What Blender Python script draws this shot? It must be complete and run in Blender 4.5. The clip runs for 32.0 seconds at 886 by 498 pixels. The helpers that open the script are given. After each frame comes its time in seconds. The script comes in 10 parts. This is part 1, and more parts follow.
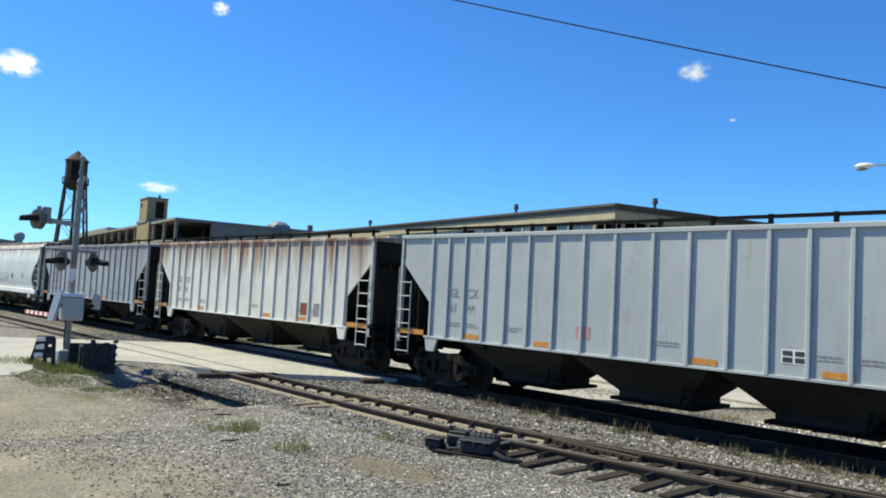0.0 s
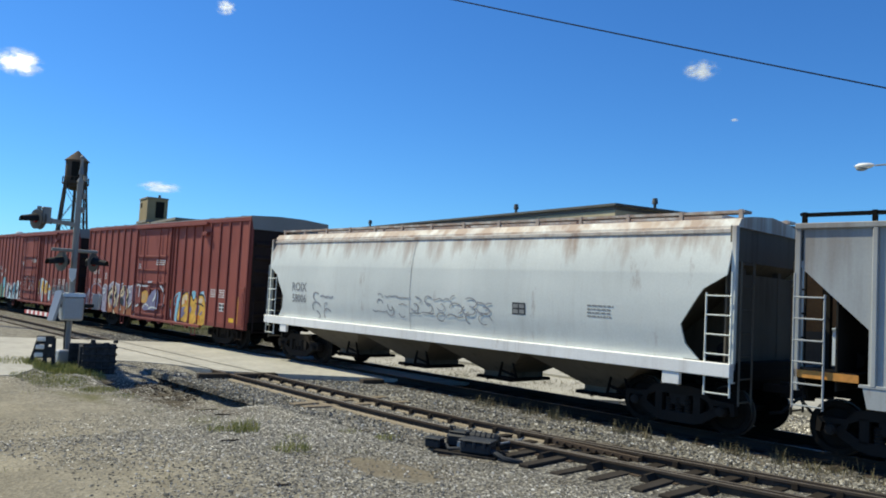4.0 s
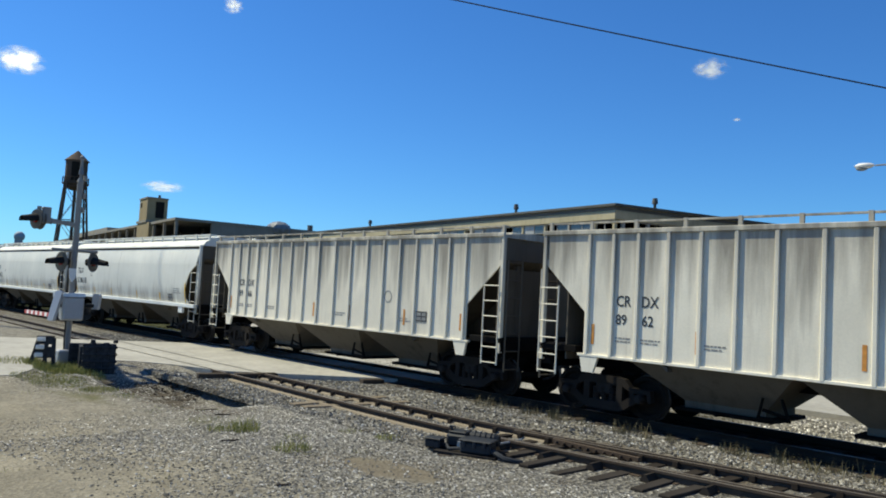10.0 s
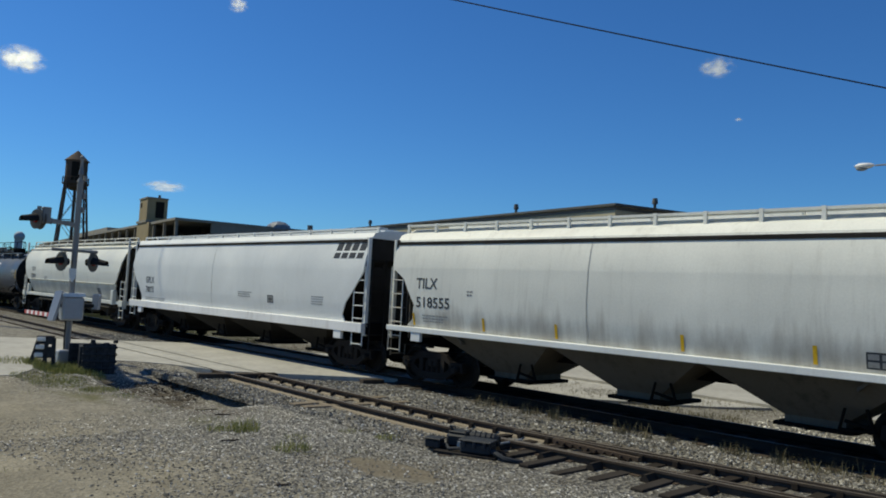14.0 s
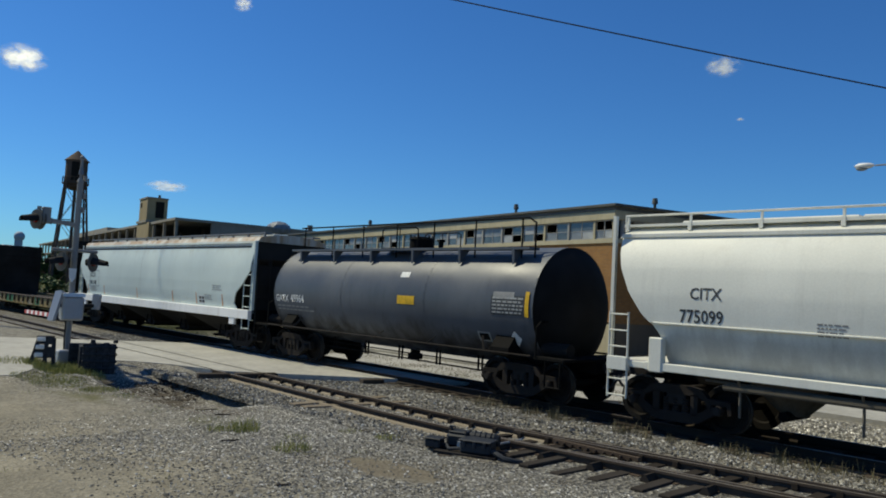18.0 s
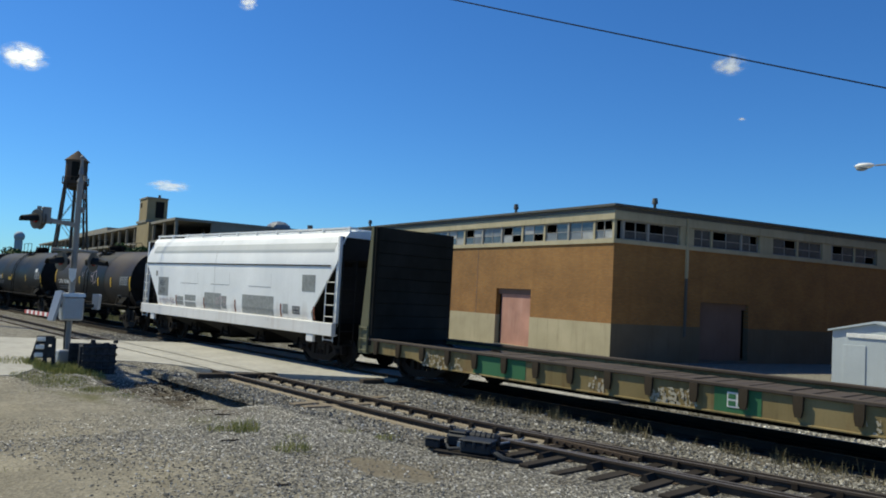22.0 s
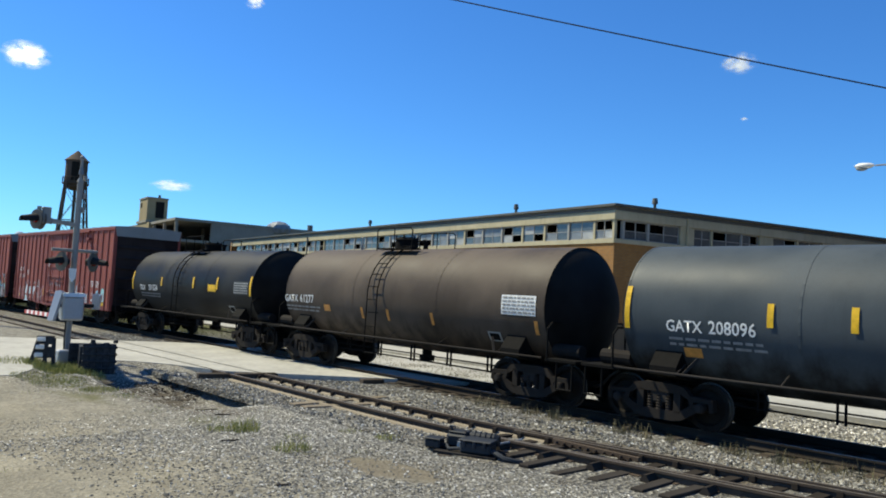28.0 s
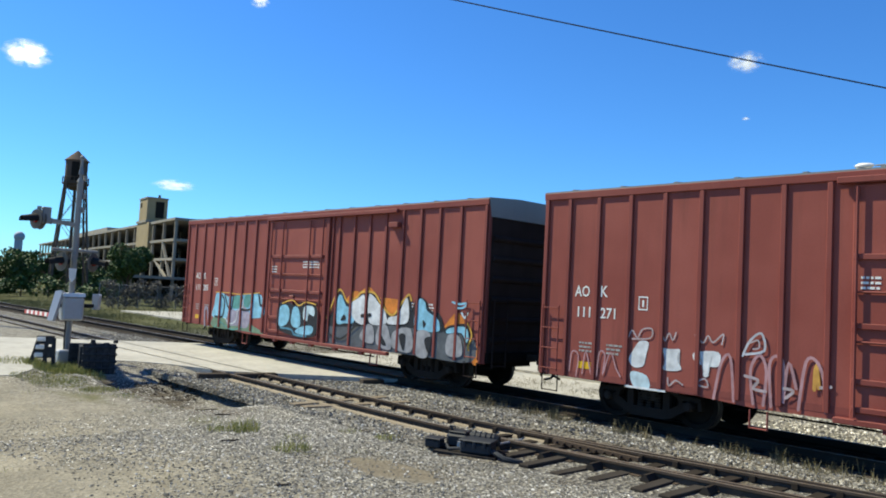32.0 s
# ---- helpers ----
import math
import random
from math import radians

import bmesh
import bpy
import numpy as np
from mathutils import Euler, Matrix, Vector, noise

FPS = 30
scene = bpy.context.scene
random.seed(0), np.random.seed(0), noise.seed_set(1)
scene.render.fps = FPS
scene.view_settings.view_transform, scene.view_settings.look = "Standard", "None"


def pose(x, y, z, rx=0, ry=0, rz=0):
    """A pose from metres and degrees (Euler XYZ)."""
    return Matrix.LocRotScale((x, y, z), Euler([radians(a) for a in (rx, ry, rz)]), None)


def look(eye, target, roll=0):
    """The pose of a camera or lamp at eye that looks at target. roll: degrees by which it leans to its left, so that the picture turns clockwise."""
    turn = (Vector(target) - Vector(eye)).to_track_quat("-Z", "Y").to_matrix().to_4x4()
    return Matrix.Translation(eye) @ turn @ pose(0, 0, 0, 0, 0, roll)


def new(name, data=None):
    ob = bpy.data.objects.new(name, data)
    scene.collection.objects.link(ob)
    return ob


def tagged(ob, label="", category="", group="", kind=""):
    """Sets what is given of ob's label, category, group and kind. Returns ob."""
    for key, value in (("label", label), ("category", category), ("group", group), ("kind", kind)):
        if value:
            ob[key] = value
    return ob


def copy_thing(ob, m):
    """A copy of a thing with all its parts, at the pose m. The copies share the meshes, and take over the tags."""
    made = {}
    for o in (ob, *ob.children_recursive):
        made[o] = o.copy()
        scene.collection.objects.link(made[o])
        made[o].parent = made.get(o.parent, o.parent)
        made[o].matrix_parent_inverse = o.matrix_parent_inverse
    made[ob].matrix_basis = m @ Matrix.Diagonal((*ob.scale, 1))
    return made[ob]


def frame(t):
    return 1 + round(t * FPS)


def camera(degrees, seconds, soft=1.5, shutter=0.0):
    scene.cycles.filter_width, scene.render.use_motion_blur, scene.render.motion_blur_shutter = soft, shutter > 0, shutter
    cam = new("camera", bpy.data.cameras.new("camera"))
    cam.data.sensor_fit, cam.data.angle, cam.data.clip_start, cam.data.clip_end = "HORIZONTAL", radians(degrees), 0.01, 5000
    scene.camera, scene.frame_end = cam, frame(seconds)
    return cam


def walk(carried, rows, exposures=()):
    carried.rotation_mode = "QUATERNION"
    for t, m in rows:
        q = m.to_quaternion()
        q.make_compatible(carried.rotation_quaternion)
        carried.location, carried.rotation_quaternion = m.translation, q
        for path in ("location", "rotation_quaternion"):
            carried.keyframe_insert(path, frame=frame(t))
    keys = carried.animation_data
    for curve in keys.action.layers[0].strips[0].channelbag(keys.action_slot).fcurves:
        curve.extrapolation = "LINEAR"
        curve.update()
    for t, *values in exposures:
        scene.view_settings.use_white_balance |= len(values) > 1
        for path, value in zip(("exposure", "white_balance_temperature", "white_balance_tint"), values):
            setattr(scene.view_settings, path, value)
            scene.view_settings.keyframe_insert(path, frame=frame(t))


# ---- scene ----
# ---------- camera ----------
cam = camera(60.0, 32.0, soft=1.85)
EYE = (0.0, 0.0, 2.235)
PITCH, YAW, ROLL = 3.429, -47.90, 3.07
_cp, _sp = math.cos(radians(PITCH)), math.sin(radians(PITCH))
AIM = (EYE[0] + math.sin(radians(YAW)) * _cp * 10, EYE[1] + math.cos(radians(YAW)) * _cp * 10, EYE[2] + _sp * 10)
VIEW = look(EYE, AIM, ROLL)
walk(cam, [(0.0, VIEW), (32.0, VIEW)], [(0.0, 0.50), (1.0, 0.30), (3.5, 0.25), (6.0, 0.10), (8.0, 0.36), (9.0, 0.36), (10.0, 0.17), (11.0, 0.08), (13.0, -0.22), (17.0, -0.42), (18.0, -0.29), (19.0, -0.08), (20.0, -0.02), (21.0, -0.14), (22.0, -0.03), (23.0, -0.05), (24.0, -0.12), (25.0, 0.02), (28.0, 0.42), (32.0, 0.56)])

# ---------- light ----------
SUN_EL, SUN_AZ = 51.0, 246.0  # the sun stands behind the camera's left shoulder
_az, _el = radians(SUN_AZ), radians(SUN_EL)
SUN_DIR = Vector((math.sin(_az) * math.cos(_el), math.cos(_az) * math.cos(_el), math.sin(_el)))
world = bpy.data.worlds.new("sky")
scene.world = world
world.use_nodes = True
_n = world.node_tree.nodes
_n.clear()
_sky = _n.new("ShaderNodeTexSky")
_sky.sky_type = 'NISHITA'
_sky.sun_disc = False
_sky.sun_elevation = _el
_sky.sun_rotation = _az
_sky.altitude = 200
_sky.air_density, _sky.dust_density, _sky.ozone_density = 1.0, 0.1, 1.5
_hs = _n.new("ShaderNodeHueSaturation")
_hs.inputs["Saturation"].default_value = 1.1
_tint = _n.new("ShaderNodeMix")
_tint.data_type, _tint.blend_type = 'RGBA', 'MULTIPLY'
_tint.inputs[0].default_value = 1.0
_tint.inputs[7].default_value = (0.43, 0.92, 1.45, 1)
_bg = _n.new("ShaderNodeBackground")
_bg.inputs["Strength"].default_value = 0.083
_wo = _n.new("ShaderNodeOutputWorld")
world.node_tree.links.new(_sky.outputs["Color"], _hs.inputs["Color"])
world.node_tree.links.new(_hs.outputs["Color"], _tint.inputs[6])
world.node_tree.links.new(_tint.outputs[2], _bg.inputs["Color"])
world.node_tree.links.new(_bg.outputs["Background"], _wo.inputs["Surface"])
_sl = bpy.data.lights.new("sun", 'SUN')
_sl.energy, _sl.angle, _sl.color = 5.0, radians(0.53), (1.0, 0.94, 0.70)
sun = new("sun", _sl)
sun.matrix_world = look(SUN_DIR * 60, (0, 0, 0))

# ---------- fixed numbers ----------
TRACK_Y = 14.007      # centre of the main track where it passes PIVOT_X
PIVOT_X, SKEW = -12.0, 1.0


def on_track(a, y=0.0, z=0.0):
    """The pose a metres along the main track (a is PIVOT_X at the pivot), y to its left."""
    return Matrix.Translation((PIVOT_X, TRACK_Y, 0)) @ Matrix.Rotation(radians(SKEW), 4, 'Z') @ Matrix.Translation((a - PIVOT_X, y, z))


SPEED = 9.9955        # metres a second, train to +x


# ---------- mesh helpers ----------
def box(bm, x0, x1, y0, y1, z0, z1, bev=0.0):
    r = bmesh.ops.create_cube(bm, size=1.0, matrix=Matrix.LocRotScale(((x0 + x1) / 2, (y0 + y1) / 2, (z0 + z1) / 2), None, (abs(x1 - x0), abs(y1 - y0), abs(z1 - z0))))
    if bev > 0:
        es = list({e for v in r["verts"] for e in v.link_edges})
        bmesh.ops.bevel(bm, geom=es, offset=bev, segments=1, affect='EDGES')
    return bm


def rod(bm, a, b, r, n=8, r2=None, caps=True):
    a, b = Vector(a), Vector(b)
    d = b - a
    m = Matrix.Translation((a + b) / 2) @ d.to_track_quat('Z', 'Y').to_matrix().to_4x4()
    bmesh.ops.create_cone(bm, cap_ends=caps, segments=n, radius1=r, radius2=r if r2 is None else r2, depth=d.length, matrix=m)
    return bm


def beam(bm, a, b, w, h):
    """A square bar from a to b, w wide and h high."""
    a, b = Vector(a), Vector(b)
    d = b - a
    m = Matrix.Translation((a + b) / 2) @ d.to_track_quat('Y', 'Z').to_matrix().to_4x4()
    bmesh.ops.create_cube(bm, size=1.0, matrix=m @ Matrix.Diagonal((w, d.length, h, 1)))
    return bm


def prism(bm, pts, axis, lo, hi):
    """A polygon in the other two axes, drawn out along axis from lo to hi."""
    def at(p, c):
        return {'x': (c, p[0], p[1]), 'y': (p[0], c, p[1]), 'z': (p[0], p[1], c)}[axis]
    a = [bm.verts.new(at(p, lo)) for p in pts]
    b = [bm.verts.new(at(p, hi)) for p in pts]
    n = len(pts)
    fs = [bm.faces.new(a), bm.faces.new(b[::-1])]
    for i in range(n):
        fs.append(bm.faces.new((a[i], b[i], b[(i + 1) % n], a[(i + 1) % n])))
    bmesh.ops.recalc_face_normals(bm, faces=fs)
    return bm


def ball(bm, c, r, sub=1, sc=(1, 1, 1)):
    bmesh.ops.create_icosphere(bm, subdivisions=sub, radius=r, matrix=Matrix.Translation(c) @ Matrix.Diagonal((*sc, 1)))
    return bm


def tube(bm, pts, r, n=6):
    """A bent bar through pts, swept as one piece."""
    pts = [Vector(p) for p in pts]
    d = (pts[1] - pts[0]).normalized()
    u = d.orthogonal().normalized()
    rings = []
    for i, p in enumerate(pts):
        a = (p - pts[i - 1]).normalized() if i else d
        b = (pts[i + 1] - p).normalized() if i + 1 < len(pts) else a
        t = (a + b).normalized()
        u = (u - t * u.dot(t)).normalized()
        w = t.cross(u)
        k = 1 / max(0.5, a.dot(t))
        rings.append([bm.verts.new(p + (u * math.cos(2 * math.pi * q / n) + w * math.sin(2 * math.pi * q / n)) * r * k) for q in range(n)])
    for a, b in zip(rings, rings[1:]):
        for q in range(n):
            bm.faces.new((a[q], a[(q + 1) % n], b[(q + 1) % n], b[q]))
    bm.faces.new(rings[0][::-1])
    bm.faces.new(rings[-1])
    return bm


def mesh_of(name, bm, mats, smooth=False):
    me = bpy.data.meshes.new(name)
    bm.normal_update()
    bm.to_mesh(me)
    bm.free()
    for m in (mats if isinstance(mats, (list, tuple)) else [mats]):
        me.materials.append(m)
    if smooth:
        me.polygons.foreach_set("use_smooth", [True] * len(me.polygons))
        me.set_sharp_from_angle(angle=radians(35))
    return me


def part(name, bm, mats, parent, label="", smooth=False):
    ob = new(name, mesh_of(name, bm, mats, smooth))
    ob.parent = parent
    if label:
        ob["label"] = label
    return ob


def piece(name, me, parent, m=None, label=""):
    ob = new(name, me)
    ob.parent = parent
    if m is not None:
        ob.matrix_local = m
    if label:
        ob["label"] = label
    return ob


def thing(name, label, category, m=None, group="", kind=""):
    ob = new(name)
    ob.empty_display_size = 0.3
    if m is not None:
        ob.matrix_world = m
    return tagged(ob, label, category, group, kind)


def solid(name, bm, mats, label, category, m=None, group="", kind="", smooth=False):
    ob = new(name, mesh_of(name, bm, mats, smooth))
    if m is not None:
        ob.matrix_world = m
    return tagged(ob, label, category, group, kind)


# ---------- materials ----------
def mat(name):
    m = bpy.data.materials.new(name)
    m.use_nodes = True
    nt = m.node_tree
    return m, nt, nt.nodes["Principled BSDF"]


def noise_node(nt, vec, scale, detail=4.0, rough=0.55):
    n = nt.nodes.new("ShaderNodeTexNoise")
    n.inputs["Scale"].default_value, n.inputs["Detail"].default_value, n.inputs["Roughness"].default_value = scale, detail, rough
    if vec is not None:
        nt.links.new(vec, n.inputs["Vector"])
    return n.outputs["Fac"]


def coords(nt, scale=(1, 1, 1)):
    tc = nt.nodes.new("ShaderNodeTexCoord")
    mp = nt.nodes.new("ShaderNodeMapping")
    mp.inputs["Scale"].default_value = scale
    nt.links.new(tc.outputs["Object"], mp.inputs["Vector"])
    return mp.outputs["Vector"]


def ramp(nt, fac, stops):
    r = nt.nodes.new("ShaderNodeValToRGB")
    e = r.color_ramp.elements
    while len(e) < len(stops):
        e.new(0.5)
    for k, (p, c) in zip(e, stops):
        k.position, k.color = p, (*c, 1) if len(c) == 3 else c
    nt.links.new(fac, r.inputs["Fac"])
    return r.outputs["Color"]


def mix(nt, fac, a, b, mode='MIX'):
    n = nt.nodes.new("ShaderNodeMix")
    n.data_type, n.blend_type = 'RGBA', mode
    for s, v in ((n.inputs[0], fac), (n.inputs[6], a), (n.inputs[7], b)):
        if hasattr(v, "links"):
            nt.links.new(v, s)
        elif isinstance(v, (tuple, list)):
            s.default_value = (*v, 1)
        else:
            s.default_value = v
    return n.outputs[2]


def bump(nt, p, height, strength, dist=0.02):
    b = nt.nodes.new("ShaderNodeBump")
    b.inputs["Strength"].default_value, b.inputs["Distance"].default_value = strength, dist
    nt.links.new(height, b.inputs["Height"])
    nt.links.new(b.outputs["Normal"], p.inputs["Normal"])


def gray(v):
    return (v, v, v)


def weathered(name, base, stain=(0.12, 0.09, 0.07), amount=0.35, rough=0.55, metal=0.0, rust=0.0, streak=1.0, fade=0.12, spec=0.3, top=None):
    """Painted steel: large fading, vertical dirt streaks, rust runs and fine grain, all in the car's own space."""
    m, nt, p = mat(name)
    v = coords(nt)
    big = noise_node(nt, v, 0.55, 3)
    fade_c = mix(nt, ramp(nt, big, [(0.35, gray(0.0)), (0.7, gray(1.0))]), base, tuple(min(1, c * (1 + fade) + 0.02) for c in base))
    vs = coords(nt, (5.5, 5.5, 0.35))
    st = ramp(nt, noise_node(nt, vs, 1.0, 6, 0.65), [(0.50, gray(0.0)), (0.78, gray(1.0))])
    patch = ramp(nt, noise_node(nt, v, 0.9, 4), [(0.40, gray(0.15)), (0.75, gray(1.0))])
    k = mix(nt, 1.0, st, patch, 'MULTIPLY')
    sc = nt.nodes.new("ShaderNodeMath")
    sc.operation = 'MULTIPLY'
    sc.inputs[1].default_value = amount * streak
    nt.links.new(k, sc.inputs[0])
    col = mix(nt, sc.outputs[0], fade_c, stain)
    if rust > 0:
        rv = coords(nt, (2.2, 2.2, 0.55))
        rf = ramp(nt, noise_node(nt, rv, 1.0, 8, 0.7), [(0.62 - 0.12 * rust, gray(0.0)), (0.74, gray(1.0))])
        rs = nt.nodes.new("ShaderNodeMath")
        rs.operation = 'MULTIPLY'
        rs.inputs[1].default_value = min(1.0, 0.55 + rust * 0.3)
        nt.links.new(rf, rs.inputs[0])
        col = mix(nt, rs.outputs[0], col, (0.19, 0.075, 0.03))
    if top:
        # runs from an edge, on tanks painted belly shade: colour, start and full height, amount
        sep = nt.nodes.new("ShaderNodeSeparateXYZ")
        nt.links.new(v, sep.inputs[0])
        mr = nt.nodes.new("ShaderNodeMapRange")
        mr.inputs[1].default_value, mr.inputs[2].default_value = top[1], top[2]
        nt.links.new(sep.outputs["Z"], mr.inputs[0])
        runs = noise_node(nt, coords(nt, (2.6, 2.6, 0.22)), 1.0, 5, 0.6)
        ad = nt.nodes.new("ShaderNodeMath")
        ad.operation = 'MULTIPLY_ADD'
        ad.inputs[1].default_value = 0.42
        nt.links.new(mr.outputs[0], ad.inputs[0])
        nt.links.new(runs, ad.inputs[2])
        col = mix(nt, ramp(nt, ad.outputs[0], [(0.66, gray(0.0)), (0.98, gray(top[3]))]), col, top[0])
    fine = noise_node(nt, v, 26, 3)
    col = mix(nt, 0.10, col, ramp(nt, fine, [(0.3, gray(0.25)), (0.7, gray(1.0))]), 'MULTIPLY')
    nt.links.new(col, p.inputs["Base Color"])
    nt.links.new(ramp(nt, big, [(0.3, gray(rough - 0.08)), (0.7, gray(min(1, rough + 0.15)))]), p.inputs["Roughness"])
    p.inputs["Metallic"].default_value = metal
    p.inputs["Specular IOR Level"].default_value = spec
    bump(nt, p, noise_node(nt, v, 2.2, 4), 0.12, 0.03)
    return m


def plain(name, base, rough=0.6, metal=0.0, var=0.25, scale=9.0, spec=0.3):
    m, nt, p = mat(name)
    v = coords(nt)
    n = noise_node(nt, v, scale, 5)
    nt.links.new(ramp(nt, n, [(0.3, tuple(c * (1 - var) for c in base)), (0.7, tuple(min(1, c * (1 + var * 0.6)) for c in base))]), p.inputs["Base Color"])
    p.inputs["Roughness"].default_value, p.inputs["Metallic"].default_value = rough, metal
    p.inputs["Specular IOR Level"].default_value = spec
    bump(nt, p, noise_node(nt, v, scale * 4, 3), 0.15, 0.01)
    return m


M = {}
M["red"] = weathered("boxcar_red_paint", (0.232, 0.052, 0.036), (0.07, 0.022, 0.016), 0.55, 0.65, fade=0.25)
M["red_dark"] = weathered("boxcar_rib_paint", (0.195, 0.041, 0.030), (0.05, 0.018, 0.015), 0.5, 0.65)
# near-black for the boxcar ends: their shade is put into the paint colour
M["end_black"] = weathered("shaded_end_black", (0.018, 0.011, 0.010), (0.008, 0.007, 0.007), 0.5, 0.85, spec=0.06)
M["galv"] = weathered("galvanised_roof", (0.20, 0.213, 0.21), (0.16, 0.16, 0.16), 0.4, 0.55, 0.0)
M["gray_a"] = weathered("hopper_gray", (0.409, 0.439, 0.433), (0.18, 0.16, 0.13), 0.45, 0.6, rust=0.15)
M["gray_b"] = weathered("hopper_pale_rusty", (0.64, 0.635, 0.57), (0.30, 0.20, 0.12), 0.5, 0.6, rust=0.3, top=((0.22, 0.095, 0.035), 2.2, 3.62, 0.95))
M["gray_c"] = weathered("hopper_blue_gray", (0.36, 0.375, 0.375), (0.13, 0.12, 0.10), 0.7, 0.6, rust=0.1, top=((0.16, 0.10, 0.06), 2.2, 3.62, 0.45))
M["beige"] = weathered("hopper_beige", (0.76, 0.71, 0.58), (0.24, 0.205, 0.16), 0.6, 0.65, fade=0.2, top=((0.14, 0.125, 0.105), 1.75, 3.5, 0.75))
M["white_d"] = weathered("hopper_white_rust_edge", (0.634, 0.659, 0.622), (0.32, 0.26, 0.20), 0.35, 0.55, rust=0.1, top=((0.24, 0.11, 0.05), 2.9, 3.75, 0.75))
M["white_i"] = weathered("hopper_offwhite", (0.72, 0.715, 0.64), (0.27, 0.24, 0.19), 0.6, 0.55, top=((0.20, 0.15, 0.10), 2.3, 1.35, 0.55))
M["white_k"] = weathered("hopper_clean_white", (0.708, 0.720, 0.689), (0.34, 0.32, 0.29), 0.3, 0.5)
M["cream"] = weathered("hopper_cream", (0.677, 0.665, 0.580), (0.28, 0.25, 0.20), 0.4, 0.5)
# dusty belly below the ledge, the bulge's shade mixed into the same colour
M["cream_shell"] = weathered("hopper_cream_dusty_shaded_belly", (0.72, 0.71, 0.62), (0.28, 0.25, 0.20), 0.4, 0.5, top=((0.36, 0.335, 0.275), 1.98, 1.70, 0.55))
M["sill_stained"] = weathered("stained_white_sill", (0.74, 0.72, 0.68), (0.42, 0.30, 0.22), 0.6, 0.6, rust=0.25)
M["white_n"] = weathered("hopper_pale_gray", (0.555, 0.628, 0.592), (0.34, 0.33, 0.29), 0.35, 0.5, top=((0.40, 0.36, 0.27), 3.1, 3.72, 0.4))
M["white_p"] = weathered("hopper_bright_white", (0.82, 0.83, 0.81), (0.4, 0.37, 0.33), 0.25, 0.5, top=((0.50, 0.43, 0.36), 1.9, 1.25, 0.5))
M["sill_white"] = weathered("sill_white", (0.80, 0.79, 0.76), (0.30, 0.24, 0.18), 0.5, 0.55, rust=0.2)
# near-black bays and slope sheets: shade below the cars is in this colour
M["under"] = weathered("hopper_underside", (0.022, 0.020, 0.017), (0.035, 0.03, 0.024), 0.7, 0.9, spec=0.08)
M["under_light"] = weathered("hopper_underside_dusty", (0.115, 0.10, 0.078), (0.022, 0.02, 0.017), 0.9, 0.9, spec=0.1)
# tank paints turn near-black towards the belly, with its shade in the colour
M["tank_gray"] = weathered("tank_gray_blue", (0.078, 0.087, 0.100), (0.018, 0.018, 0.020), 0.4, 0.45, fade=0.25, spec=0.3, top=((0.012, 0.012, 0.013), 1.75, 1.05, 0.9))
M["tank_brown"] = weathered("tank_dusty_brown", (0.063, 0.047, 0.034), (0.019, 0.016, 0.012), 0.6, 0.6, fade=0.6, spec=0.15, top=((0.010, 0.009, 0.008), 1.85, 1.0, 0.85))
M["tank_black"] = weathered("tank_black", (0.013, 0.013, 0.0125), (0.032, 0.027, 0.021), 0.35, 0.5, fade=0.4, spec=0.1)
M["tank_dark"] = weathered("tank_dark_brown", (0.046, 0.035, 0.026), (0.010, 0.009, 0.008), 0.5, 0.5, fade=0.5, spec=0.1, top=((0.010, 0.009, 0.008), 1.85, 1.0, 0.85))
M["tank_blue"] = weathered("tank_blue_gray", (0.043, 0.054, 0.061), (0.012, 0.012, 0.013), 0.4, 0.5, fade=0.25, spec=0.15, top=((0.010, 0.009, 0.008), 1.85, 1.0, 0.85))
# tank heads darker than their shells: head shade painted as base colour
M["head_black"] = weathered("shaded_tank_head", (0.010, 0.0095, 0.009), (0.018, 0.015, 0.012), 0.4, 0.8, spec=0.06)
M["black"] = plain("black_steel", (0.008, 0.0075, 0.007), 0.85, spec=0.08)
M["truck"] = weathered("truck_steel", (0.017, 0.014, 0.012), (0.045, 0.030, 0.020), 0.6, 0.85, spec=0.1)
M["wheel"] = plain("wheel_steel", (0.016, 0.014, 0.012), 0.75, 0.2, spec=0.1)
M["tread"] = plain("wheel_tread", (0.07, 0.062, 0.055), 0.5, 0.4)
# near-black iron; on the main rails the train's shade is in the colour
M["rail_black"] = weathered("black_shaded_iron", (0.022, 0.017, 0.013), (0.045, 0.030, 0.020), 0.5, 0.85, spec=0.06)
M["seam_pale"] = plain("weld_line", (0.44, 0.44, 0.41), 0.7)
M["seam_gray"] = plain("seam_gray", (0.12, 0.125, 0.12), 0.7)
M["roof_rusty"] = weathered("rusty_roof_white", (0.610, 0.634, 0.598), (0.34, 0.30, 0.25), 0.3, 0.5, top=((0.33, 0.19, 0.075), 3.5, 3.7, 0.85))
M["rail"] = weathered("rail_rust", (0.065, 0.046, 0.032), (0.028, 0.021, 0.017), 0.5, 0.8, spec=0.15)
M["rail_dust"] = weathered("dusty_rail_foot", (0.20, 0.165, 0.115), (0.07, 0.052, 0.035), 0.7, 0.9, spec=0.1)
M["rail_top"] = plain("rail_head", (0.20, 0.17, 0.14), 0.45, 0.6)
M["yellow"] = plain("reflective_yellow", (0.72, 0.43, 0.02), 0.45)
M["orange"] = plain("faded_orange", (0.62, 0.27, 0.06), 0.5)
M["letter_white"] = plain("stencil_white", (0.72, 0.72, 0.69), 0.6, var=0.15)
M["letter_dark"] = plain("stencil_dark", (0.045, 0.05, 0.055), 0.6)
M["letter_gray"] = plain("stencil_gray", (0.26, 0.26, 0.25), 0.6)
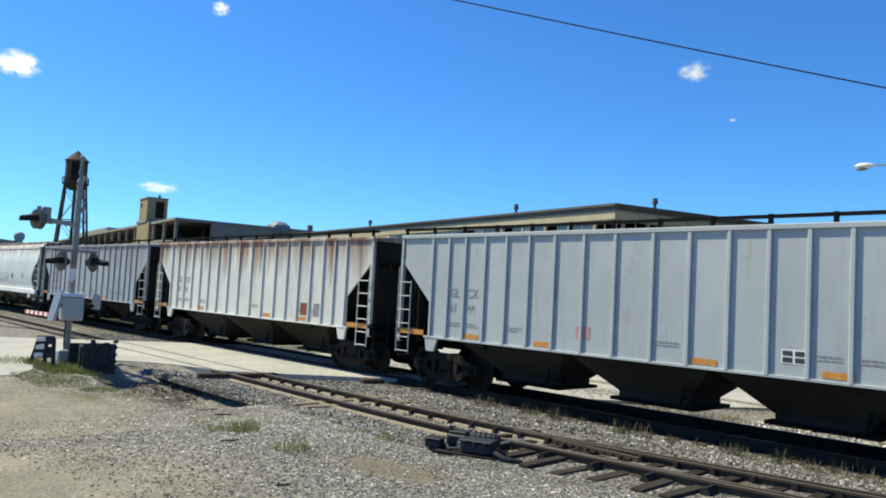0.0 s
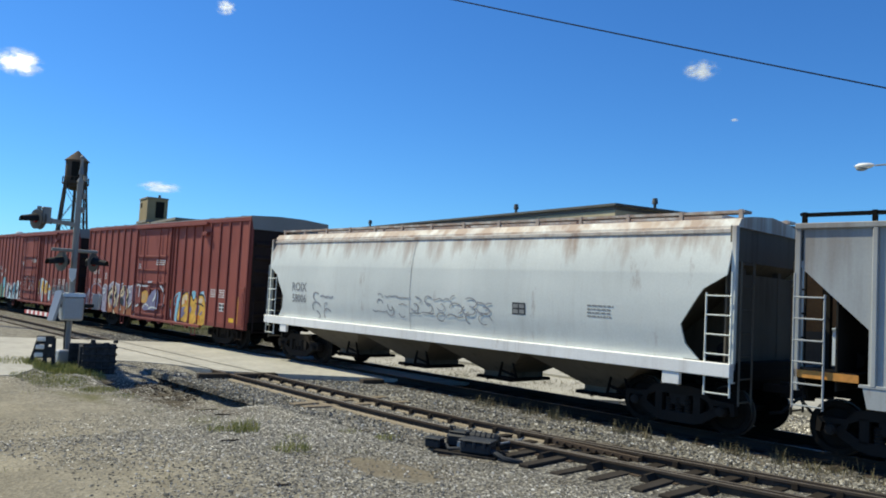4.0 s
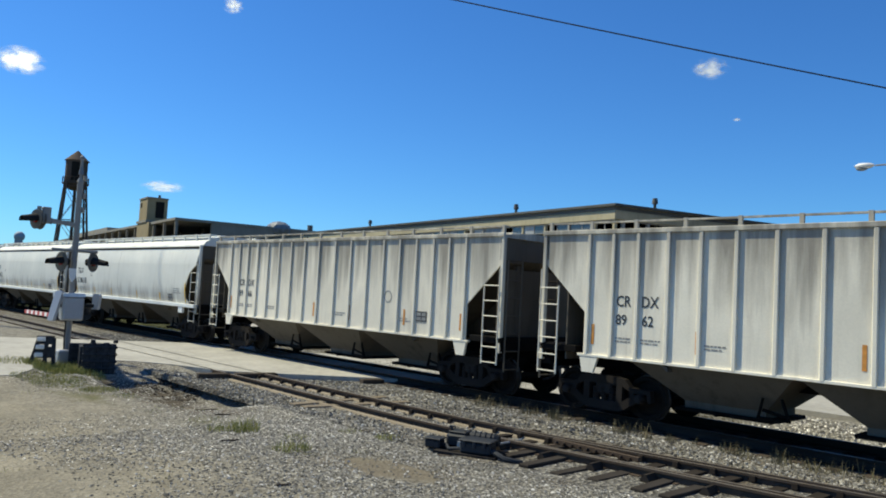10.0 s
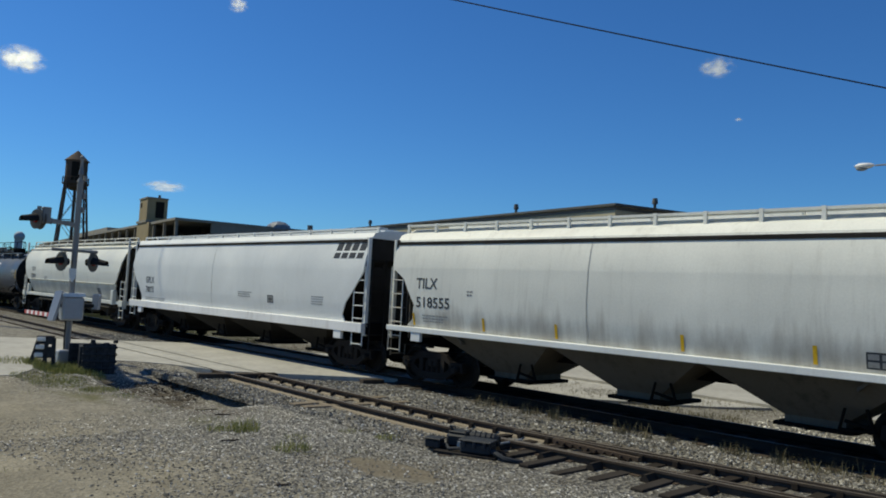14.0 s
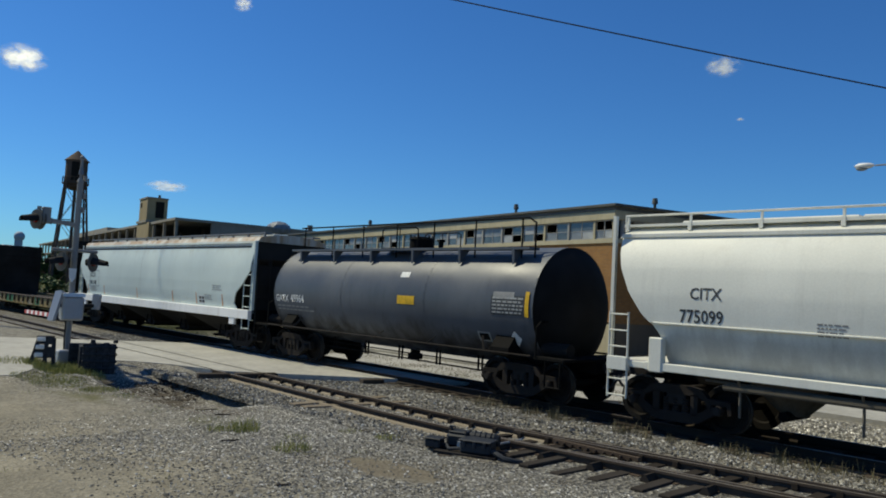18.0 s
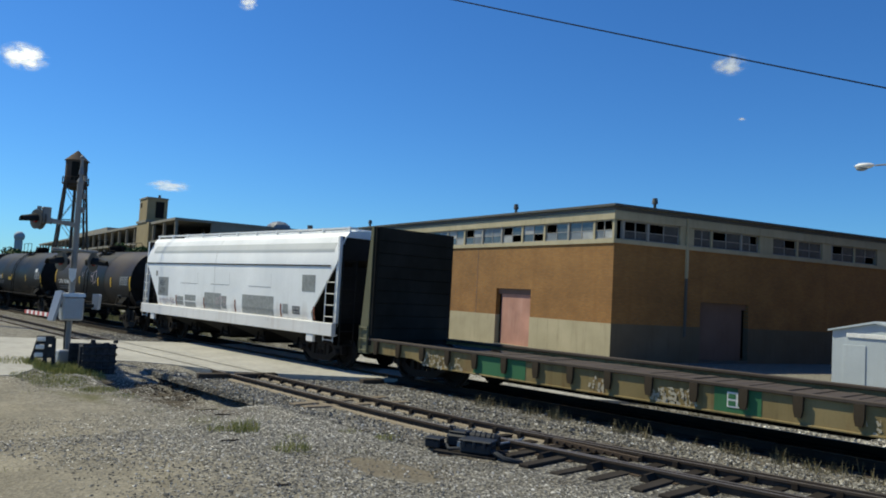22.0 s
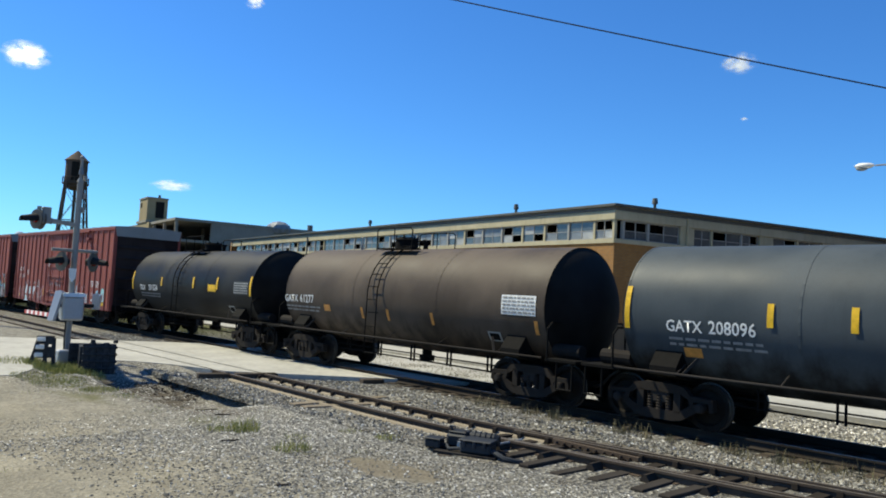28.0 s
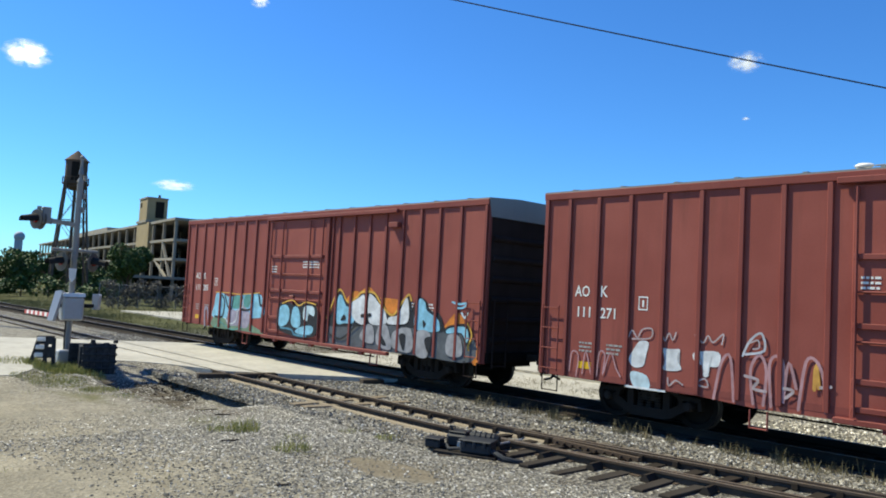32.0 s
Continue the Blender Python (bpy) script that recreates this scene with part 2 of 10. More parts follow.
M["band_pale"] = weathered("pale_gray_band", (0.47, 0.49, 0.48), (0.36, 0.34, 0.30), 0.4, 0.6)
M["patch_gray"] = plain("patch_gray", (0.29, 0.30, 0.285), 0.6)
M["pipe_black"] = plain("pipe_black", (0.03, 0.03, 0.03), 0.5)
M["flat_deck"] = weathered("deck_boards", (0.060, 0.045, 0.034), (0.028, 0.021, 0.018), 0.7, 0.85)
M["flat_side"] = weathered("flatcar_side", (0.20, 0.15, 0.065), (0.020, 0.015, 0.011), 1.0, 0.8, rust=0.7, spec=0.1, fade=0.5)
M["pocket_rust"] = weathered("stake_pocket_rust", (0.055, 0.040, 0.024), (0.02, 0.016, 0.012), 0.8, 0.8, rust=0.4, spec=0.1)
M["worn_paint"] = weathered("worn_pale_paint", (0.42, 0.37, 0.27), (0.16, 0.11, 0.06), 0.7, 0.8)
M["flat_green"] = weathered("flatcar_green", (0.030, 0.140, 0.052), (0.048, 0.040, 0.024), 0.4, 0.6)
M["bulk_dark"] = weathered("bulkhead_steel", (0.018, 0.0165, 0.013), (0.009, 0.008, 0.007), 0.6, 0.85, spec=0.05)
M["bulk_olive"] = weathered("bulkhead_post", (0.128, 0.124, 0.068), (0.038, 0.034, 0.022), 0.6, 0.7)
M["galv_post"] = weathered("galvanised_mast", (0.186, 0.186, 0.186), (0.105, 0.099, 0.093), 0.4, 0.5, 0.3)
M["alu"] = weathered("aluminium_paint", (0.360, 0.374, 0.389), (0.216, 0.216, 0.216), 0.3, 0.42, 0.35)
M["mast_paint"] = weathered("mast_gray", (0.247, 0.240, 0.222), (0.06, 0.055, 0.05), 0.5, 0.6, spec=0.2)
M["print_dim"] = plain("worn_print", (0.33, 0.33, 0.31), 0.6)
M["signal_black"] = plain("signal_black", (0.018, 0.018, 0.018), 0.7, spec=0.15)
M["red_lens"] = plain("red_lens", (0.25, 0.02, 0.015), 0.2)
M["white_paint"] = plain("white_paint", (0.75, 0.75, 0.72), 0.55, var=0.12)
M["red_paint"] = plain("red_paint", (0.5, 0.05, 0.04), 0.5)
# ---------- ground materials ----------
def patch(nt, warped, cx, cy, rx, ry, turn=0.0, soft=0.5):
    """A mask around a plan point, ragged by the warped coordinates: 1 inside, 0 outside."""
    mp = nt.nodes.new("ShaderNodeMapping")
    mp.vector_type = 'TEXTURE'
    mp.inputs["Location"].default_value = (cx, cy, 0)
    mp.inputs["Rotation"].default_value = (0, 0, radians(turn))
    mp.inputs["Scale"].default_value = (rx, ry, 1e4)
    nt.links.new(warped, mp.inputs["Vector"])
    g = nt.nodes.new("ShaderNodeTexGradient")
    g.gradient_type = 'SPHERICAL'
    nt.links.new(mp.outputs["Vector"], g.inputs["Vector"])
    return ramp(nt, g.outputs["Fac"], [(0.02, gray(0.0)), (soft, gray(1.0))])


def ground_material():
    m, nt, p = mat("gravel_ground")
    v = coords(nt)
    warp = nt.nodes.new("ShaderNodeTexNoise")
    warp.inputs["Scale"].default_value, warp.inputs["Detail"].default_value = 0.9, 5
    nt.links.new(v, warp.inputs["Vector"])
    wv = nt.nodes.new("ShaderNodeVectorMath")
    wv.operation = 'MULTIPLY_ADD'
    wv.inputs[1].default_value = (1.6, 1.6, 0)
    nt.links.new(warp.outputs["Color"], wv.inputs[0])
    nt.links.new(v, wv.inputs[2])
    wc = nt.nodes.new("ShaderNodeVectorMath")
    wc.operation = 'SUBTRACT'
    wc.inputs[1].default_value = (0.8, 0.8, 0)
    nt.links.new(wv.outputs[0], wc.inputs[0])
    w = wc.outputs[0]
    mid = noise_node(nt, v, 1.1, 6, 0.6)
    stones = nt.nodes.new("ShaderNodeTexVoronoi")
    stones.inputs["Scale"].default_value = 19.0
    nt.links.new(v, stones.inputs["Vector"])
    sand = ramp(nt, mid, [(0.28, (0.185, 0.163, 0.116)), (0.5, (0.300, 0.267, 0.195)), (0.72, (0.39, 0.352, 0.262))])
    sand = mix(nt, ramp(nt, noise_node(nt, v, 0.5, 5, 0.65), [(0.42, gray(0.0)), (0.62, gray(0.75))]), sand, mix(nt, 0.5, sand, (0.15, 0.14, 0.115)))
    peb = nt.nodes.new("ShaderNodeTexVoronoi")
    peb.inputs["Scale"].default_value = 30.0
    nt.links.new(v, peb.inputs["Vector"])
    sand = mix(nt, 0.45, sand, ramp(nt, peb.outputs["Color"], [(0.1, gray(0.35)), (0.6, gray(0.95)), (0.95, gray(1.5))]), 'MULTIPLY')
    grav = ramp(nt, stones.outputs["Color"], [(0.1, (0.080, 0.074, 0.062)), (0.5, (0.20, 0.187, 0.156)), (0.95, (0.37, 0.35, 0.295))])
    sep = nt.nodes.new("ShaderNodeSeparateXYZ")
    nt.links.new(w, sep.inputs[0])
    # sand where wheels have packed it, loose gravel towards the tracks
    band = nt.nodes.new("ShaderNodeMapRange")
    band.inputs[1].default_value, band.inputs[2].default_value = 3.6, 6.6
    band.inputs[3].default_value, band.inputs[4].default_value = 0.15, 0.95
    nt.links.new(sep.outputs["Y"], band.inputs[0])
    col = mix(nt, band.outputs[0], sand, grav)
    col = mix(nt, patch(nt, w, -8.0, 7.0, 3.4, 2.0), col, grav)
    # worn earth and grass in patches of their own
    earth = ramp(nt, noise_node(nt, v, 2.4, 5), [(0.3, (0.055, 0.040, 0.027)), (0.7, (0.125, 0.093, 0.062))])
    col = mix(nt, patch(nt, w, -15.2, 7.1, 2.0, 1.1, -10, 0.3), col, mix(nt, 0.25, earth, sand))
    col = mix(nt, patch(nt, w, -8.5, 6.8, 1.3, 0.7, 20, 0.4), col, mix(nt, 0.6, earth, sand))
    # dark earth, its tone deepened to paint the shadow that falls here
    col = mix(nt, patch(nt, w, -18.4, 7.1, 2.2, 1.3, 10, 0.3), col, mix(nt, noise_node(nt, v, 3.0, 5), (0.035, 0.028, 0.020), (0.13, 0.11, 0.080)))
    green = mix(nt, noise_node(nt, v, 7.0, 4), (0.060, 0.068, 0.020), (0.155, 0.140, 0.060))
    for cx, cy, rx, ry in ((-19.7, 5.7, 2.4, 1.1), (-12.4, 6.4, 1.3, 0.7), (-10.2, 6.4, 0.7, 0.4), (-16.4, 5.3, 1.3, 0.6)):
        pm = patch(nt, w, cx, cy, rx, ry, 8, 0.9)
        col = mix(nt, pm, col, mix(nt, 0.78, col, green))
    fine = noise_node(nt, v, 34, 4)
    col = mix(nt, 0.35, col, ramp(nt, fine, [(0.3, gray(0.45)), (0.65, gray(1.0))]), 'MULTIPLY')
    # all grass far off beyond the tracks
    far = nt.nodes.new("ShaderNodeMapRange")
    far.inputs[1].default_value, far.inputs[2].default_value = -34.0, -42.0
    nt.links.new(sep.outputs["X"], far.inputs[0])
    farg = mix(nt, noise_node(nt, v, 0.5, 5), (0.035, 0.048, 0.014), (0.11, 0.10, 0.04))
    farm = nt.nodes.new("ShaderNodeMath")
    farm.operation = 'MULTIPLY'
    nt.links.new(far.outputs[0], farm.inputs[0])
    yy = nt.nodes.new("ShaderNodeMapRange")
    yy.inputs[1].default_value, yy.inputs[2].default_value = 14.5, 15.8
    nt.links.new(sep.outputs["Y"], yy.inputs[0])
    nt.links.new(yy.outputs[0], farm.inputs[1])
    col = mix(nt, farm.outputs[0], col, farg)
    nt.links.new(col, p.inputs["Base Color"])
    p.inputs["Roughness"].default_value = 0.95
    p.inputs["Specular IOR Level"].default_value = 0.15
    hgt = mix(nt, 0.5, stones.outputs["Distance"], fine)
    bump(nt, p, hgt, 0.7, 0.04)
    return m


def ballast_material(name, train_shade=False):
    m, nt, p = mat(name)
    v = coords(nt)
    st = nt.nodes.new("ShaderNodeTexVoronoi")
    st.inputs["Scale"].default_value = 15.0
    nt.links.new(v, st.inputs["Vector"])
    col = ramp(nt, st.outputs["Color"], [(0.1, (0.06, 0.056, 0.05)), (0.5, (0.15, 0.142, 0.122)), (0.95, (0.30, 0.285, 0.25))])
    dirt = ramp(nt, noise_node(nt, v, 0.8, 5), [(0.5, gray(0)), (0.72, gray(0.7))])
    col = mix(nt, dirt, col, (0.10, 0.078, 0.052))
    if train_shade:
        # the train's shade, painted black into the stone between the rails
        sep = nt.nodes.new("ShaderNodeSeparateXYZ")
        nt.links.new(v, sep.inputs[0])
        d = nt.nodes.new("ShaderNodeMath")
        d.operation = 'SUBTRACT'
        d.inputs[1].default_value = 0.0
        nt.links.new(sep.outputs["Y"], d.inputs[0])
        a = nt.nodes.new("ShaderNodeMath")
        a.operation = 'ABSOLUTE'
        nt.links.new(d.outputs[0], a.inputs[0])
        col = mix(nt, ramp(nt, a.outputs[0], [(0.90, gray(0.95)), (1.25, gray(0.0))]), col, (0.013, 0.012, 0.011))
    nt.links.new(col, p.inputs["Base Color"])
    p.inputs["Specular IOR Level"].default_value = 0.15
    p.inputs["Roughness"].default_value = 0.95
    bump(nt, p, st.outputs["Distance"], 1.0, 0.06)
    return m


def road_material():
    m, nt, p = mat("dusty_concrete")
    v = coords(nt)
    a = noise_node(nt, v, 0.5, 6)
    b = noise_node(nt, v, 5.0, 5)
    col = ramp(nt, a, [(0.3, (0.32, 0.308, 0.268)), (0.7, (0.44, 0.422, 0.37))])
    col = mix(nt, 0.35, col, ramp(nt, b, [(0.35, gray(0.45)), (0.65, gray(1.0))]), 'MULTIPLY')
    nt.links.new(col, p.inputs["Base Color"])
    p.inputs["Roughness"].default_value = 0.9
    bump(nt, p, noise_node(nt, v, 30, 4), 0.3, 0.01)
    return m


M["ground"], M["ballast"], M["road"] = ground_material(), ballast_material("ballast"), road_material()
M["ballast_shaded"] = ballast_material("shaded_ballast", True)
M["tie"] = weathered("creosoted_tie", (0.052, 0.040, 0.029), (0.11, 0.09, 0.065), 0.6, 0.9, spec=0.1)
M["tie_dark"] = weathered("tarred_switch_tie", (0.024, 0.019, 0.015), (0.055, 0.045, 0.034), 0.6, 0.9, spec=0.08)
M["tie_pale"] = weathered("silvered_tie", (0.175, 0.142, 0.10), (0.07, 0.052, 0.035), 0.6, 0.9, spec=0.1)


def stone_material(name, k=1.0):
    m, nt, p = mat(name)
    g = nt.nodes.new("ShaderNodeNewGeometry")
    col = ramp(nt, g.outputs["Random Per Island"], [(0.0, (0.050, 0.047, 0.040)), (0.35, (0.145, 0.136, 0.114)), (0.7, (0.235, 0.221, 0.185)), (0.92, (0.42, 0.40, 0.345)), (1.0, (0.60, 0.57, 0.51))])
    if k != 1.0:
        col = mix(nt, 1.0, col, gray(k), 'MULTIPLY')
    nt.links.new(col, p.inputs["Base Color"])
    p.inputs["Roughness"].default_value = 0.9
    return m


M["stone_pale"], M["stone_mid"] = stone_material("pale_gravel", 1.5), stone_material("gray_gravel", 1.15)
M["stone"], M["stone_white"] = stone_material("crushed_stone"), stone_material("white_limestone", 1.75)


def leaf_material(name, a, b):
    m, nt, p = mat(name)
    g = nt.nodes.new("ShaderNodeNewGeometry")
    nt.links.new(ramp(nt, g.outputs["Random Per Island"], [(0.0, a), (1.0, b)]), p.inputs["Base Color"])
    p.inputs["Roughness"].default_value = 0.7
    return m


M["leaf"] = leaf_material("leaves", (0.014, 0.042, 0.008), (0.065, 0.125, 0.020))
M["grass"] = leaf_material("grass_blades", (0.14, 0.165, 0.03), (0.42, 0.39, 0.11))
M["dry_grass"] = leaf_material("dry_weeds", (0.07, 0.062, 0.026), (0.17, 0.14, 0.065))
M["bark"] = plain("bark", (0.08, 0.06, 0.045), 0.9)


# ---------- ground: one sheet to the horizon ----------
ROAD_EDGE = [(-6.0, -19.8), (3.2, -19.3), (4.7, -19.3), (5.3, -20.4), (6.1, -23.3), (6.8, -23.2), (7.5, -22.4), (8.3, -21.7), (8.9, -20.8), (9.35, -19.6), (9.6, -18.9), (12.8, -16.4), (15.1, -14.6), (16.8, -13.0), (22.0, -8.0)]


def road_edge(y):
    for (y0, a), (y1, b) in zip(ROAD_EDGE, ROAD_EDGE[1:]):
        if y <= y1:
            return a + (b - a) * (y - y0) / (y1 - y0)
    return ROAD_EDGE[-1][1]


def ground_height(x, y):
    near = -0.22
    z = near + 0.04 * noise.noise(Vector((x * 0.25, y * 0.25, 0))) + 0.015 * noise.noise(Vector((x * 1.3, y * 1.3, 3)))
    # a ditch between the signal's foot and the siding, with a mud floor and rough banks
    if -23.0 < x < -13.5 and 5.6 < y < 9.2:
        floor = max(0.0, min(1.0, (x + 21.3) / 2.6, (-13.8 - x) / 2.4)) * max(0.0, min(1.0, (y - 6.15) / 0.7, (9.0 - y) / 0.8))
        floor = floor * floor * (3 - 2 * floor)
        z -= 0.36 * floor * (1 + 0.25 * noise.noise(Vector((x * 0.9, y * 0.9, 7))))
        q = ((x + 18.6) / 1.5) ** 2 + ((y - 8.0) / 0.55) ** 2
        z += 0.22 * math.exp(-q) * max(0.0, 0.25 + 1.5 * noise.noise(Vector((x * 2.4, y * 2.4, 1.5))))
    # earth banked up to the road's edge
    if -6.0 < y < 9.3:
        k = max(0.0, min(1.0, 1 - (x - road_edge(y)) / (1.8 if y < 6 else 1.1)))
        z = z * (1 - k) + (-0.088) * k
    if y > 12.0:
        z += -0.08 * min(1.0, (y - 12.0) / 4.0)
        # a shallow dip behind the raised main track
        z -= 0.12 * max(0.0, min(1.0, (y - 14.6) / 2.0, (21.8 - y) / 2.2))
    return z


def make_ground():
    xs = [-3000, -1200, -500, -250, -140, -90, -70] + [-60 + 0.5 * i for i in range(68)] + [-26 + 0.25 * i for i in range(96)] + [-2 + 0.5 * i for i in range(15)] + [8, 14, 25, 60, 200, 800, 3000]
    ys = [-3000, -800, -200, -60, -20, -8, -3] + [-1 + 0.5 * i for i in range(8)] + [3 + 0.25 * i for i in range(24)] + [9 + 0.5 * i for i in range(34)] + [30, 36, 45, 60, 90, 150, 300, 800, 3000]
    verts = [(x, y, ground_height(x, y)) for y in ys for x in xs]
    n = len(xs)
    faces = [(j * n + i, j * n + i + 1, (j + 1) * n + i + 1, (j + 1) * n + i) for j in range(len(ys) - 1) for i in range(n - 1)]
    me = bpy.data.meshes.new("ground")
    me.from_pydata(verts, [], faces)
    me.materials.append(M["ground"])
    me.polygons.foreach_set("use_smooth", [True] * len(faces))
    return tagged(new("ground", me), "pale gravel and dusty earth with thin grass", "ground", kind="structure")


make_ground()


def strip(name, left, right, z, material, label, category, thick=0.14):
    """A slab between two edge lines of plan points."""
    bm = bmesh.new()
    zs = z if isinstance(z, (list, tuple)) else [z] * len(left)
    rows = [(bm.verts.new((*a, h)), bm.verts.new((*b, h)), bm.verts.new((*a, h - thick)), bm.verts.new((*b, h - thick))) for a, b, h in zip(left, right, zs)]
    for p, q in zip(rows, rows[1:]):
        bm.faces.new((p[0], p[1], q[1], q[0]))
        bm.faces.new((p[0], q[0], q[2], p[2]))
        bm.faces.new((p[1], p[3], q[3], q[1]))
    for p in (rows[0], rows[-1]):
        bm.faces.new((p[0], p[2], p[3], p[1]))
    bmesh.ops.recalc_face_normals(bm, faces=bm.faces)
    return solid(name, bm, material, label, category, kind="structure")


# ---------- road over the tracks, and the pale lot behind ----------
def road_left(y):
    pts = [(-6.0, -33.5), (3.0, -32.0), (7.0, -30.6), (12.0, -28.2), (15.3, -26.8), (16.8, -26.0), (24.0, -26.0)]
    for (y0, a), (y1, b) in zip(pts, pts[1:]):
        if y <= y1:
            return a + (b - a) * (y - y0) / (y1 - y0)
    return pts[-1][1]


ROAD_YS = [-6.0, 3.2, 4.7, 5.3, 5.7, 6.1, 6.8, 7.5, 8.3, 8.9, 9.35, 9.6, 12.8, 15.1, 16.8, 19.5, 22.0, 24.0]
strip("road", [(road_left(y), y) for y in ROAD_YS], [(road_edge(y), y) for y in ROAD_YS],
      [-0.075 if y < 13 else {15.1: -0.09, 16.8: -0.345, 19.5: -0.365, 22.0: -0.24, 24.0: -0.22}[y] for y in ROAD_YS], M["road"], "pale dusty concrete road crossing the tracks", "road")
strip("lot", [(-60.0, 21.4), (-40.0, 20.8), (-26.0, 20.2), (-10.0, 20.6), (30.0, 20.6)],
      [(-60.0, 27.6), (-40.0, 26.9), (-26.0, 26.8), (-10.0, 27.0), (30.0, 27.2)], -0.235, M["road"], "pale gravel lot beside the factory", "lot", 0.3)


# ---------- tracks ----------
def rail_mesh(name, pts, z, dusty=True):
    """A rail of flat-bottomed section along plan points, with dust on its foot."""
    prof = [(-0.07, -0.17), (0.07, -0.17), (0.07, -0.155), (0.012, -0.13), (0.012, -0.045), (0.036, -0.035), (0.036, 0.0), (-0.036, 0.0), (-0.036, -0.035), (-0.012, -0.045), (-0.012, -0.13), (-0.07, -0.155)]
    bm = bmesh.new()
    rings = []
    for i, (x, y) in enumerate(pts):
        a, b = Vector(pts[max(0, i - 1)]), Vector(pts[min(len(pts) - 1, i + 1)])
        d = (b - a).normalized()
        nrm = Vector((-d.y, d.x))
        rings.append([bm.verts.new((x + nrm.x * p, y + nrm.y * p, z + q)) for p, q in prof])
    k = len(prof)
    for a, b in zip(rings, rings[1:]):
        for i in range(k):
            f = bm.faces.new((a[i], a[(i + 1) % k], b[(i + 1) % k], b[i]))
            f.material_index = 1 if i == 6 else (2 if dusty and i in (1, 2, 10, 11) else 0)
    bm.faces.new(rings[0])
    bm.faces.new(rings[-1][::-1])
    bmesh.ops.recalc_face_normals(bm, faces=bm.faces)
    return bm


def straight(y, x0=-260, x1=60, step=8):
    return [(x, y) for x in range(x0, x1 + 1, step)]


strip("ballast_main", [(-400, -1.94), (80, -1.94)], [(-400, 1.66), (80, 1.66)], -0.19, M["ballast_shaded"], "gray crushed stone bed of the main track", "ballast", 0.3).matrix_basis = on_track(0.0)
strip("ballast_siding", [(-400, 8.2), (-12, 8.2), (0, 8.4), (80, 9)], [(-400, 11.5), (-12, 11.5), (0, 11.85), (80, 11.85)], -0.205, M["ballast"], "gray crushed stone bed of the siding", "ballast", 0.12)

main_track = thing("track_main", "main railway track, rusty rails on timber ties", "railway track", on_track(0.0), kind="structure")
for y in (-0.7525, 0.7525):
    part("rail", rail_mesh("rail", straight(y, -400, 80), 0.0, False), [M["rail_black"], M["rail_top"]], main_track)
siding = thing("track_siding", "siding with a turnout, brown rails on old timber ties", "railway track", kind="structure")
NEAR, FAR = 9.36, 10.31
near_line = [(-400, 0.5), (-120, 8.0), (-60, 9.05), (-34, 9.25), (-20, 9.45), (-17, 9.42), (-14, 9.37), (-11, 9.34), (-9.6, 9.40), (-8.4, 9.50), (-6.1, 9.77), (-4.0, 10.02), (0, 10.55), (8, 11.75), (20, 13.0)]
far_line = [(-400, 1.6), (-120, 9.05), (-60, 10.1), (-34, 10.25), (-20, FAR), (-12, FAR), (-10.4, 10.35), (-9.0, 10.47), (-7.3, 10.72), (-3.6, 11.33), (0, 11.95), (4, 12.62)]
part("rail", rail_mesh("rail", near_line, -0.075), [M["rail"], M["rail_top"], M["rail_dust"]], siding)
part("rail", rail_mesh("rail", far_line, -0.075), [M["rail"], M["rail_top"], M["rail_dust"]], siding)
# switch points that hug the stock rails from inside, then part from them
part("switch_point", rail_mesh("switch_point", [(-9.0, 9.51), (-8.4, 9.585), (-6.1, 9.90), (-4.0, 10.22), (0, 10.90), (6, 12.0)], -0.08), [M["rail"], M["rail_top"], M["rail_dust"]], siding)
part("switch_point", rail_mesh("switch_point", [(-9.3, 10.34), (-7.3, 10.60), (-3.6, 11.14), (0, 11.66), (5, 12.4)], -0.085), [M["rail"], M["rail_top"], M["rail_dust"]], siding)

tie_mesh = mesh_of("tie", box(bmesh.new(), -0.115, 0.115, -1.3, 1.3, -0.18, 0.0, 0.012), M["tie"])
tie_dark_mesh = mesh_of("tie", box(bmesh.new(), -0.115, 0.115, -1.3, 1.3, -0.18, 0.0, 0.012), M["tie_dark"])
tie_pale_mesh = mesh_of("tie", box(bmesh.new(), -0.115, 0.115, -1.3, 1.3, -0.18, 0.0, 0.012), M["tie_pale"])
rt = random.Random(3)
for i in range(120):
    x = -62 + 0.56 * i
    if not -29.5 < x < -16.2:
        piece("tie", tie_mesh, main_track, pose(x + rt.uniform(-0.03, 0.03), rt.uniform(-0.05, 0.05), -0.17, 0, 0, rt.uniform(-1, 1)))
for i in range(110):
    x = -58 + 0.56 * i
    if not -31.0 < x < -18.4:
        old = x < -9.8
        long = not old and rt.random() < 0.7
        yc = (9.85 if old else 9.72 + (x + 9.8) * 0.13) + rt.uniform(-0.12, 0.12)
        o = piece("tie", (tie_pale_mesh if rt.random() < 0.45 else tie_mesh) if old else tie_dark_mesh, siding, pose(x + rt.uniform(-0.05, 0.05), yc, -0.205 + (rt.uniform(-0.05, 0.0) if old else rt.uniform(0.015, 0.05)), 0, rt.uniform(-2, 2), rt.uniform(-3.5, 3.5) + (0 if old else 4)))
        if not old:
            o.scale = (0.8, 1.02 if long else 0.9, 1.0)
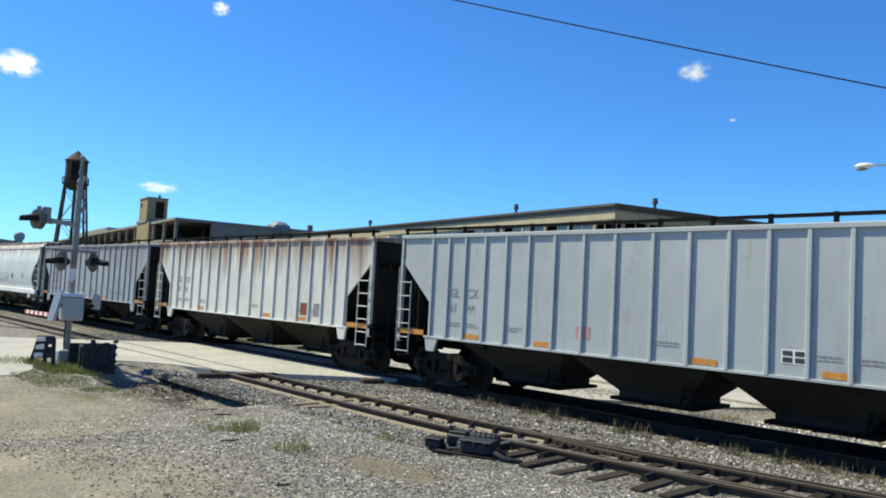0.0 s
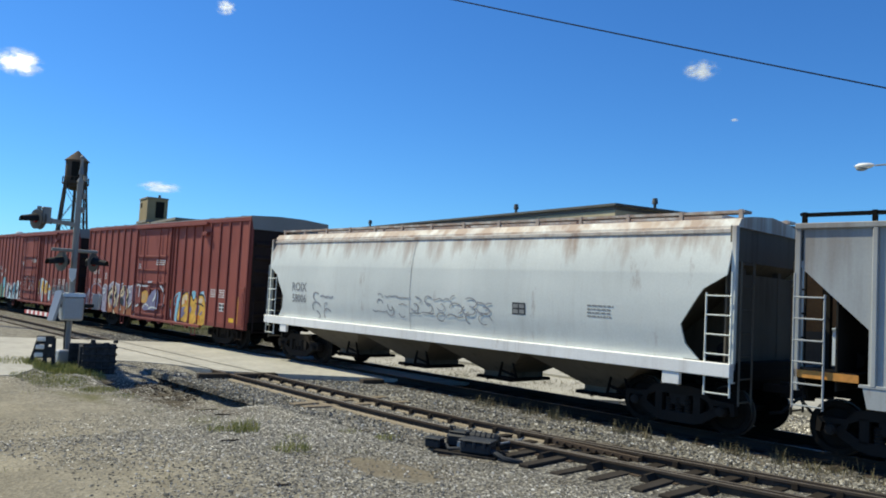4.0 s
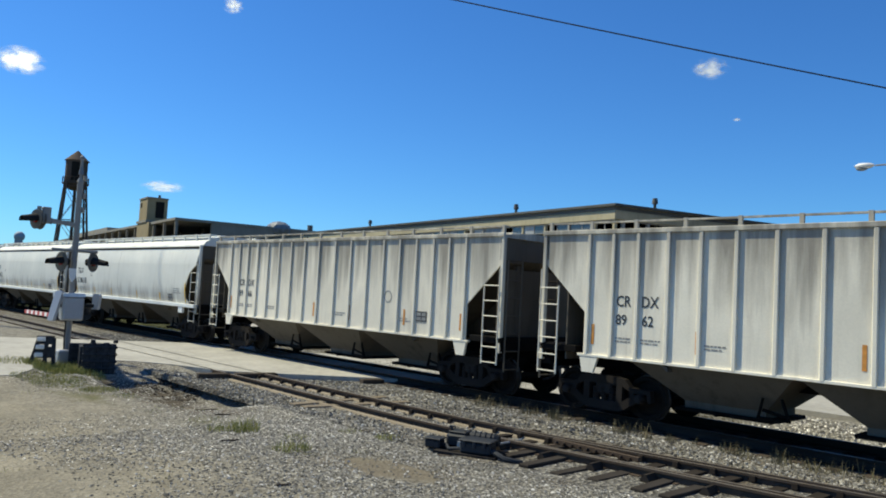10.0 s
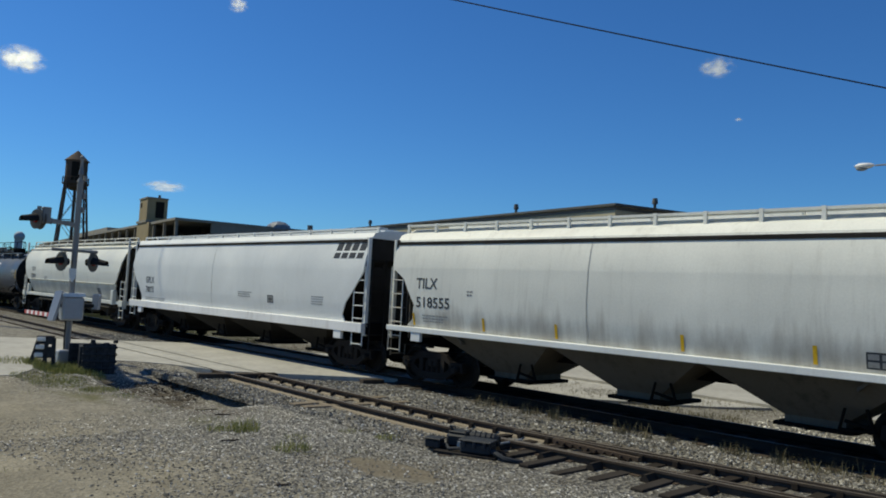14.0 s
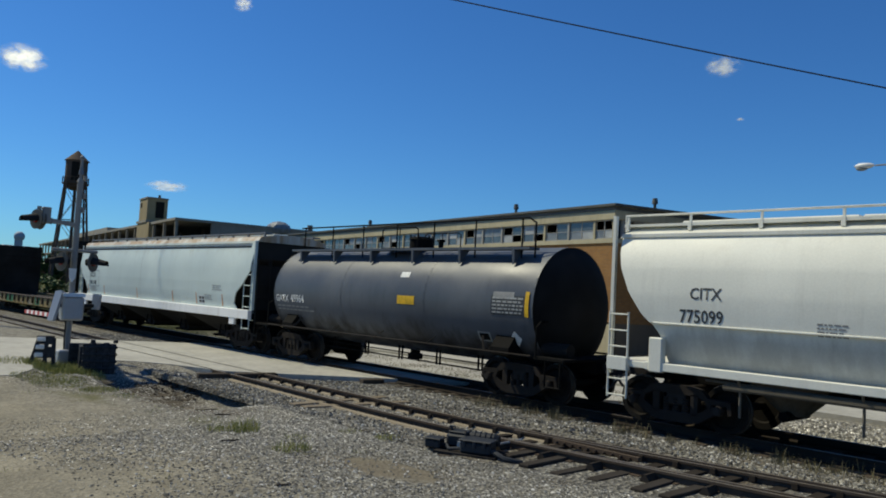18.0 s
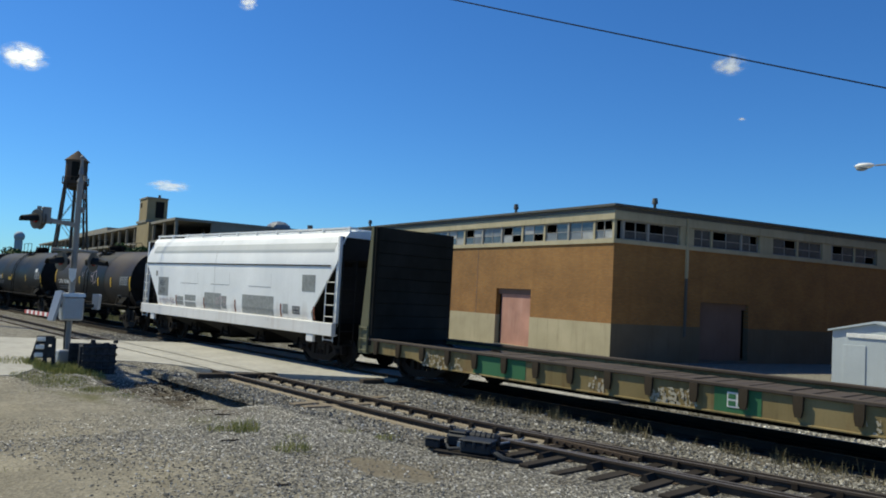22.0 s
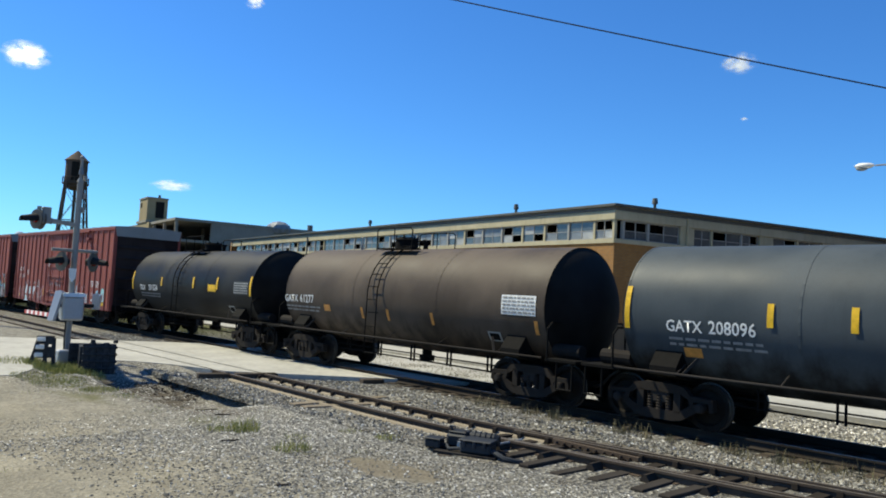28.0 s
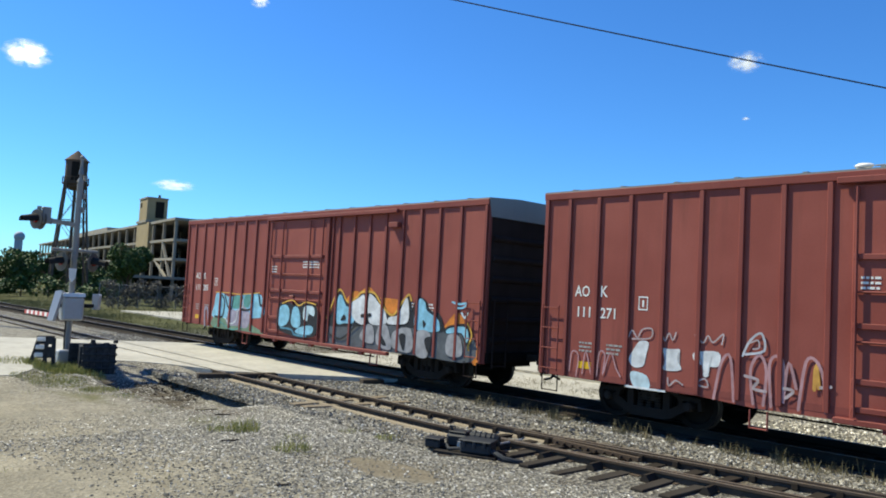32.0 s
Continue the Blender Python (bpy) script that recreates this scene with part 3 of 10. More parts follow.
# two bared, split ends beside the near rail
for x, y, k in ((-13.95, 8.95, 4), (-13.35, 8.98, -5)):
    piece("tie", tie_pale_mesh, siding, pose(x, y + 0.9, -0.165, 0, 0, k))
plate = mesh_of("tie_plate", box(bmesh.new(), -0.08, 0.08, -0.11, 0.11, 0.0, 0.025), M["rail"])
def dust_bank(line, off, x0, x1, w):
    """A low bank of tan dust along one side of a rail."""
    bm = bmesh.new()
    rows = []
    for i in range(41):
        x = x0 + (x1 - x0) * i / 40
        y = line_y(line, x) + off
        ww = w * (1 + 0.35 * noise.noise(Vector((x * 1.7, off * 9, 0))))
        rows.append([bm.verts.new((x, y + q * ww, -0.21 + h)) for q, h in ((-1.0, -0.02), (-0.4, 0.035), (0.4, 0.05), (1.0, 0.0))])
    for a, b in zip(rows, rows[1:]):
        for k in range(3):
            bm.faces.new((a[k], b[k], b[k + 1], a[k + 1]))
    return bm


def line_y(line, x):
    for (x0, y0), (x1, y1) in zip(line, line[1:]):
        if x <= x1:
            return y0 + (y1 - y0) * (x - x0) / (x1 - x0)
    return line[-1][1]


M["dust"] = weathered("tan_track_dust", (0.235, 0.195, 0.137), (0.09, 0.07, 0.05), 0.9, 0.95, spec=0.1)
part("dust_bank", dust_bank(near_line, -0.17, -18.0, -9.0, 0.075), M["dust"], siding, "tan dust banked along the rail")
part("dust_bank", dust_bank(far_line, -0.17, -18.0, -8.6, 0.075), M["dust"], siding, "tan dust banked along the rail")
spike = mesh_of("spike", box(bmesh.new(), -0.045, 0.045, -0.035, 0.035, 0.0, 0.09, 0.006), M["rail_black"])


for i in range(30):
    x = -18.1 + 0.56 * i
    for line in (near_line, far_line):
        y = line_y(line, x)
        piece("tie_plate", plate, siding, pose(x, y, -0.215))
        if line is far_line:
            piece("spike", spike, siding, pose(x + 0.05, y - 0.19, -0.19))
for x, y, w in ((-18.55, 9.10, 0.42), (-18.30, 10.15, 0.55), (-16.30, 12.45, 0.30)):
    solid("crossing_timber", box(bmesh.new(), -0.14, 0.14, -w, w, -0.16, 0.0, 0.015), M["tie"], "dark timber at the edge of the crossing", "timber", pose(x, y, -0.075, 0, 0, -14))


# ---------- loose stones ----------
def make_stones(name, n, x0, x1, y0, y1, zf, s0, s1, seed, label, material="stone", flat=0.75):
    rg = np.random.default_rng(seed)
    base = np.array([(1, 0, 0), (-1, 0, 0), (0, 1, 0), (0, -1, 0), (0, 0, 1), (0, 0, -1)], float)
    tri = np.array([(0, 2, 4), (2, 1, 4), (1, 3, 4), (3, 0, 4), (2, 0, 5), (1, 2, 5), (3, 1, 5), (0, 3, 5)])
    px = rg.uniform(x0, x1, n)
    py = rg.uniform(y0, y1, n)
    keep = np.array([zf(a, b) is not None for a, b in zip(px, py)])
    px, py = px[keep], py[keep]
    n = len(px)
    pz = np.array([zf(a, b) for a, b in zip(px, py)])
    sz = rg.uniform(s0, s1, n) * rg.uniform(0.6, 1.0, n)
    jit = rg.uniform(0.55, 1.25, (n, 6, 1))
    ang = rg.uniform(0, 6.28, n)
    v = base[None] * jit * sz[:, None, None]
    v = v + rg.normal(0, 0.18, v.shape) * sz[:, None, None]
    v[:, :, 2] *= flat
    c, s = np.cos(ang)[:, None], np.sin(ang)[:, None]
    vx = v[:, :, 0] * c - v[:, :, 1] * s + px[:, None]
    vy = v[:, :, 0] * s + v[:, :, 1] * c + py[:, None]
    vz = v[:, :, 2] + pz[:, None]
    verts = np.stack([vx, vy, vz], -1).reshape(-1, 3)
    faces = (tri[None] + (np.arange(n) * 6)[:, None, None]).reshape(-1, 3)
    me = bpy.data.meshes.new(name)
    me.from_pydata(verts.tolist(), [], faces.tolist())
    me.materials.append(M[material])
    return tagged(new(name, me), label, "stones", kind="stuff")


def on_road(x, y):
    return road_left(y) < x < road_edge(y) + 0.05


def near_z(x, y):
    if on_road(x, y) or y > 8.6:
        return None
    d = noise.noise(Vector((x * 0.22, y * 0.22, 9.0)))
    h = ((x * 91.7 + y * 47.3) * 1543.77) % 1.0
    if (((x + 15.6) / 1.6) ** 2 + ((y - 7.25) / 0.6) ** 2 < 1 + d or ((x + 8.5) / 0.9) ** 2 + ((y - 6.8) / 0.4) ** 2 < 1 + d) and h > 0.08:
        return None
    lim = -0.05 + (y - 3.4) / 3.2 + (x + 13) * 0.04 + d * 0.9
    if ((x * 12.9898 + y * 78.233) * 43758.5453) % 1.0 > lim:
        return None
    return ground_height(x, y) + 0.004


def bed_z(x, y):
    if on_road(x, y):
        return None
    if 8.2 <= y <= 11.5:
        return -0.20 if x < -9.8 else -0.225
    if 11.5 < y < 12.9:
        return -0.19
    return None


make_stones("ballast_stones", 40000, -34, -2, 8.2, 12.9, bed_z, 0.018, 0.048, 1, "loose gray crushed stone of the track beds")
make_stones("gravel_stones", 85000, -22, -10.2, 1, 8.6, near_z, 0.009, 0.030, 2, "scattered pale gravel on the ground", "stone_pale", 0.35)
make_stones("coarse_gravel", 62000, -12.6, -3, 1, 8.6, near_z, 0.011, 0.034, 21, "coarse gray gravel beside the siding", "stone_mid", 0.55)
# dark clods; the tone also stands in for shadow on the bank
M["clod"] = plain("dark_clods", (0.060, 0.046, 0.033), 0.95, var=0.5)


def bank_z(x, y):
    q = ((x + 18.7) / 1.7) ** 2 + ((y - 8.05) / 0.5) ** 2
    return ground_height(x, y) + 0.005 if q < 0.8 + noise.noise(Vector((x * 1.3, y * 1.3, 5))) and not on_road(x, y) else None


make_stones("earth_clods", 700, -21, -16.0, 7.0, 9.0, bank_z, 0.03, 0.09, 12, "dark clods of earth thrown up beside the road", "clod")
make_stones("lot_stones", 7500, -8.6, 0, 15.9, 20.2, lambda x, y: ground_height(x, y) + 0.02 + 0.12 * max(0, noise.noise(Vector((x * 0.5, y * 0.5, 2)))), 0.02, 0.055, 4, "white broken stone beyond the main track", "stone_white")


# ---------- sticks lying on the gravel ----------
M["stick"] = weathered("dark_stick", (0.045, 0.034, 0.025), (0.10, 0.08, 0.06), 0.6, 0.9, spec=0.1)
for x, y, turn, w in ((-8.37, 5.11, 78, 0.11), (-11.15, 5.80, 80, 0.15), (-13.46, 6.83, 70, 0.14), (-14.19, 6.85, 84, 0.22)):
    bm = prism(bmesh.new(), [(-w, -0.008), (-w * 0.4, -0.016), (w * 0.7, -0.014), (w, 0.003), (w * 0.3, 0.012), (-w * 0.8, 0.010)], 'z', -0.006, 0.014)
    solid("stick", bm, M["stick"], "short dark piece of wood on the gravel", "stick", pose(x, y, ground_height(x, y) + 0.012, 0, 0, turn))


# ---------- grass ----------
def make_grass(name, spots, material, label, seed):
    rg = random.Random(seed)
    verts, faces = [], []
    for cx, cy, r, n, h in spots:
        for _ in range(n):
            a, q = rg.uniform(0, 6.28), r * math.sqrt(rg.random())
            x, y = cx + q * math.cos(a), cy + q * math.sin(a)
            z = ground_height(x, y) - 0.01 if not 11.9 < y < 15.5 else -0.2
            hh = h * rg.uniform(0.4, 1.15)
            t = rg.uniform(0, 6.28)
            w = 0.004 + 0.010 * h
            dx, dy = math.cos(t) * w, math.sin(t) * w
            lx, ly = rg.uniform(-0.5, 0.5) * hh, rg.uniform(-0.5, 0.5) * hh
            k = len(verts)
            verts += [(x - dx, y - dy, z), (x + dx, y + dy, z), (x + dx * 0.7 + lx * 0.4, y + dy * 0.7 + ly * 0.4, z + hh * 0.6), (x - dx * 0.7 + lx * 0.4, y - dy * 0.7 + ly * 0.4, z + hh * 0.6), (x + lx, y + ly, z + hh)]
            faces += [(k, k + 1, k + 2, k + 3), (k + 3, k + 2, k + 4)]
    me = bpy.data.meshes.new(name)
    me.from_pydata(verts, [], faces)
    me.materials.append(material)
    return tagged(new(name, me), label, "grass", kind="stuff")


rg = random.Random(17)
spots = [(-21.6, 6.2, 0.8, 1300, 0.19), (-20.7, 6.0, 0.6, 900, 0.20), (-20.3, 6.6, 0.4, 350, 0.16), (-19.2, 5.35, 0.8, 900, 0.085), (-18.4, 5.35, 0.6, 500, 0.08), (-17.3, 5.85, 0.40, 450, 0.09), (-16.3, 6.1, 0.3, 110, 0.09), (-22.3, 5.4, 0.7, 420, 0.14), (-11.95, 6.45, 0.28, 150, 0.22), (-12.1, 6.1, 0.22, 90, 0.12), (-13.1, 6.3, 0.35, 110, 0.06), (-10.2, 6.35, 0.30, 170, 0.15), (-10.9, 6.9, 0.25, 60, 0.09), (-10.2, 8.2, 0.22, 150, 0.10), (-11.0, 8.0, 0.2, 80, 0.07), (-14.5, 6.6, 0.6, 120, 0.06)]
for i in range(26):
    spots.append((rg.uniform(-25, -6), rg.uniform(1, 8), rg.uniform(0.08, 0.4), rg.randrange(8, 30), rg.uniform(0.03, 0.06)))
make_grass("grass_tufts", spots, M["grass"], "low tufts of half-dry grass", 5)
spots = [(rg.uniform(-13, -3), rg.uniform(12.35, 12.75), 0.10, rg.randrange(6, 16), rg.uniform(0.12, 0.30)) for _ in range(90)]
spots += [(rg.uniform(-34, -9), rg.uniform(15.9, 20.3), 0.7, 90, 0.16) for _ in range(110)]
make_grass("dry_weeds", spots, M["dry_grass"], "thin dry weeds along the rails", 6)
spots = [(rg.uniform(-80, -31), rg.uniform(15.8, 21), 1.4, 110, 0.22) for _ in range(130)]
spots += [(rg.uniform(-110, -50), rg.uniform(16, 40), 2.0, 60, 0.4) for _ in range(120)]
make_grass("verge_grass", spots, leaf_material("verge_grass_blades", (0.035, 0.055, 0.012), (0.12, 0.125, 0.035)), "grassy verge beyond the track", 7)
# ---------- writing and paint on the cars ----------
def text_mesh(body, size, material, place, stretch=1.0):
    """Letters in a car's near side; place(x, h) gives the spot for letter coordinates."""
    cu = bpy.data.curves.new("lettering", 'FONT')
    cu.body, cu.size = body, size
    cu.resolution_u = 2
    cu.offset = size * 0.014
    ob = bpy.data.objects.new("lettering", cu)
    scene.collection.objects.link(ob)
    dg = bpy.context.evaluated_depsgraph_get()
    me = bpy.data.meshes.new_from_object(ob.evaluated_get(dg))
    bpy.data.objects.remove(ob)
    bpy.data.curves.remove(cu)
    for v in me.vertices:
        v.co = place(v.co.x * stretch, v.co.y)
    me.materials.clear()
    me.materials.append(material)
    me.name = "lettering"
    return me


def letters(car, body, x, z, size, material, surf, stretch=0.92, name="lettering"):
    me = text_mesh(body, size, material, lambda a, b: Vector((x + a, surf(z + b) - 0.006, z + b)), stretch)
    return piece(name, me, car)


def panel(bm, x0, x1, z0, z1, surf, off=0.005, nz=3):
    """A painted patch that follows the side's curve."""
    rows = []
    for i in range(nz + 1):
        z = z0 + (z1 - z0) * i / nz
        rows.append((bm.verts.new((x0, surf(z) - off, z)), bm.verts.new((x1, surf(z) - off, z))))
    for a, b in zip(rows, rows[1:]):
        bm.faces.new((a[0], a[1], b[1], b[0]))
    return bm


def fine_print(car, x, z, w, rows, material, surf, rng, name="small_print", h=0.038, gap=0.078):
    bm = bmesh.new()
    for i in range(rows):
        xx = x
        while xx < x + w * rng.uniform(0.75, 1.0):
            ww = rng.uniform(0.03, 0.12)
            panel(bm, xx, min(xx + ww, x + w), z - i * gap - h, z - i * gap, surf, 0.005, 1)
            xx += ww + 0.02
    return part(name, bm, material, car)


def data_box(car, x, z, w, h, surf, frame_mat, fill_mat, rng):
    bm = bmesh.new()
    panel(bm, x, x + w, z, z + h, surf, 0.005, 2)
    plate = part("data_panel", bm, frame_mat, car)
    bm = bmesh.new()
    for a in (0.06, 0.54):
        for b in (0.1, 0.55):
            panel(bm, x + w * a, x + w * (a + 0.38), z + h * b, z + h * (b + 0.33), surf, 0.009, 1)
    part("data_field", bm, fill_mat, plate)


def blob(bm, cx, cz, rx, rz, off, surf, rng, n=18, rag=0.3, idx=0):
    ph = [rng.uniform(0, 6.28) for _ in range(3)]
    vs = []
    for i in range(n):
        a = i / n * 2 * math.pi
        k = 1 + rag * (0.5 * math.sin(2 * a + ph[0]) + 0.4 * math.sin(3 * a + ph[1]) + 0.35 * math.sin(5 * a + ph[2]))
        x, z = cx + rx * k * math.cos(a), cz + rz * k * math.sin(a)
        vs.append(bm.verts.new((x, surf(z) - off, z)))
    f = bm.faces.new(vs)
    f.material_index = idx


def stroke(bm, pts, w, off, surf, idx):
    """A painted line through pts (x, z): one ribbon with round ends."""
    ps = [Vector(p) for p in pts]
    ps = [p for i, p in enumerate(ps) if i == 0 or (p - ps[i - 1]).length > 1e-4]
    if len(ps) < 2:
        return
    dirs = [(b - a).normalized() for a, b in zip(ps, ps[1:])]
    dirs = [dirs[0]] + [(a + b).normalized() if (a + b).length > 0.3 else b for a, b in zip(dirs, dirs[1:])] + [dirs[-1]]
    vert = lambda x, z, o: bm.verts.new((x, surf(z) - o, z))
    prev = None
    for i, (p, d) in enumerate(zip(ps, dirs)):
        n = Vector((-d.y, d.x)) * w / 2
        o = off + 0.00008 * i
        if prev is None:
            cap = [vert(p.x + n.x * math.cos(q) - d.x * w / 2 * math.sin(q), p.y + n.y * math.cos(q) - d.y * w / 2 * math.sin(q), o) for q in (0, 0.8, 1.57, 2.34, math.pi)]
            bm.faces.new(cap).material_index = idx
            cur = (cap[0], cap[-1])
        elif i == len(ps) - 1:
            cap = [vert(p.x + n.x * math.cos(q) + d.x * w / 2 * math.sin(q), p.y + n.y * math.cos(q) + d.y * w / 2 * math.sin(q), o) for q in (0, 0.8, 1.57, 2.34, math.pi)]
            bm.faces.new(cap).material_index = idx
            cur = (cap[0], cap[-1])
        else:
            cur = (vert(p.x + n.x, p.y + n.y, o), vert(p.x - n.x, p.y - n.y, o))
        if prev:
            bm.faces.new((prev[0], prev[1], cur[1], cur[0])).material_index = idx
        prev = cur


PAINT = {}


def paint(name, c):
    if name not in PAINT:
        PAINT[name] = plain("spray_" + name, c, 0.55, var=0.3, scale=5)
    return PAINT[name]


paint("black", (0.02, 0.02, 0.022)), paint("white", (0.68, 0.70, 0.70)), paint("ochre", (0.62, 0.33, 0.07))
paint("violet", (0.20, 0.19, 0.30)), paint("rust", (0.24, 0.075, 0.035)), paint("gray", (0.33, 0.33, 0.34)), paint("orange", (0.68, 0.22, 0.03))
paint("pink", (0.50, 0.25, 0.24)), paint("teal", (0.10, 0.30, 0.27)), paint("slate", (0.10, 0.11, 0.12)), paint("dusty", (0.42, 0.34, 0.34)), paint("amber", (0.36, 0.125, 0.045))


paint("lavender", (0.33, 0.30, 0.37)), paint("cream", (0.66, 0.52, 0.34)), paint("pale_gray", (0.50, 0.51, 0.54)), paint("sky", (0.24, 0.52, 0.66)), paint("sun", (0.66, 0.38, 0.06))
paint("navy", (0.022, 0.045, 0.075)), paint("ice", (0.52, 0.66, 0.70)), paint("steel_blue", (0.08, 0.24, 0.34)), paint("moss", (0.16, 0.25, 0.16)), paint("brick_red", (0.36, 0.085, 0.06)), paint("rose", (0.55, 0.20, 0.19)), paint("rosy", (0.42, 0.24, 0.25)), paint("aqua", (0.36, 0.66, 0.66))


def rounded(pts, closed):
    """Points smoothed into a flowing line."""
    n, out = len(pts), []
    for i in range(n if closed else n - 1):
        q = [pts[(i + k) % n] if closed else pts[max(0, min(n - 1, i + k))] for k in (-1, 0, 1, 2)]
        for u in (0.0, 0.25, 0.5, 0.75):
            out.append(tuple(0.5 * (2 * b + (c - a) * u + (2 * a - 5 * b + 4 * c - d) * u * u + (3 * b - a - 3 * c + d) * u ** 3) for a, b, c, d in zip(*q)))
    return out if closed else out + [pts[-1]]


def mural(car, surf, shapes, label):
    """A sprayed piece: colour fields (width 0) and strokes, laid over one another in order."""
    base = None
    for i, (col, w, pts) in enumerate(shapes):
        bm = bmesh.new()
        off = 0.006 + 0.0012 * i
        if w:
            stroke(bm, rounded(pts, False), w, off, surf, 0)
        else:
            bm.faces.new([bm.verts.new((x, surf(z) - off, z)) for x, z in rounded(pts, True)])
            bmesh.ops.triangulate(bm, faces=bm.faces)
        if base is None:
            base = part("graffiti", bm, [PAINT[col]], car, label)
        else:
            part("painted_letter", bm, [PAINT[col]], base)
    return base


def scrawl(car, x0, x1, z0, z1, col, surf, seed, n=8, w=0.035):
    """Quick tags: rounded loops, hooks and dashes in thin paint, each a stroke of its own."""
    rng = random.Random(seed)
    step = (x1 - x0) / n
    for i in range(n):
        cx = x0 + step * (i + 0.5)
        for k in range(3):
            bm = bmesh.new()
            cz = z0 + (z1 - z0) * (k + rng.uniform(0.3, 0.7)) / 3
            rx, rz = step * rng.uniform(0.25, 0.6), (z1 - z0) * rng.uniform(0.12, 0.26)
            a0, da = rng.uniform(0, 360), rng.uniform(120, 320)
            if rng.random() < 0.3:
                pts = [(cx - rx + 2 * rx * q / 5, cz + rng.uniform(-0.3, 0.3) * rz) for q in range(6)]
            else:
                pts = [(cx + rx * math.cos(radians(a0 + da * q / 9)) * (1 - 0.04 * q), cz + rz * math.sin(radians(a0 + da * q / 9))) for q in range(10)]
            stroke(bm, pts, w * rng.uniform(0.7, 1.2), 0.006 + (3 * i + k) * 0.0003, surf, 0)
            part("painted_tag", bm, [PAINT[col]], car)


# ---------- running gear, one set of meshes for all ----------
WHEEL_R, AXLE_GAP = 0.43, 1.75


def lathe_y(bm, prof, n=28):
    """A turned form about the y axis; prof: (radius, y)."""
    rings = []
    for r, y in prof:
        rings.append([bm.verts.new((r * math.cos(i / n * 2 * math.pi), y, r * math.sin(i / n * 2 * math.pi))) for i in range(n)])
    for a, b in zip(rings, rings[1:]):
        for i in range(n):
            bm.faces.new((a[i], a[(i + 1) % n], b[(i + 1) % n], b[i]))
    bm.faces.new(rings[0])
    bm.faces.new(rings[-1][::-1])
    bmesh.ops.recalc_face_normals(bm, faces=bm.faces)
    return bm


def make_running_gear():
    g = {}
    bm = bmesh.new()
    lathe_y(bm, [(0.02, -0.06), (0.13, -0.06), (0.15, -0.02), (0.31, 0.0), (0.34, -0.065), (WHEEL_R, -0.065), (WHEEL_R, 0.05), (WHEEL_R + 0.028, 0.055), (WHEEL_R + 0.028, 0.085), (0.34, 0.085), (0.31, 0.03), (0.15, 0.04), (0.02, 0.05)])
    for f in bm.faces:
        c = f.calc_center_median()
        if abs(math.hypot(c.x, c.z) - WHEEL_R) < 0.02:
            f.material_index = 1
    g["wheel"] = mesh_of("wheel", bm, [M["wheel"], M["tread"]], True)
    g["axle"] = mesh_of("axle", rod(bmesh.new(), (0, -1.02, 0), (0, 1.02, 0), 0.075, 12), M["wheel"], True)
    bm = bmesh.new()
    hb = AXLE_GAP / 2
    top = [(-hb - 0.24, 0.50), (-hb - 0.20, 0.60), (-hb + 0.22, 0.62), (-0.52, 0.76), (-0.30, 0.80), (0.30, 0.80), (0.52, 0.76), (hb - 0.22, 0.62), (hb + 0.20, 0.60), (hb + 0.24, 0.50)]
    low = [(hb + 0.20, 0.36), (hb - 0.16, 0.36), (hb - 0.34, 0.34), (0.50, 0.17), (0.30, 0.13), (-0.30, 0.13), (-0.50, 0.17), (-hb + 0.34, 0.34), (-hb + 0.16, 0.36), (-hb - 0.20, 0.36)]
    ring = top + low
    # upper bar, lower bar, columns
    prism(bm, [top[2], top[3], top[4], top[5], top[6], top[7], (hb - 0.2, 0.52), (0.45, 0.63), (-0.45, 0.63), (-hb + 0.2, 0.52)], 'y', -0.07, 0.07)
    prism(bm, [(-hb + 0.12, 0.50), (-0.42, 0.30), (0.42, 0.30), (hb - 0.12, 0.50), (hb - 0.05, 0.36), (0.48, 0.15), (0.3, 0.12), (-0.3, 0.12), (-0.48, 0.15), (-hb + 0.05, 0.36)], 'y', -0.07, 0.07)
    for s in (-1, 1):
        prism(bm, [(s * 0.32, 0.28), (s * 0.46, 0.28), (s * 0.46, 0.65), (s * 0.32, 0.65)], 'y', -0.07, 0.07)
        prism(bm, [(s * (hb - 0.28), 0.62), (s * (hb + 0.22), 0.60), (s * (hb + 0.24), 0.38), (s * (hb + 0.17), 0.36), (s * (hb + 0.14), 0.52), (s * (hb - 0.14), 0.52), (s * (hb - 0.2), 0.38)], 'y', -0.075, 0.075)
    g["side_frame"] = mesh_of("side_frame", bm, M["truck"])
    bm = lathe_y(bmesh.new(), [(0.02, 0.0)] + [(0.078 if k % 2 == 0 else 0.058, k * 0.026) for k in range(11)] + [(0.02, 0.26)], 12)
    bmesh.ops.rotate(bm, verts=bm.verts, cent=(0, 0, 0), matrix=Matrix.Rotation(radians(90), 3, 'X'))
    g["spring"] = mesh_of("spring", bm, M["truck"])
    bm = box(bmesh.new(), -0.20, 0.20, -1.05, 1.05, 0.42, 0.78, 0.03)
    rod(bm, (0, 0, 0.7), (0, 0, 0.86), 0.2, 16)
    g["bolster"] = mesh_of("bolster", bm, M["truck"])
    bm = rod(bmesh.new(), (0, 0, 0), (0, -0.13, 0), 0.10, 14, 0.085)
    rod(bm, (0, -0.13, 0), (0, -0.15, 0), 0.06, 10)
    g["bearing_cap"] = mesh_of("bearing_cap", bm, M["truck"], True)
    bm = box(bmesh.new(), -0.05, 0.05, -0.72, 0.72, 0.30, 0.40)
    for s in (-0.75, 0.75):
        box(bm, -0.03, 0.09, s - 0.05, s + 0.05, 0.26, 0.52)
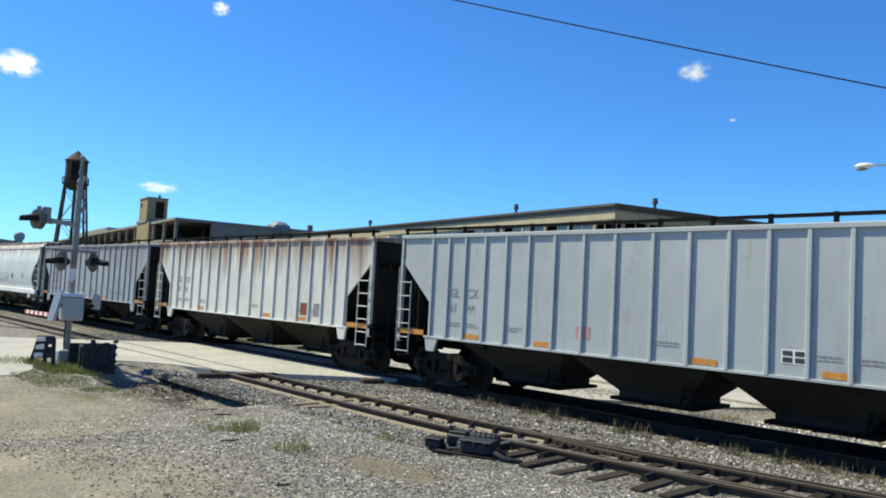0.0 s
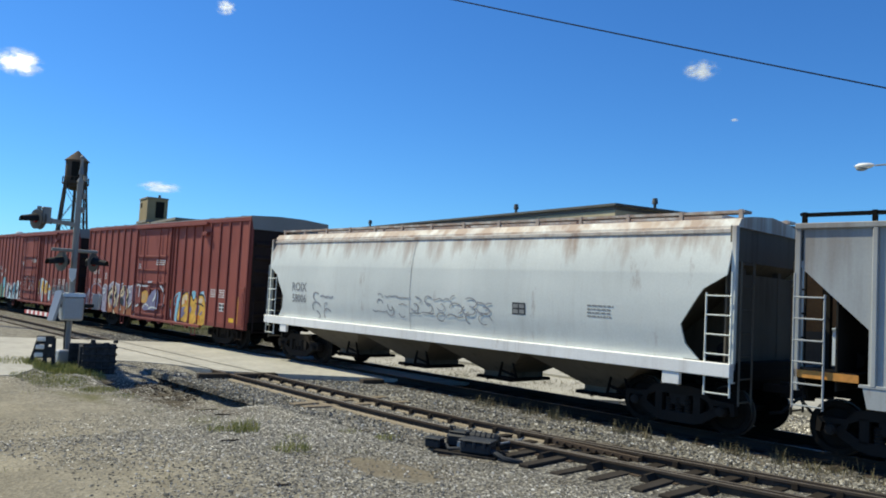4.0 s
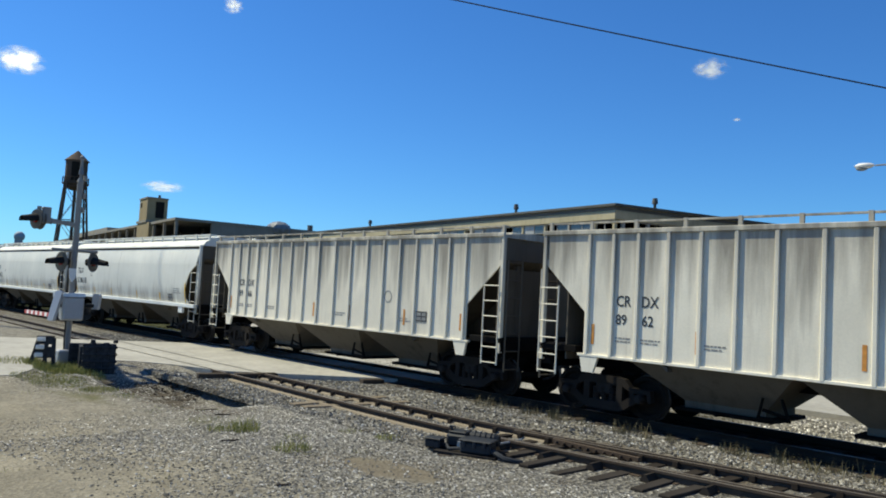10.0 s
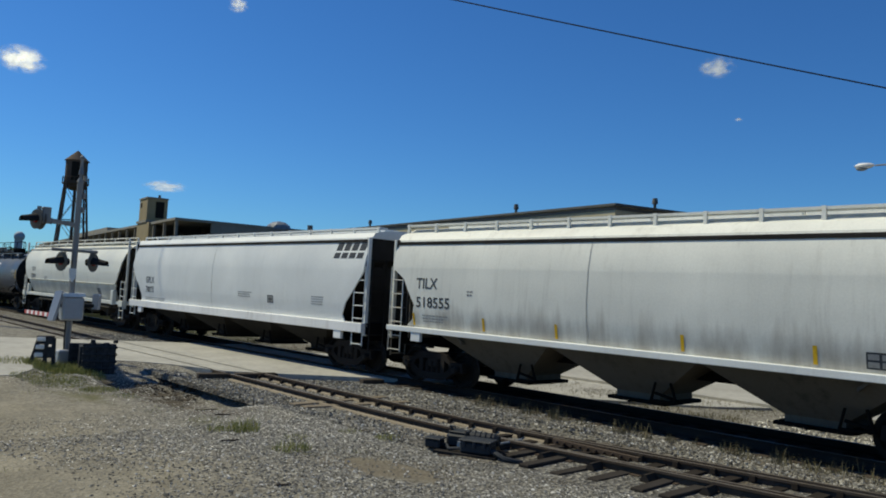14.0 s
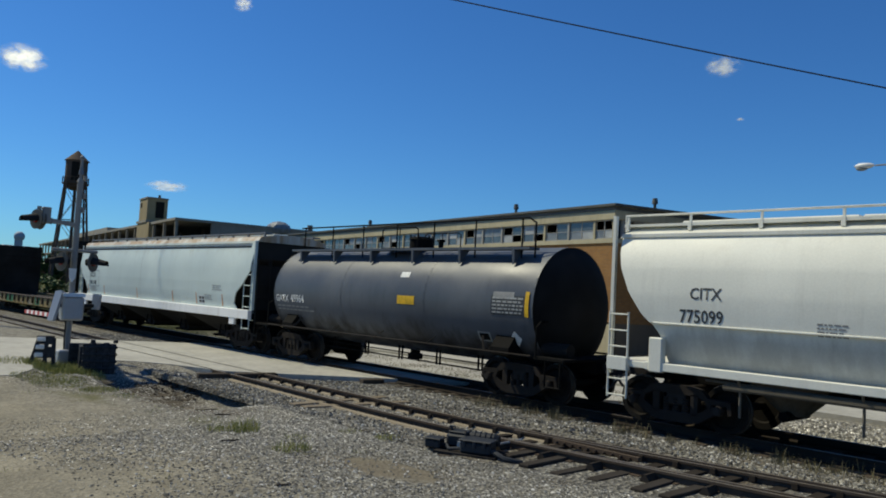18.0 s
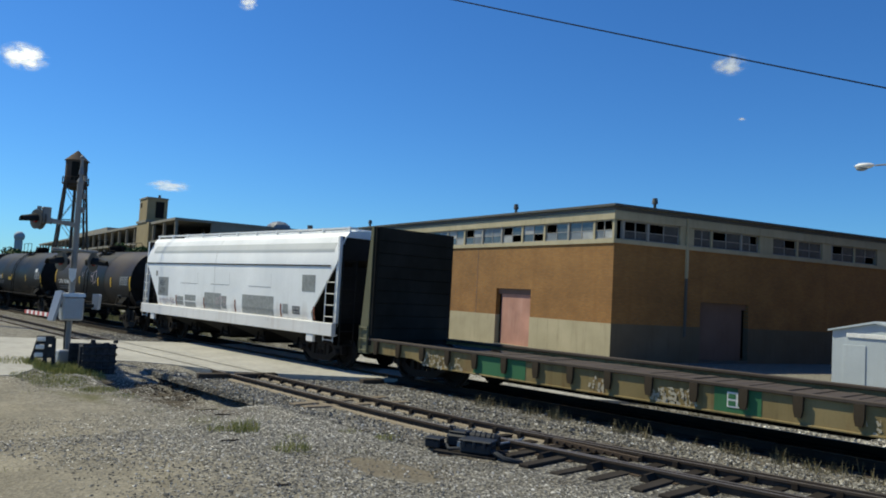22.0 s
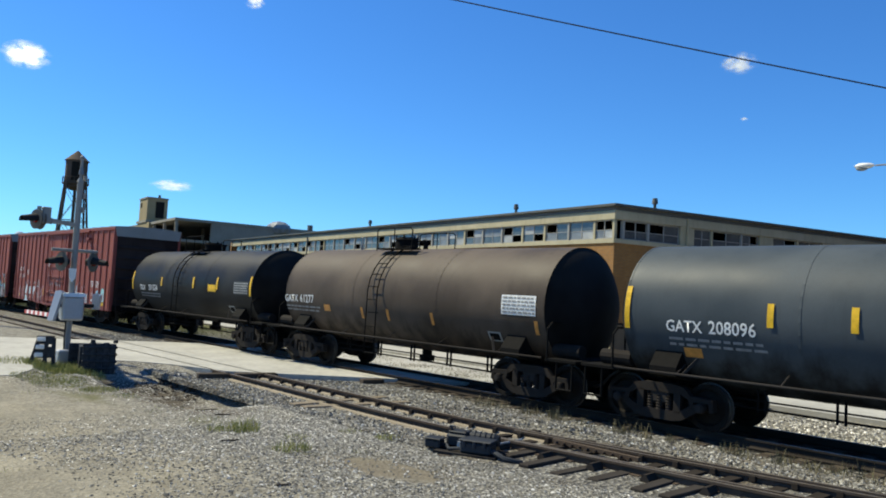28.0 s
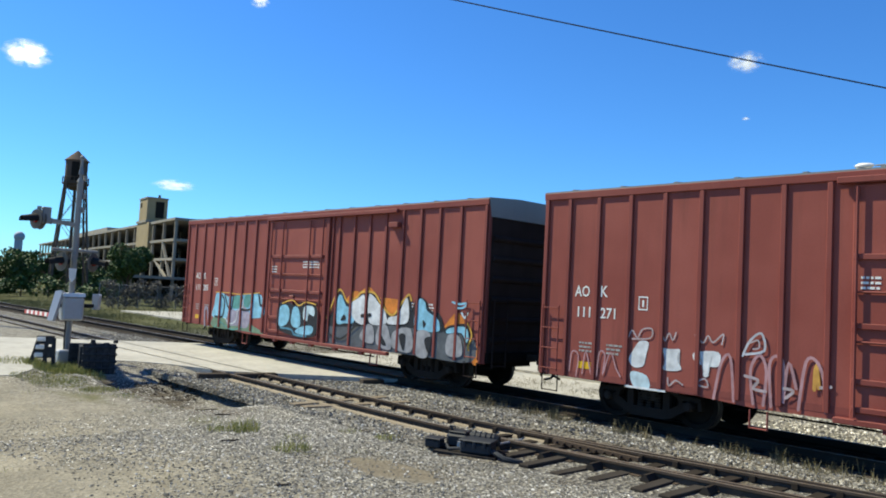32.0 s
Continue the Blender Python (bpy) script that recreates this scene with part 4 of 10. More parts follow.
    g["brake_beam"] = mesh_of("brake_beam", bm, M["truck"])
    bm = box(bmesh.new(), 0, 0.62, -0.07, 0.07, 0.78, 0.93, 0.01)
    prism(bm, [(0.55, -0.12), (0.80, -0.15), (0.93, -0.06), (0.90, 0.03), (0.78, -0.02), (0.74, 0.12), (0.58, 0.13)], 'z', 0.72, 0.99)
    g["coupler"] = mesh_of("coupler", bm, M["truck"])
    bm = tube(bmesh.new(), [(0.1, 0.33, 0.86), (0.35, 0.33, 0.72), (0.6, 0.28, 0.48), (0.85, 0.2, 0.42)], 0.03, 6)
    g["brake_hose"] = mesh_of("brake_hose", bm, M["pipe_black"])
    bm = box(bmesh.new(), -0.01, 0.01, -0.03, 0.03, 0.0, 0.01)
    return g


GEAR = make_running_gear()
TURNING = []  # (axle part, car's left end at 0 s, axle x on the car)


def running_gear(car, x_list, length, u0, over=0.0):
    for cx in x_list:
        tr = piece("truck", GEAR["bolster"], car, pose(cx, 0, 0))
        for y in (-1.0, 1.0):
            piece("side_frame", GEAR["side_frame"], tr, pose(0, y, 0))
            for i in (-1, 0, 1):
                piece("spring", GEAR["spring"], tr, pose(i * 0.19, y, 0.30))
            for s in (-1, 1):
                piece("bearing_cap", GEAR["bearing_cap"], tr, pose(s * AXLE_GAP / 2, y * 1.02, WHEEL_R, 0, 0, 0 if y < 0 else 180))
        for s in (-1, 1):
            piece("brake_beam", GEAR["brake_beam"], tr, pose(s * 0.33, 0, 0, 0, 0, 0 if s > 0 else 180))
        for s in (-1, 1):
            ax = piece("axle", GEAR["axle"], car, pose(cx + s * AXLE_GAP / 2, 0, WHEEL_R))
            piece("wheel", GEAR["wheel"], ax, pose(0, -0.76, 0))
            piece("wheel", GEAR["wheel"], ax, pose(0, 0.76, 0, 0, 0, 180))
            TURNING.append((ax, u0, cx + s * AXLE_GAP / 2))
    for x, rz in ((-0.05 - over, 180), (length + 0.05 + over, 0)):
        piece("coupler", GEAR["coupler"], car, pose(x - (0.15 if rz == 0 else -0.15), 0, 0, 0, 0, rz))
        piece("brake_hose", GEAR["brake_hose"], car, pose(x, 0, 0, 0, 0, rz))


CARS = []


def car_at(u0, name, label, category):
    car = thing(name, label, category, on_track(u0), "cars of the freight train")
    CARS.append((car, u0))
    return car


def ladder(bm, x0, x1, y, z0, z1, n, r=0.016):
    rod(bm, (x0, y, z0), (x0, y, z1), r * 1.3, 6)
    rod(bm, (x1, y, z0), (x1, y, z1), r * 1.3, 6)
    for i in range(n):
        z = z0 + 0.05 + (z1 - z0 - 0.1) * i / (n - 1)
        rod(bm, (x0, y - 0.01, z), (x1, y - 0.01, z), r, 6)
    return bm


RUNGS = {}


def ladder_part(car, x0, x1, y, z0, z1, n, material, r=0.016, tail=None):
    """A side ladder: two stiles as one part, each rung a part of its own under it."""
    bm = rod(bmesh.new(), (x0, y, z0), (x0, y, z1), r * 1.3, 6)
    rod(bm, (x1, y, z0), (x1, y, z1), r * 1.3, 6)
    if tail:
        rod(bm, (x0, y, z1), (x0, y, tail), r * 1.2, 6)
    lad = part("ladder", bm, material, car)
    key = (round(abs(x1 - x0), 3), r, material.name)
    if key not in RUNGS:
        RUNGS[key] = mesh_of("rung", rod(bmesh.new(), (-abs(x1 - x0) / 2, 0, 0), (abs(x1 - x0) / 2, 0, 0), r, 6), material)
    for i in range(n):
        piece("rung", RUNGS[key], lad, pose((x0 + x1) / 2, y - 0.01, z0 + 0.05 + (z1 - z0 - 0.1) * i / (n - 1)))
    return lad


# ---------- boxcar ----------
def boxcar(u0, length, number, seed):
    car = car_at(u0, "boxcar", "rust-red ribbed steel boxcar with graffiti along its lower side", "boxcar")
    rng = random.Random(seed)
    L, hw, zt = length, 1.5, 4.5
    surf = lambda z: -hw
    for sgn, nm in ((-1, "side_wall"), (1, "side_wall")):
        bm = bmesh.new()
        prism(bm, [(0.0, 0.72), (3.6, 0.70), (4.6, 0.63), (11.0, 0.63), (12.0, 0.70), (L, 0.72), (L, zt), (0, zt)], 'y', sgn * hw, sgn * (hw - 0.05))
        part(nm, bm, M["red"], car)
        bm = bmesh.new()
        box(bm, -0.02, L + 0.02, sgn * hw, sgn * (hw + 0.045), zt - 0.14, zt, 0.01)
        part("top_chord", bm, M["red_dark"], car)
        bm = bmesh.new()
        box(bm, 0, L, sgn * hw, sgn * (hw + 0.004), 0.72, 0.84)
        part("side_sill", bm, M["red_dark"], car)
    rib = mesh_of("rib", box(bmesh.new(), -0.045, 0.045, -0.042, 0, 0.72, zt - 0.14, 0.010), M["red_dark"])
    door_x0, door_x1 = 6.12, 9.12
    xs = [0.06, 0.65, 1.37, 2.11, 2.85, 3.58, 4.33, 5.04, 5.77, 9.40, 9.72, 10.42, 11.12, 11.81, 12.50, 13.19, 13.88, 14.62, L - 0.06]
    for x in xs:
        piece("rib", rib, car, pose(x, -hw, 0))
        piece("rib", rib, car, pose(x, hw, 0, 0, 0, 180))
    # sliding door with its bars, rods and tracks
    bm = box(bmesh.new(), door_x0, door_x1, -hw - 0.055, -hw - 0.005, 0.66, 4.28, 0.012)
    door = part("sliding_door", bm, M["red"], car)
    for z in (3.16, 2.10, 1.26, 0.84):
        bm = box(bmesh.new(), door_x0 + 0.03, door_x1 - 0.03, -hw - 0.10, -hw - 0.055, z - 0.045, z + 0.045, 0.01)
        part("door_bar", bm, M["red_dark"], door)
    for x in (door_x0 + 0.08, door_x0 + 0.75, door_x1 - 0.75, door_x1 - 0.08):
        bm = rod(bmesh.new(), (x, -hw - 0.115, 0.72), (x, -hw - 0.115, 4.24), 0.022, 8)
        part("lock_rod", bm, M["red_dark"], door)
    bm = box(bmesh.new(), 7.36, 7.62, -hw - 0.10, -hw - 0.055, 1.34, 1.98, 0.02)
    part("lock_plate", bm, M["red_dark"], door)
    for z in (2.62, 1.86):
        part("lock_bar", rod(bmesh.new(), (door_x0 + 0.05, -hw - 0.085, z), (door_x1 - 0.05, -hw - 0.085, z), 0.018, 8), M["red_dark"], door)
    bm = box(bmesh.new(), 5.9, 12.35, -hw - 0.15, -hw - 0.05, 4.30, 4.40, 0.01)
    box(bm, 12.05, 12.42, -hw - 0.16, -hw - 0.01, 3.92, 4.05, 0.01)
    part("door_track", bm, M["red_dark"], car)
    bm = box(bmesh.new(), 5.9, 12.2, -hw - 0.12, -hw - 0.005, 0.60, 0.69, 0.01)
    for x in (6.6, 7.6, 8.6, 9.8, 11.0):
        box(bm, x, x + 0.14, -hw - 0.10, -hw, 0.53, 0.60)
    part("door_track", bm, M["red_dark"], car)
    bm = box(bmesh.new(), 9.14, 9.30, -hw - 0.09, -hw, 0.6, 4.3, 0.01)
    part("door_post", bm, M["red_dark"], car)
    # ends, floor, roof
    for x, s in ((0.0, 1), (L, -1)):
        bm = box(bmesh.new(), x, x + s * 0.06, -hw + 0.03, hw - 0.03, 0.78, 4.46)
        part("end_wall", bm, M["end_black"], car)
        for k in range(6):
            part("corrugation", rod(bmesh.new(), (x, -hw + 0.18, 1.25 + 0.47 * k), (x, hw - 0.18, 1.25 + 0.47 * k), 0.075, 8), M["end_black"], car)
        bm = box(bmesh.new(), x - s * 0.03, x + s * 0.12, -hw, -hw + 0.09, 0.72, 4.5, 0.01)
        part("corner_post", bm, M["red_dark"], car)
        bm = box(bmesh.new(), x - s * 0.03, x + s * 0.12, hw - 0.09, hw, 0.72, 4.5, 0.01)
        part("corner_post", bm, M["red_dark"], car)
        ladder_part(car, x + s * 0.08, x + s * 0.50, -hw - 0.07, 0.80, 2.15, 4, M["red_dark"], 0.011)
        bm = ladder(bmesh.new(), -1.3, -0.85, 0, 0.62, 2.2, 5)
        bmesh.ops.rotate(bm, verts=bm.verts, cent=(0, 0, 0), matrix=Matrix.Rotation(radians(90), 3, 'Z'))
        bmesh.ops.translate(bm, verts=bm.verts, vec=(x - s * 0.12, 0, 0))
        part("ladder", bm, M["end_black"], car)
        bm = box(bmesh.new(), x - s * 0.1, x + s * 0.25, -1.45, 1.45, 0.74, 0.98, 0.01)
        part("end_sill", bm, M["black"], car)
        bm = bmesh.new()
        tube(bm, [(x + s * 0.12, -hw - 0.05, 0.74), (x + s * 0.12, -hw - 0.05, 0.40), (x + s * 0.52, -hw - 0.05, 0.40), (x + s * 0.52, -hw - 0.05, 0.74)], 0.012)
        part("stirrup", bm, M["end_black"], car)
        bm = prism(bmesh.new(), [(-hw - 0.02, 4.46), (-hw - 0.02, 4.52), (-0.5, 4.58), (0.5, 4.58), (hw + 0.02, 4.52), (hw + 0.02, 4.46), (hw - 0.05, 4.09), (-hw + 0.05, 4.09)], 'x', x - s * 0.04, x - s * 0.005)
        part("gable", bm, M["galv"], car, "galvanised roof end")
    bm = prism(bmesh.new(), [(-hw - 0.03, 4.50), (-hw - 0.03, 4.53), (-0.5, 4.60), (0.5, 4.60), (hw + 0.03, 4.53), (hw + 0.03, 4.50), (0.5, 4.54), (-0.5, 4.54)], 'x', -0.02, L + 0.02)
    roof = part("roof", bm, M["galv"], car, "galvanised roof")
    for i in range(13):
        x = 0.7 + i * (L - 1.4) / 12
        rib_bm = prism(bmesh.new(), [(-hw, 4.52), (-0.5, 4.59), (0.5, 4.59), (hw, 4.52), (hw, 4.555), (0.5, 4.635), (-0.5, 4.635), (-hw, 4.555)], 'x', x - 0.04, x + 0.04)
        part("roof_seam", rib_bm, M["galv"], roof)
    bm = box(bmesh.new(), 0.05, L - 0.05, -hw + 0.05, hw - 0.05, 0.95, 1.08)
    part("floor", bm, M["black"], car)
    bm = box(bmesh.new(), 0.1, L - 0.1, -0.3, 0.3, 0.62, 0.96)
    for x in (4.4, 6.0, 7.8, 9.4, 11.2):
        box(bm, x, x + 0.12, -1.35, 1.35, 0.76, 0.95)
    part("centre_sill", bm, M["black"], car)
    bm = rod(bmesh.new(), (8.2, -0.75, 0.66), (8.75, -0.75, 0.66), 0.16, 12)
    rod(bm, (4.0, -0.9, 0.50), (10.8, -0.9, 0.44), 0.018)
    part("brake_rigging", bm, M["black"], car)
    for x in (4.55, 11.4):
        bm = tube(bmesh.new(), [(x, -hw, 0.6), (x, -hw, 0.30), (x + 0.3, -hw, 0.30), (x + 0.3, -hw, 0.6)], 0.016)
        part("grab_iron", bm, M["red_dark"], car)
    running_gear(car, (2.35, L - 2.35), L, u0)
    # lettering
    W = M["letter_white"]
    letters(car, "AO", 0.85, 2.36, 0.31, W, surf, 0.80)
    letters(car, "K", 1.46, 2.37, 0.31, W, surf, 0.85)
    letters(car, number[0], 0.88, 1.95, 0.29, W, surf, 0.95)
    letters(car, number[1], 1.48, 1.95, 0.29, W, surf)
    bm = bmesh.new()
    for a, b, c, d in ((2.34, 2.54, 2.15, 2.175), (2.34, 2.54, 2.385, 2.41), (2.34, 2.36, 2.175, 2.385), (2.52, 2.54, 2.175, 2.385), (2.42, 2.46, 2.21, 2.34)):
        panel(bm, a, b, c, d, surf, 0.005, 1)
    part("stencil_mark", bm, W, car)
    dsurf = lambda z: -hw - 0.057
    fine_print(car, 8.0, 3.02, 0.98, 3, W, dsurf, rng)
    fine_print(car, 6.25, 2.86, 0.28, 3, W, dsurf, rng)
    for x in (12.72, 13.36):
        fine_print(car, x, 2.0, 0.46, 4, W, surf, rng)
    data_box(car, 13.42, 1.26, 0.42, 0.28, surf, M["letter_white"], M["letter_dark"], rng)
    for x, w in ((14.18, 0.46), (1.0, 0.4)):
        part("reflector", panel(bmesh.new(), x, x + w, 0.92, 1.06, surf, 0.005, 1), M["yellow"], car)
    for x in (1.0, 1.65):
        fine_print(car, x, 1.45, 0.36, 3, M["print_dim"], surf, rng)
    return car, surf


# ---------- covered hoppers ----------
def lerp_table(tab, z):
    for (z0, v0), (z1, v1) in zip(tab, tab[1:]):
        if z <= z1:
            k = (z - z0) / (z1 - z0) if z1 > z0 else 0
            return v0 + (v1 - v0) * max(0, min(1, k))
    return tab[-1][1]


def side_sheet(car, L, prof, cut, material, sgn, name="side_sheet", label=""):
    """A hopper's side: prof gives half width by height, cut the set-back of its ends by height."""
    zs = sorted({z for z, _ in prof} | {z for z, _ in cut})
    bm = bmesh.new()
    out, inn = [], []
    for z in zs:
        y = lerp_table(prof, z)
        d = lerp_table(cut, z)
        xs = [d, d + 0.02] + [d + (L - 2 * d) * i / 6 for i in range(1, 6)] + [L - d - 0.02, L - d]
        out.append([bm.verts.new((x, sgn * y, z)) for x in xs])
        inn.append([bm.verts.new((x, sgn * (y - 0.04), z)) for x in xs])
    n = len(out[0])
    for a, b in zip(out, out[1:]):
        for i in range(n - 1):
            bm.faces.new((a[i], a[i + 1], b[i + 1], b[i]))
    for a, b in zip(inn, inn[1:]):
        for i in range(n - 1):
            bm.faces.new((a[i], b[i], b[i + 1], a[i + 1]))
    for r0, r1 in zip(zip(out, inn), zip(out[1:], inn[1:])):
        for k in (0, n - 1):
            bm.faces.new((r0[0][k], r1[0][k], r1[1][k], r0[1][k]))
    for o, i_ in ((out[0], inn[0]), (out[-1], inn[-1])):
        for k in range(n - 1):
            bm.faces.new((o[k], o[k + 1], i_[k + 1], i_[k]))
    bmesh.ops.recalc_face_normals(bm, faces=bm.faces)
    return part(name, bm, material, car, label, True)


def hopper_bays(car, L, bays, material, z_top=1.25, z_bot=0.36, half=1.42, name="hopper_bay", foot=0.35):
    for x0, x1 in bays:
        bm = bmesh.new()
        xm = (x0 + x1) / 2
        f = foot * 1.0
        up = [(x0, -half), (x1, -half), (x1, half), (x0, half)]
        dn = [(xm - f, -0.62), (xm + f, -0.62), (xm + f, 0.62), (xm - f, 0.62)]
        a = [bm.verts.new((*p, z_top)) for p in up]
        b = [bm.verts.new((*p, z_bot + 0.12)) for p in dn]
        c = [bm.verts.new((*p, z_bot)) for p in dn]
        for s, t in ((a, b), (b, c)):
            for i in range(4):
                bm.faces.new((s[i], s[(i + 1) % 4], t[(i + 1) % 4], t[i]))
        bm.faces.new(a)
        bm.faces.new(c[::-1])
        bmesh.ops.recalc_face_normals(bm, faces=bm.faces)
        bay = part(name, bm, material, car)
        bm = box(bmesh.new(), xm - f - 0.16, xm + f + 0.16, -0.72, 0.72, z_bot - 0.07, z_bot, 0.01)
        rod(bm, (xm, -0.95, z_bot - 0.03), (xm, 0.95, z_bot - 0.03), 0.03, 8)
        part("outlet_gate", bm, M["black"], bay)
        bm = tube(bmesh.new(), [(xm + f + 0.1, -0.98, z_bot + 0.40), (xm + f + 0.02, -0.98, z_bot + 0.06), (xm + f + 0.55, -0.98, z_bot + 0.06), (xm + f + 0.42, -0.98, z_bot + 0.42)], 0.026, 6)
        rod(bm, (xm + f + 0.1, -0.98, z_bot + 0.2), (xm + f + 0.5, -0.98, z_bot + 0.12), 0.03, 6)
        part("gate_lever", bm, M["black"], bay)


def hopper_end(car, L, s, zt, half, sheet, post, sill_z, slope_run=3.0, ladder_h=2.9, slope_top=3.1, stripe=False):
    """One end of a hopper: slope sheet, posts, platform, ladder and steps. s: 1 at the left end, -1 at the other."""
    x = 0.0 if s > 0 else L
    sl = prism(bmesh.new(), [(x + s * 0.15, slope_top), (x + s * 0.15, slope_top + 0.05), (x + s * slope_run, sill_z - 0.25), (x + s * slope_run, sill_z - 0.32)], 'y', -half + 0.06, half - 0.06)
    part("slope_sheet", sl, sheet, car)
    bm = prism(bmesh.new(), [(-half + 0.03, slope_top), (-half + 0.03, zt), (half - 0.03, zt), (half - 0.03, slope_top)], 'x', x + s * 0.08, x + s * 0.13)
    part("end_sheet", bm, sheet, car)
    q = 0.95 if s > 0 else 0.35
    zq = slope_top - (q - 0.15) * (slope_top - sill_z + 0.25) / (slope_run - 0.15)
    bm = prism(bmesh.new(), [(x + s * q, sill_z - 0.2), (x + s * q, zq), (x + s * slope_run, sill_z - 0.25)], 'y', -0.02, 0.02)
    part("centre_web", bm, sheet, car)
    # added dark web that closes the view through the car's end
    e = 0.62 if s > 0 else 0.20
    bm = prism(bmesh.new(), [(-half + 0.1, sill_z - 0.3), (-half + 0.1, slope_top - e), (half - 0.1, slope_top - e), (half - 0.1, sill_z - 0.3)], 'x', x + s * e, x + s * (e + 0.03))
    part("bolster_web", bm, sheet, car)
    # black plate added where only shade lies below the end platform
    bm = prism(bmesh.new(), [(-half + 0.12, sill_z - 0.14), (-half + 0.3, sill_z - 0.5), (half - 0.3, sill_z - 0.5), (half - 0.12, sill_z - 0.14)], 'x', x + s * 0.12, x + s * 0.16)
    part("end_bracing", bm, M["black"], car)
    bm = box(bmesh.new(), x, x + s * 0.95, -half, half, sill_z - 0.14, sill_z, 0.01)
    part("end_platform", bm, M["black"], car)
    bm = box(bmesh.new(), x - s * 0.02, x + s * 0.2, -half + 0.02, half - 0.02, sill_z - 0.32, sill_z - 0.12, 0.01)
    part("end_sill", bm, M["black"], car)
    for y in (-half + 0.05, half - 0.05):
        bm = box(bmesh.new(), x, x + s * 0.09, y - 0.05, y + 0.05, sill_z - 0.35, zt, 0.01)
        part("corner_post", bm, post, car)
    for y in (-0.75, 0.75):
        bm = beam(bmesh.new(), (x + s * 0.25, y, sill_z), (x + s * 0.25, y, slope_top - 0.1), 0.12, 0.12)
        part("end_post", bm, sheet, car)
    ladder_part(car, x + s * 0.03, x + s * 0.50, -half - 0.05, 0.74, sill_z + 1.2, 6, post, 0.0135, ladder_h)
    bm = ladder(bmesh.new(), half - 0.6, half - 0.12, 0, 0.6, slope_top, 7, 0.016)
    bmesh.ops.rotate(bm, verts=bm.verts, cent=(0, 0, 0), matrix=Matrix.Rotation(radians(-90), 3, 'Z'))
    bmesh.ops.translate(bm, verts=bm.verts, vec=(x - s * 0.05, 0, 0))
    part("ladder", bm, sheet, car)
    bm = rod(bmesh.new(), (x + s * 0.62, -0.55, sill_z + 0.16), (x + s * 0.62, 0.25, sill_z + 0.16), 0.15, 12)
    part("air_reservoir", bm, M["truck"], car)
    if stripe:
        bm = box(bmesh.new(), x + s * 0.08, x + s * 1.0, -half - 0.012, -half, sill_z - 0.13, sill_z - 0.01)
        part("reflector", bm, M["orange"], car)


def roof_walk(car, L, y, z, post_h, n, material, width=0.22, thick=0.05):
    bm = box(bmesh.new(), 0.05, L - 0.05, y - width / 2, y + width / 2, z - thick, z)
    w = part("running_board", bm, material, car)
    post = mesh_of("bracket", box(bmesh.new(), -0.035, 0.035, -0.03, 0.03, z - post_h, z + 0.012), material)
    for i in range(n):
        piece("bracket", post, w, pose(0.12 + (L - 0.24) * i / (n - 1), y - width / 2 + 0.02, 0))


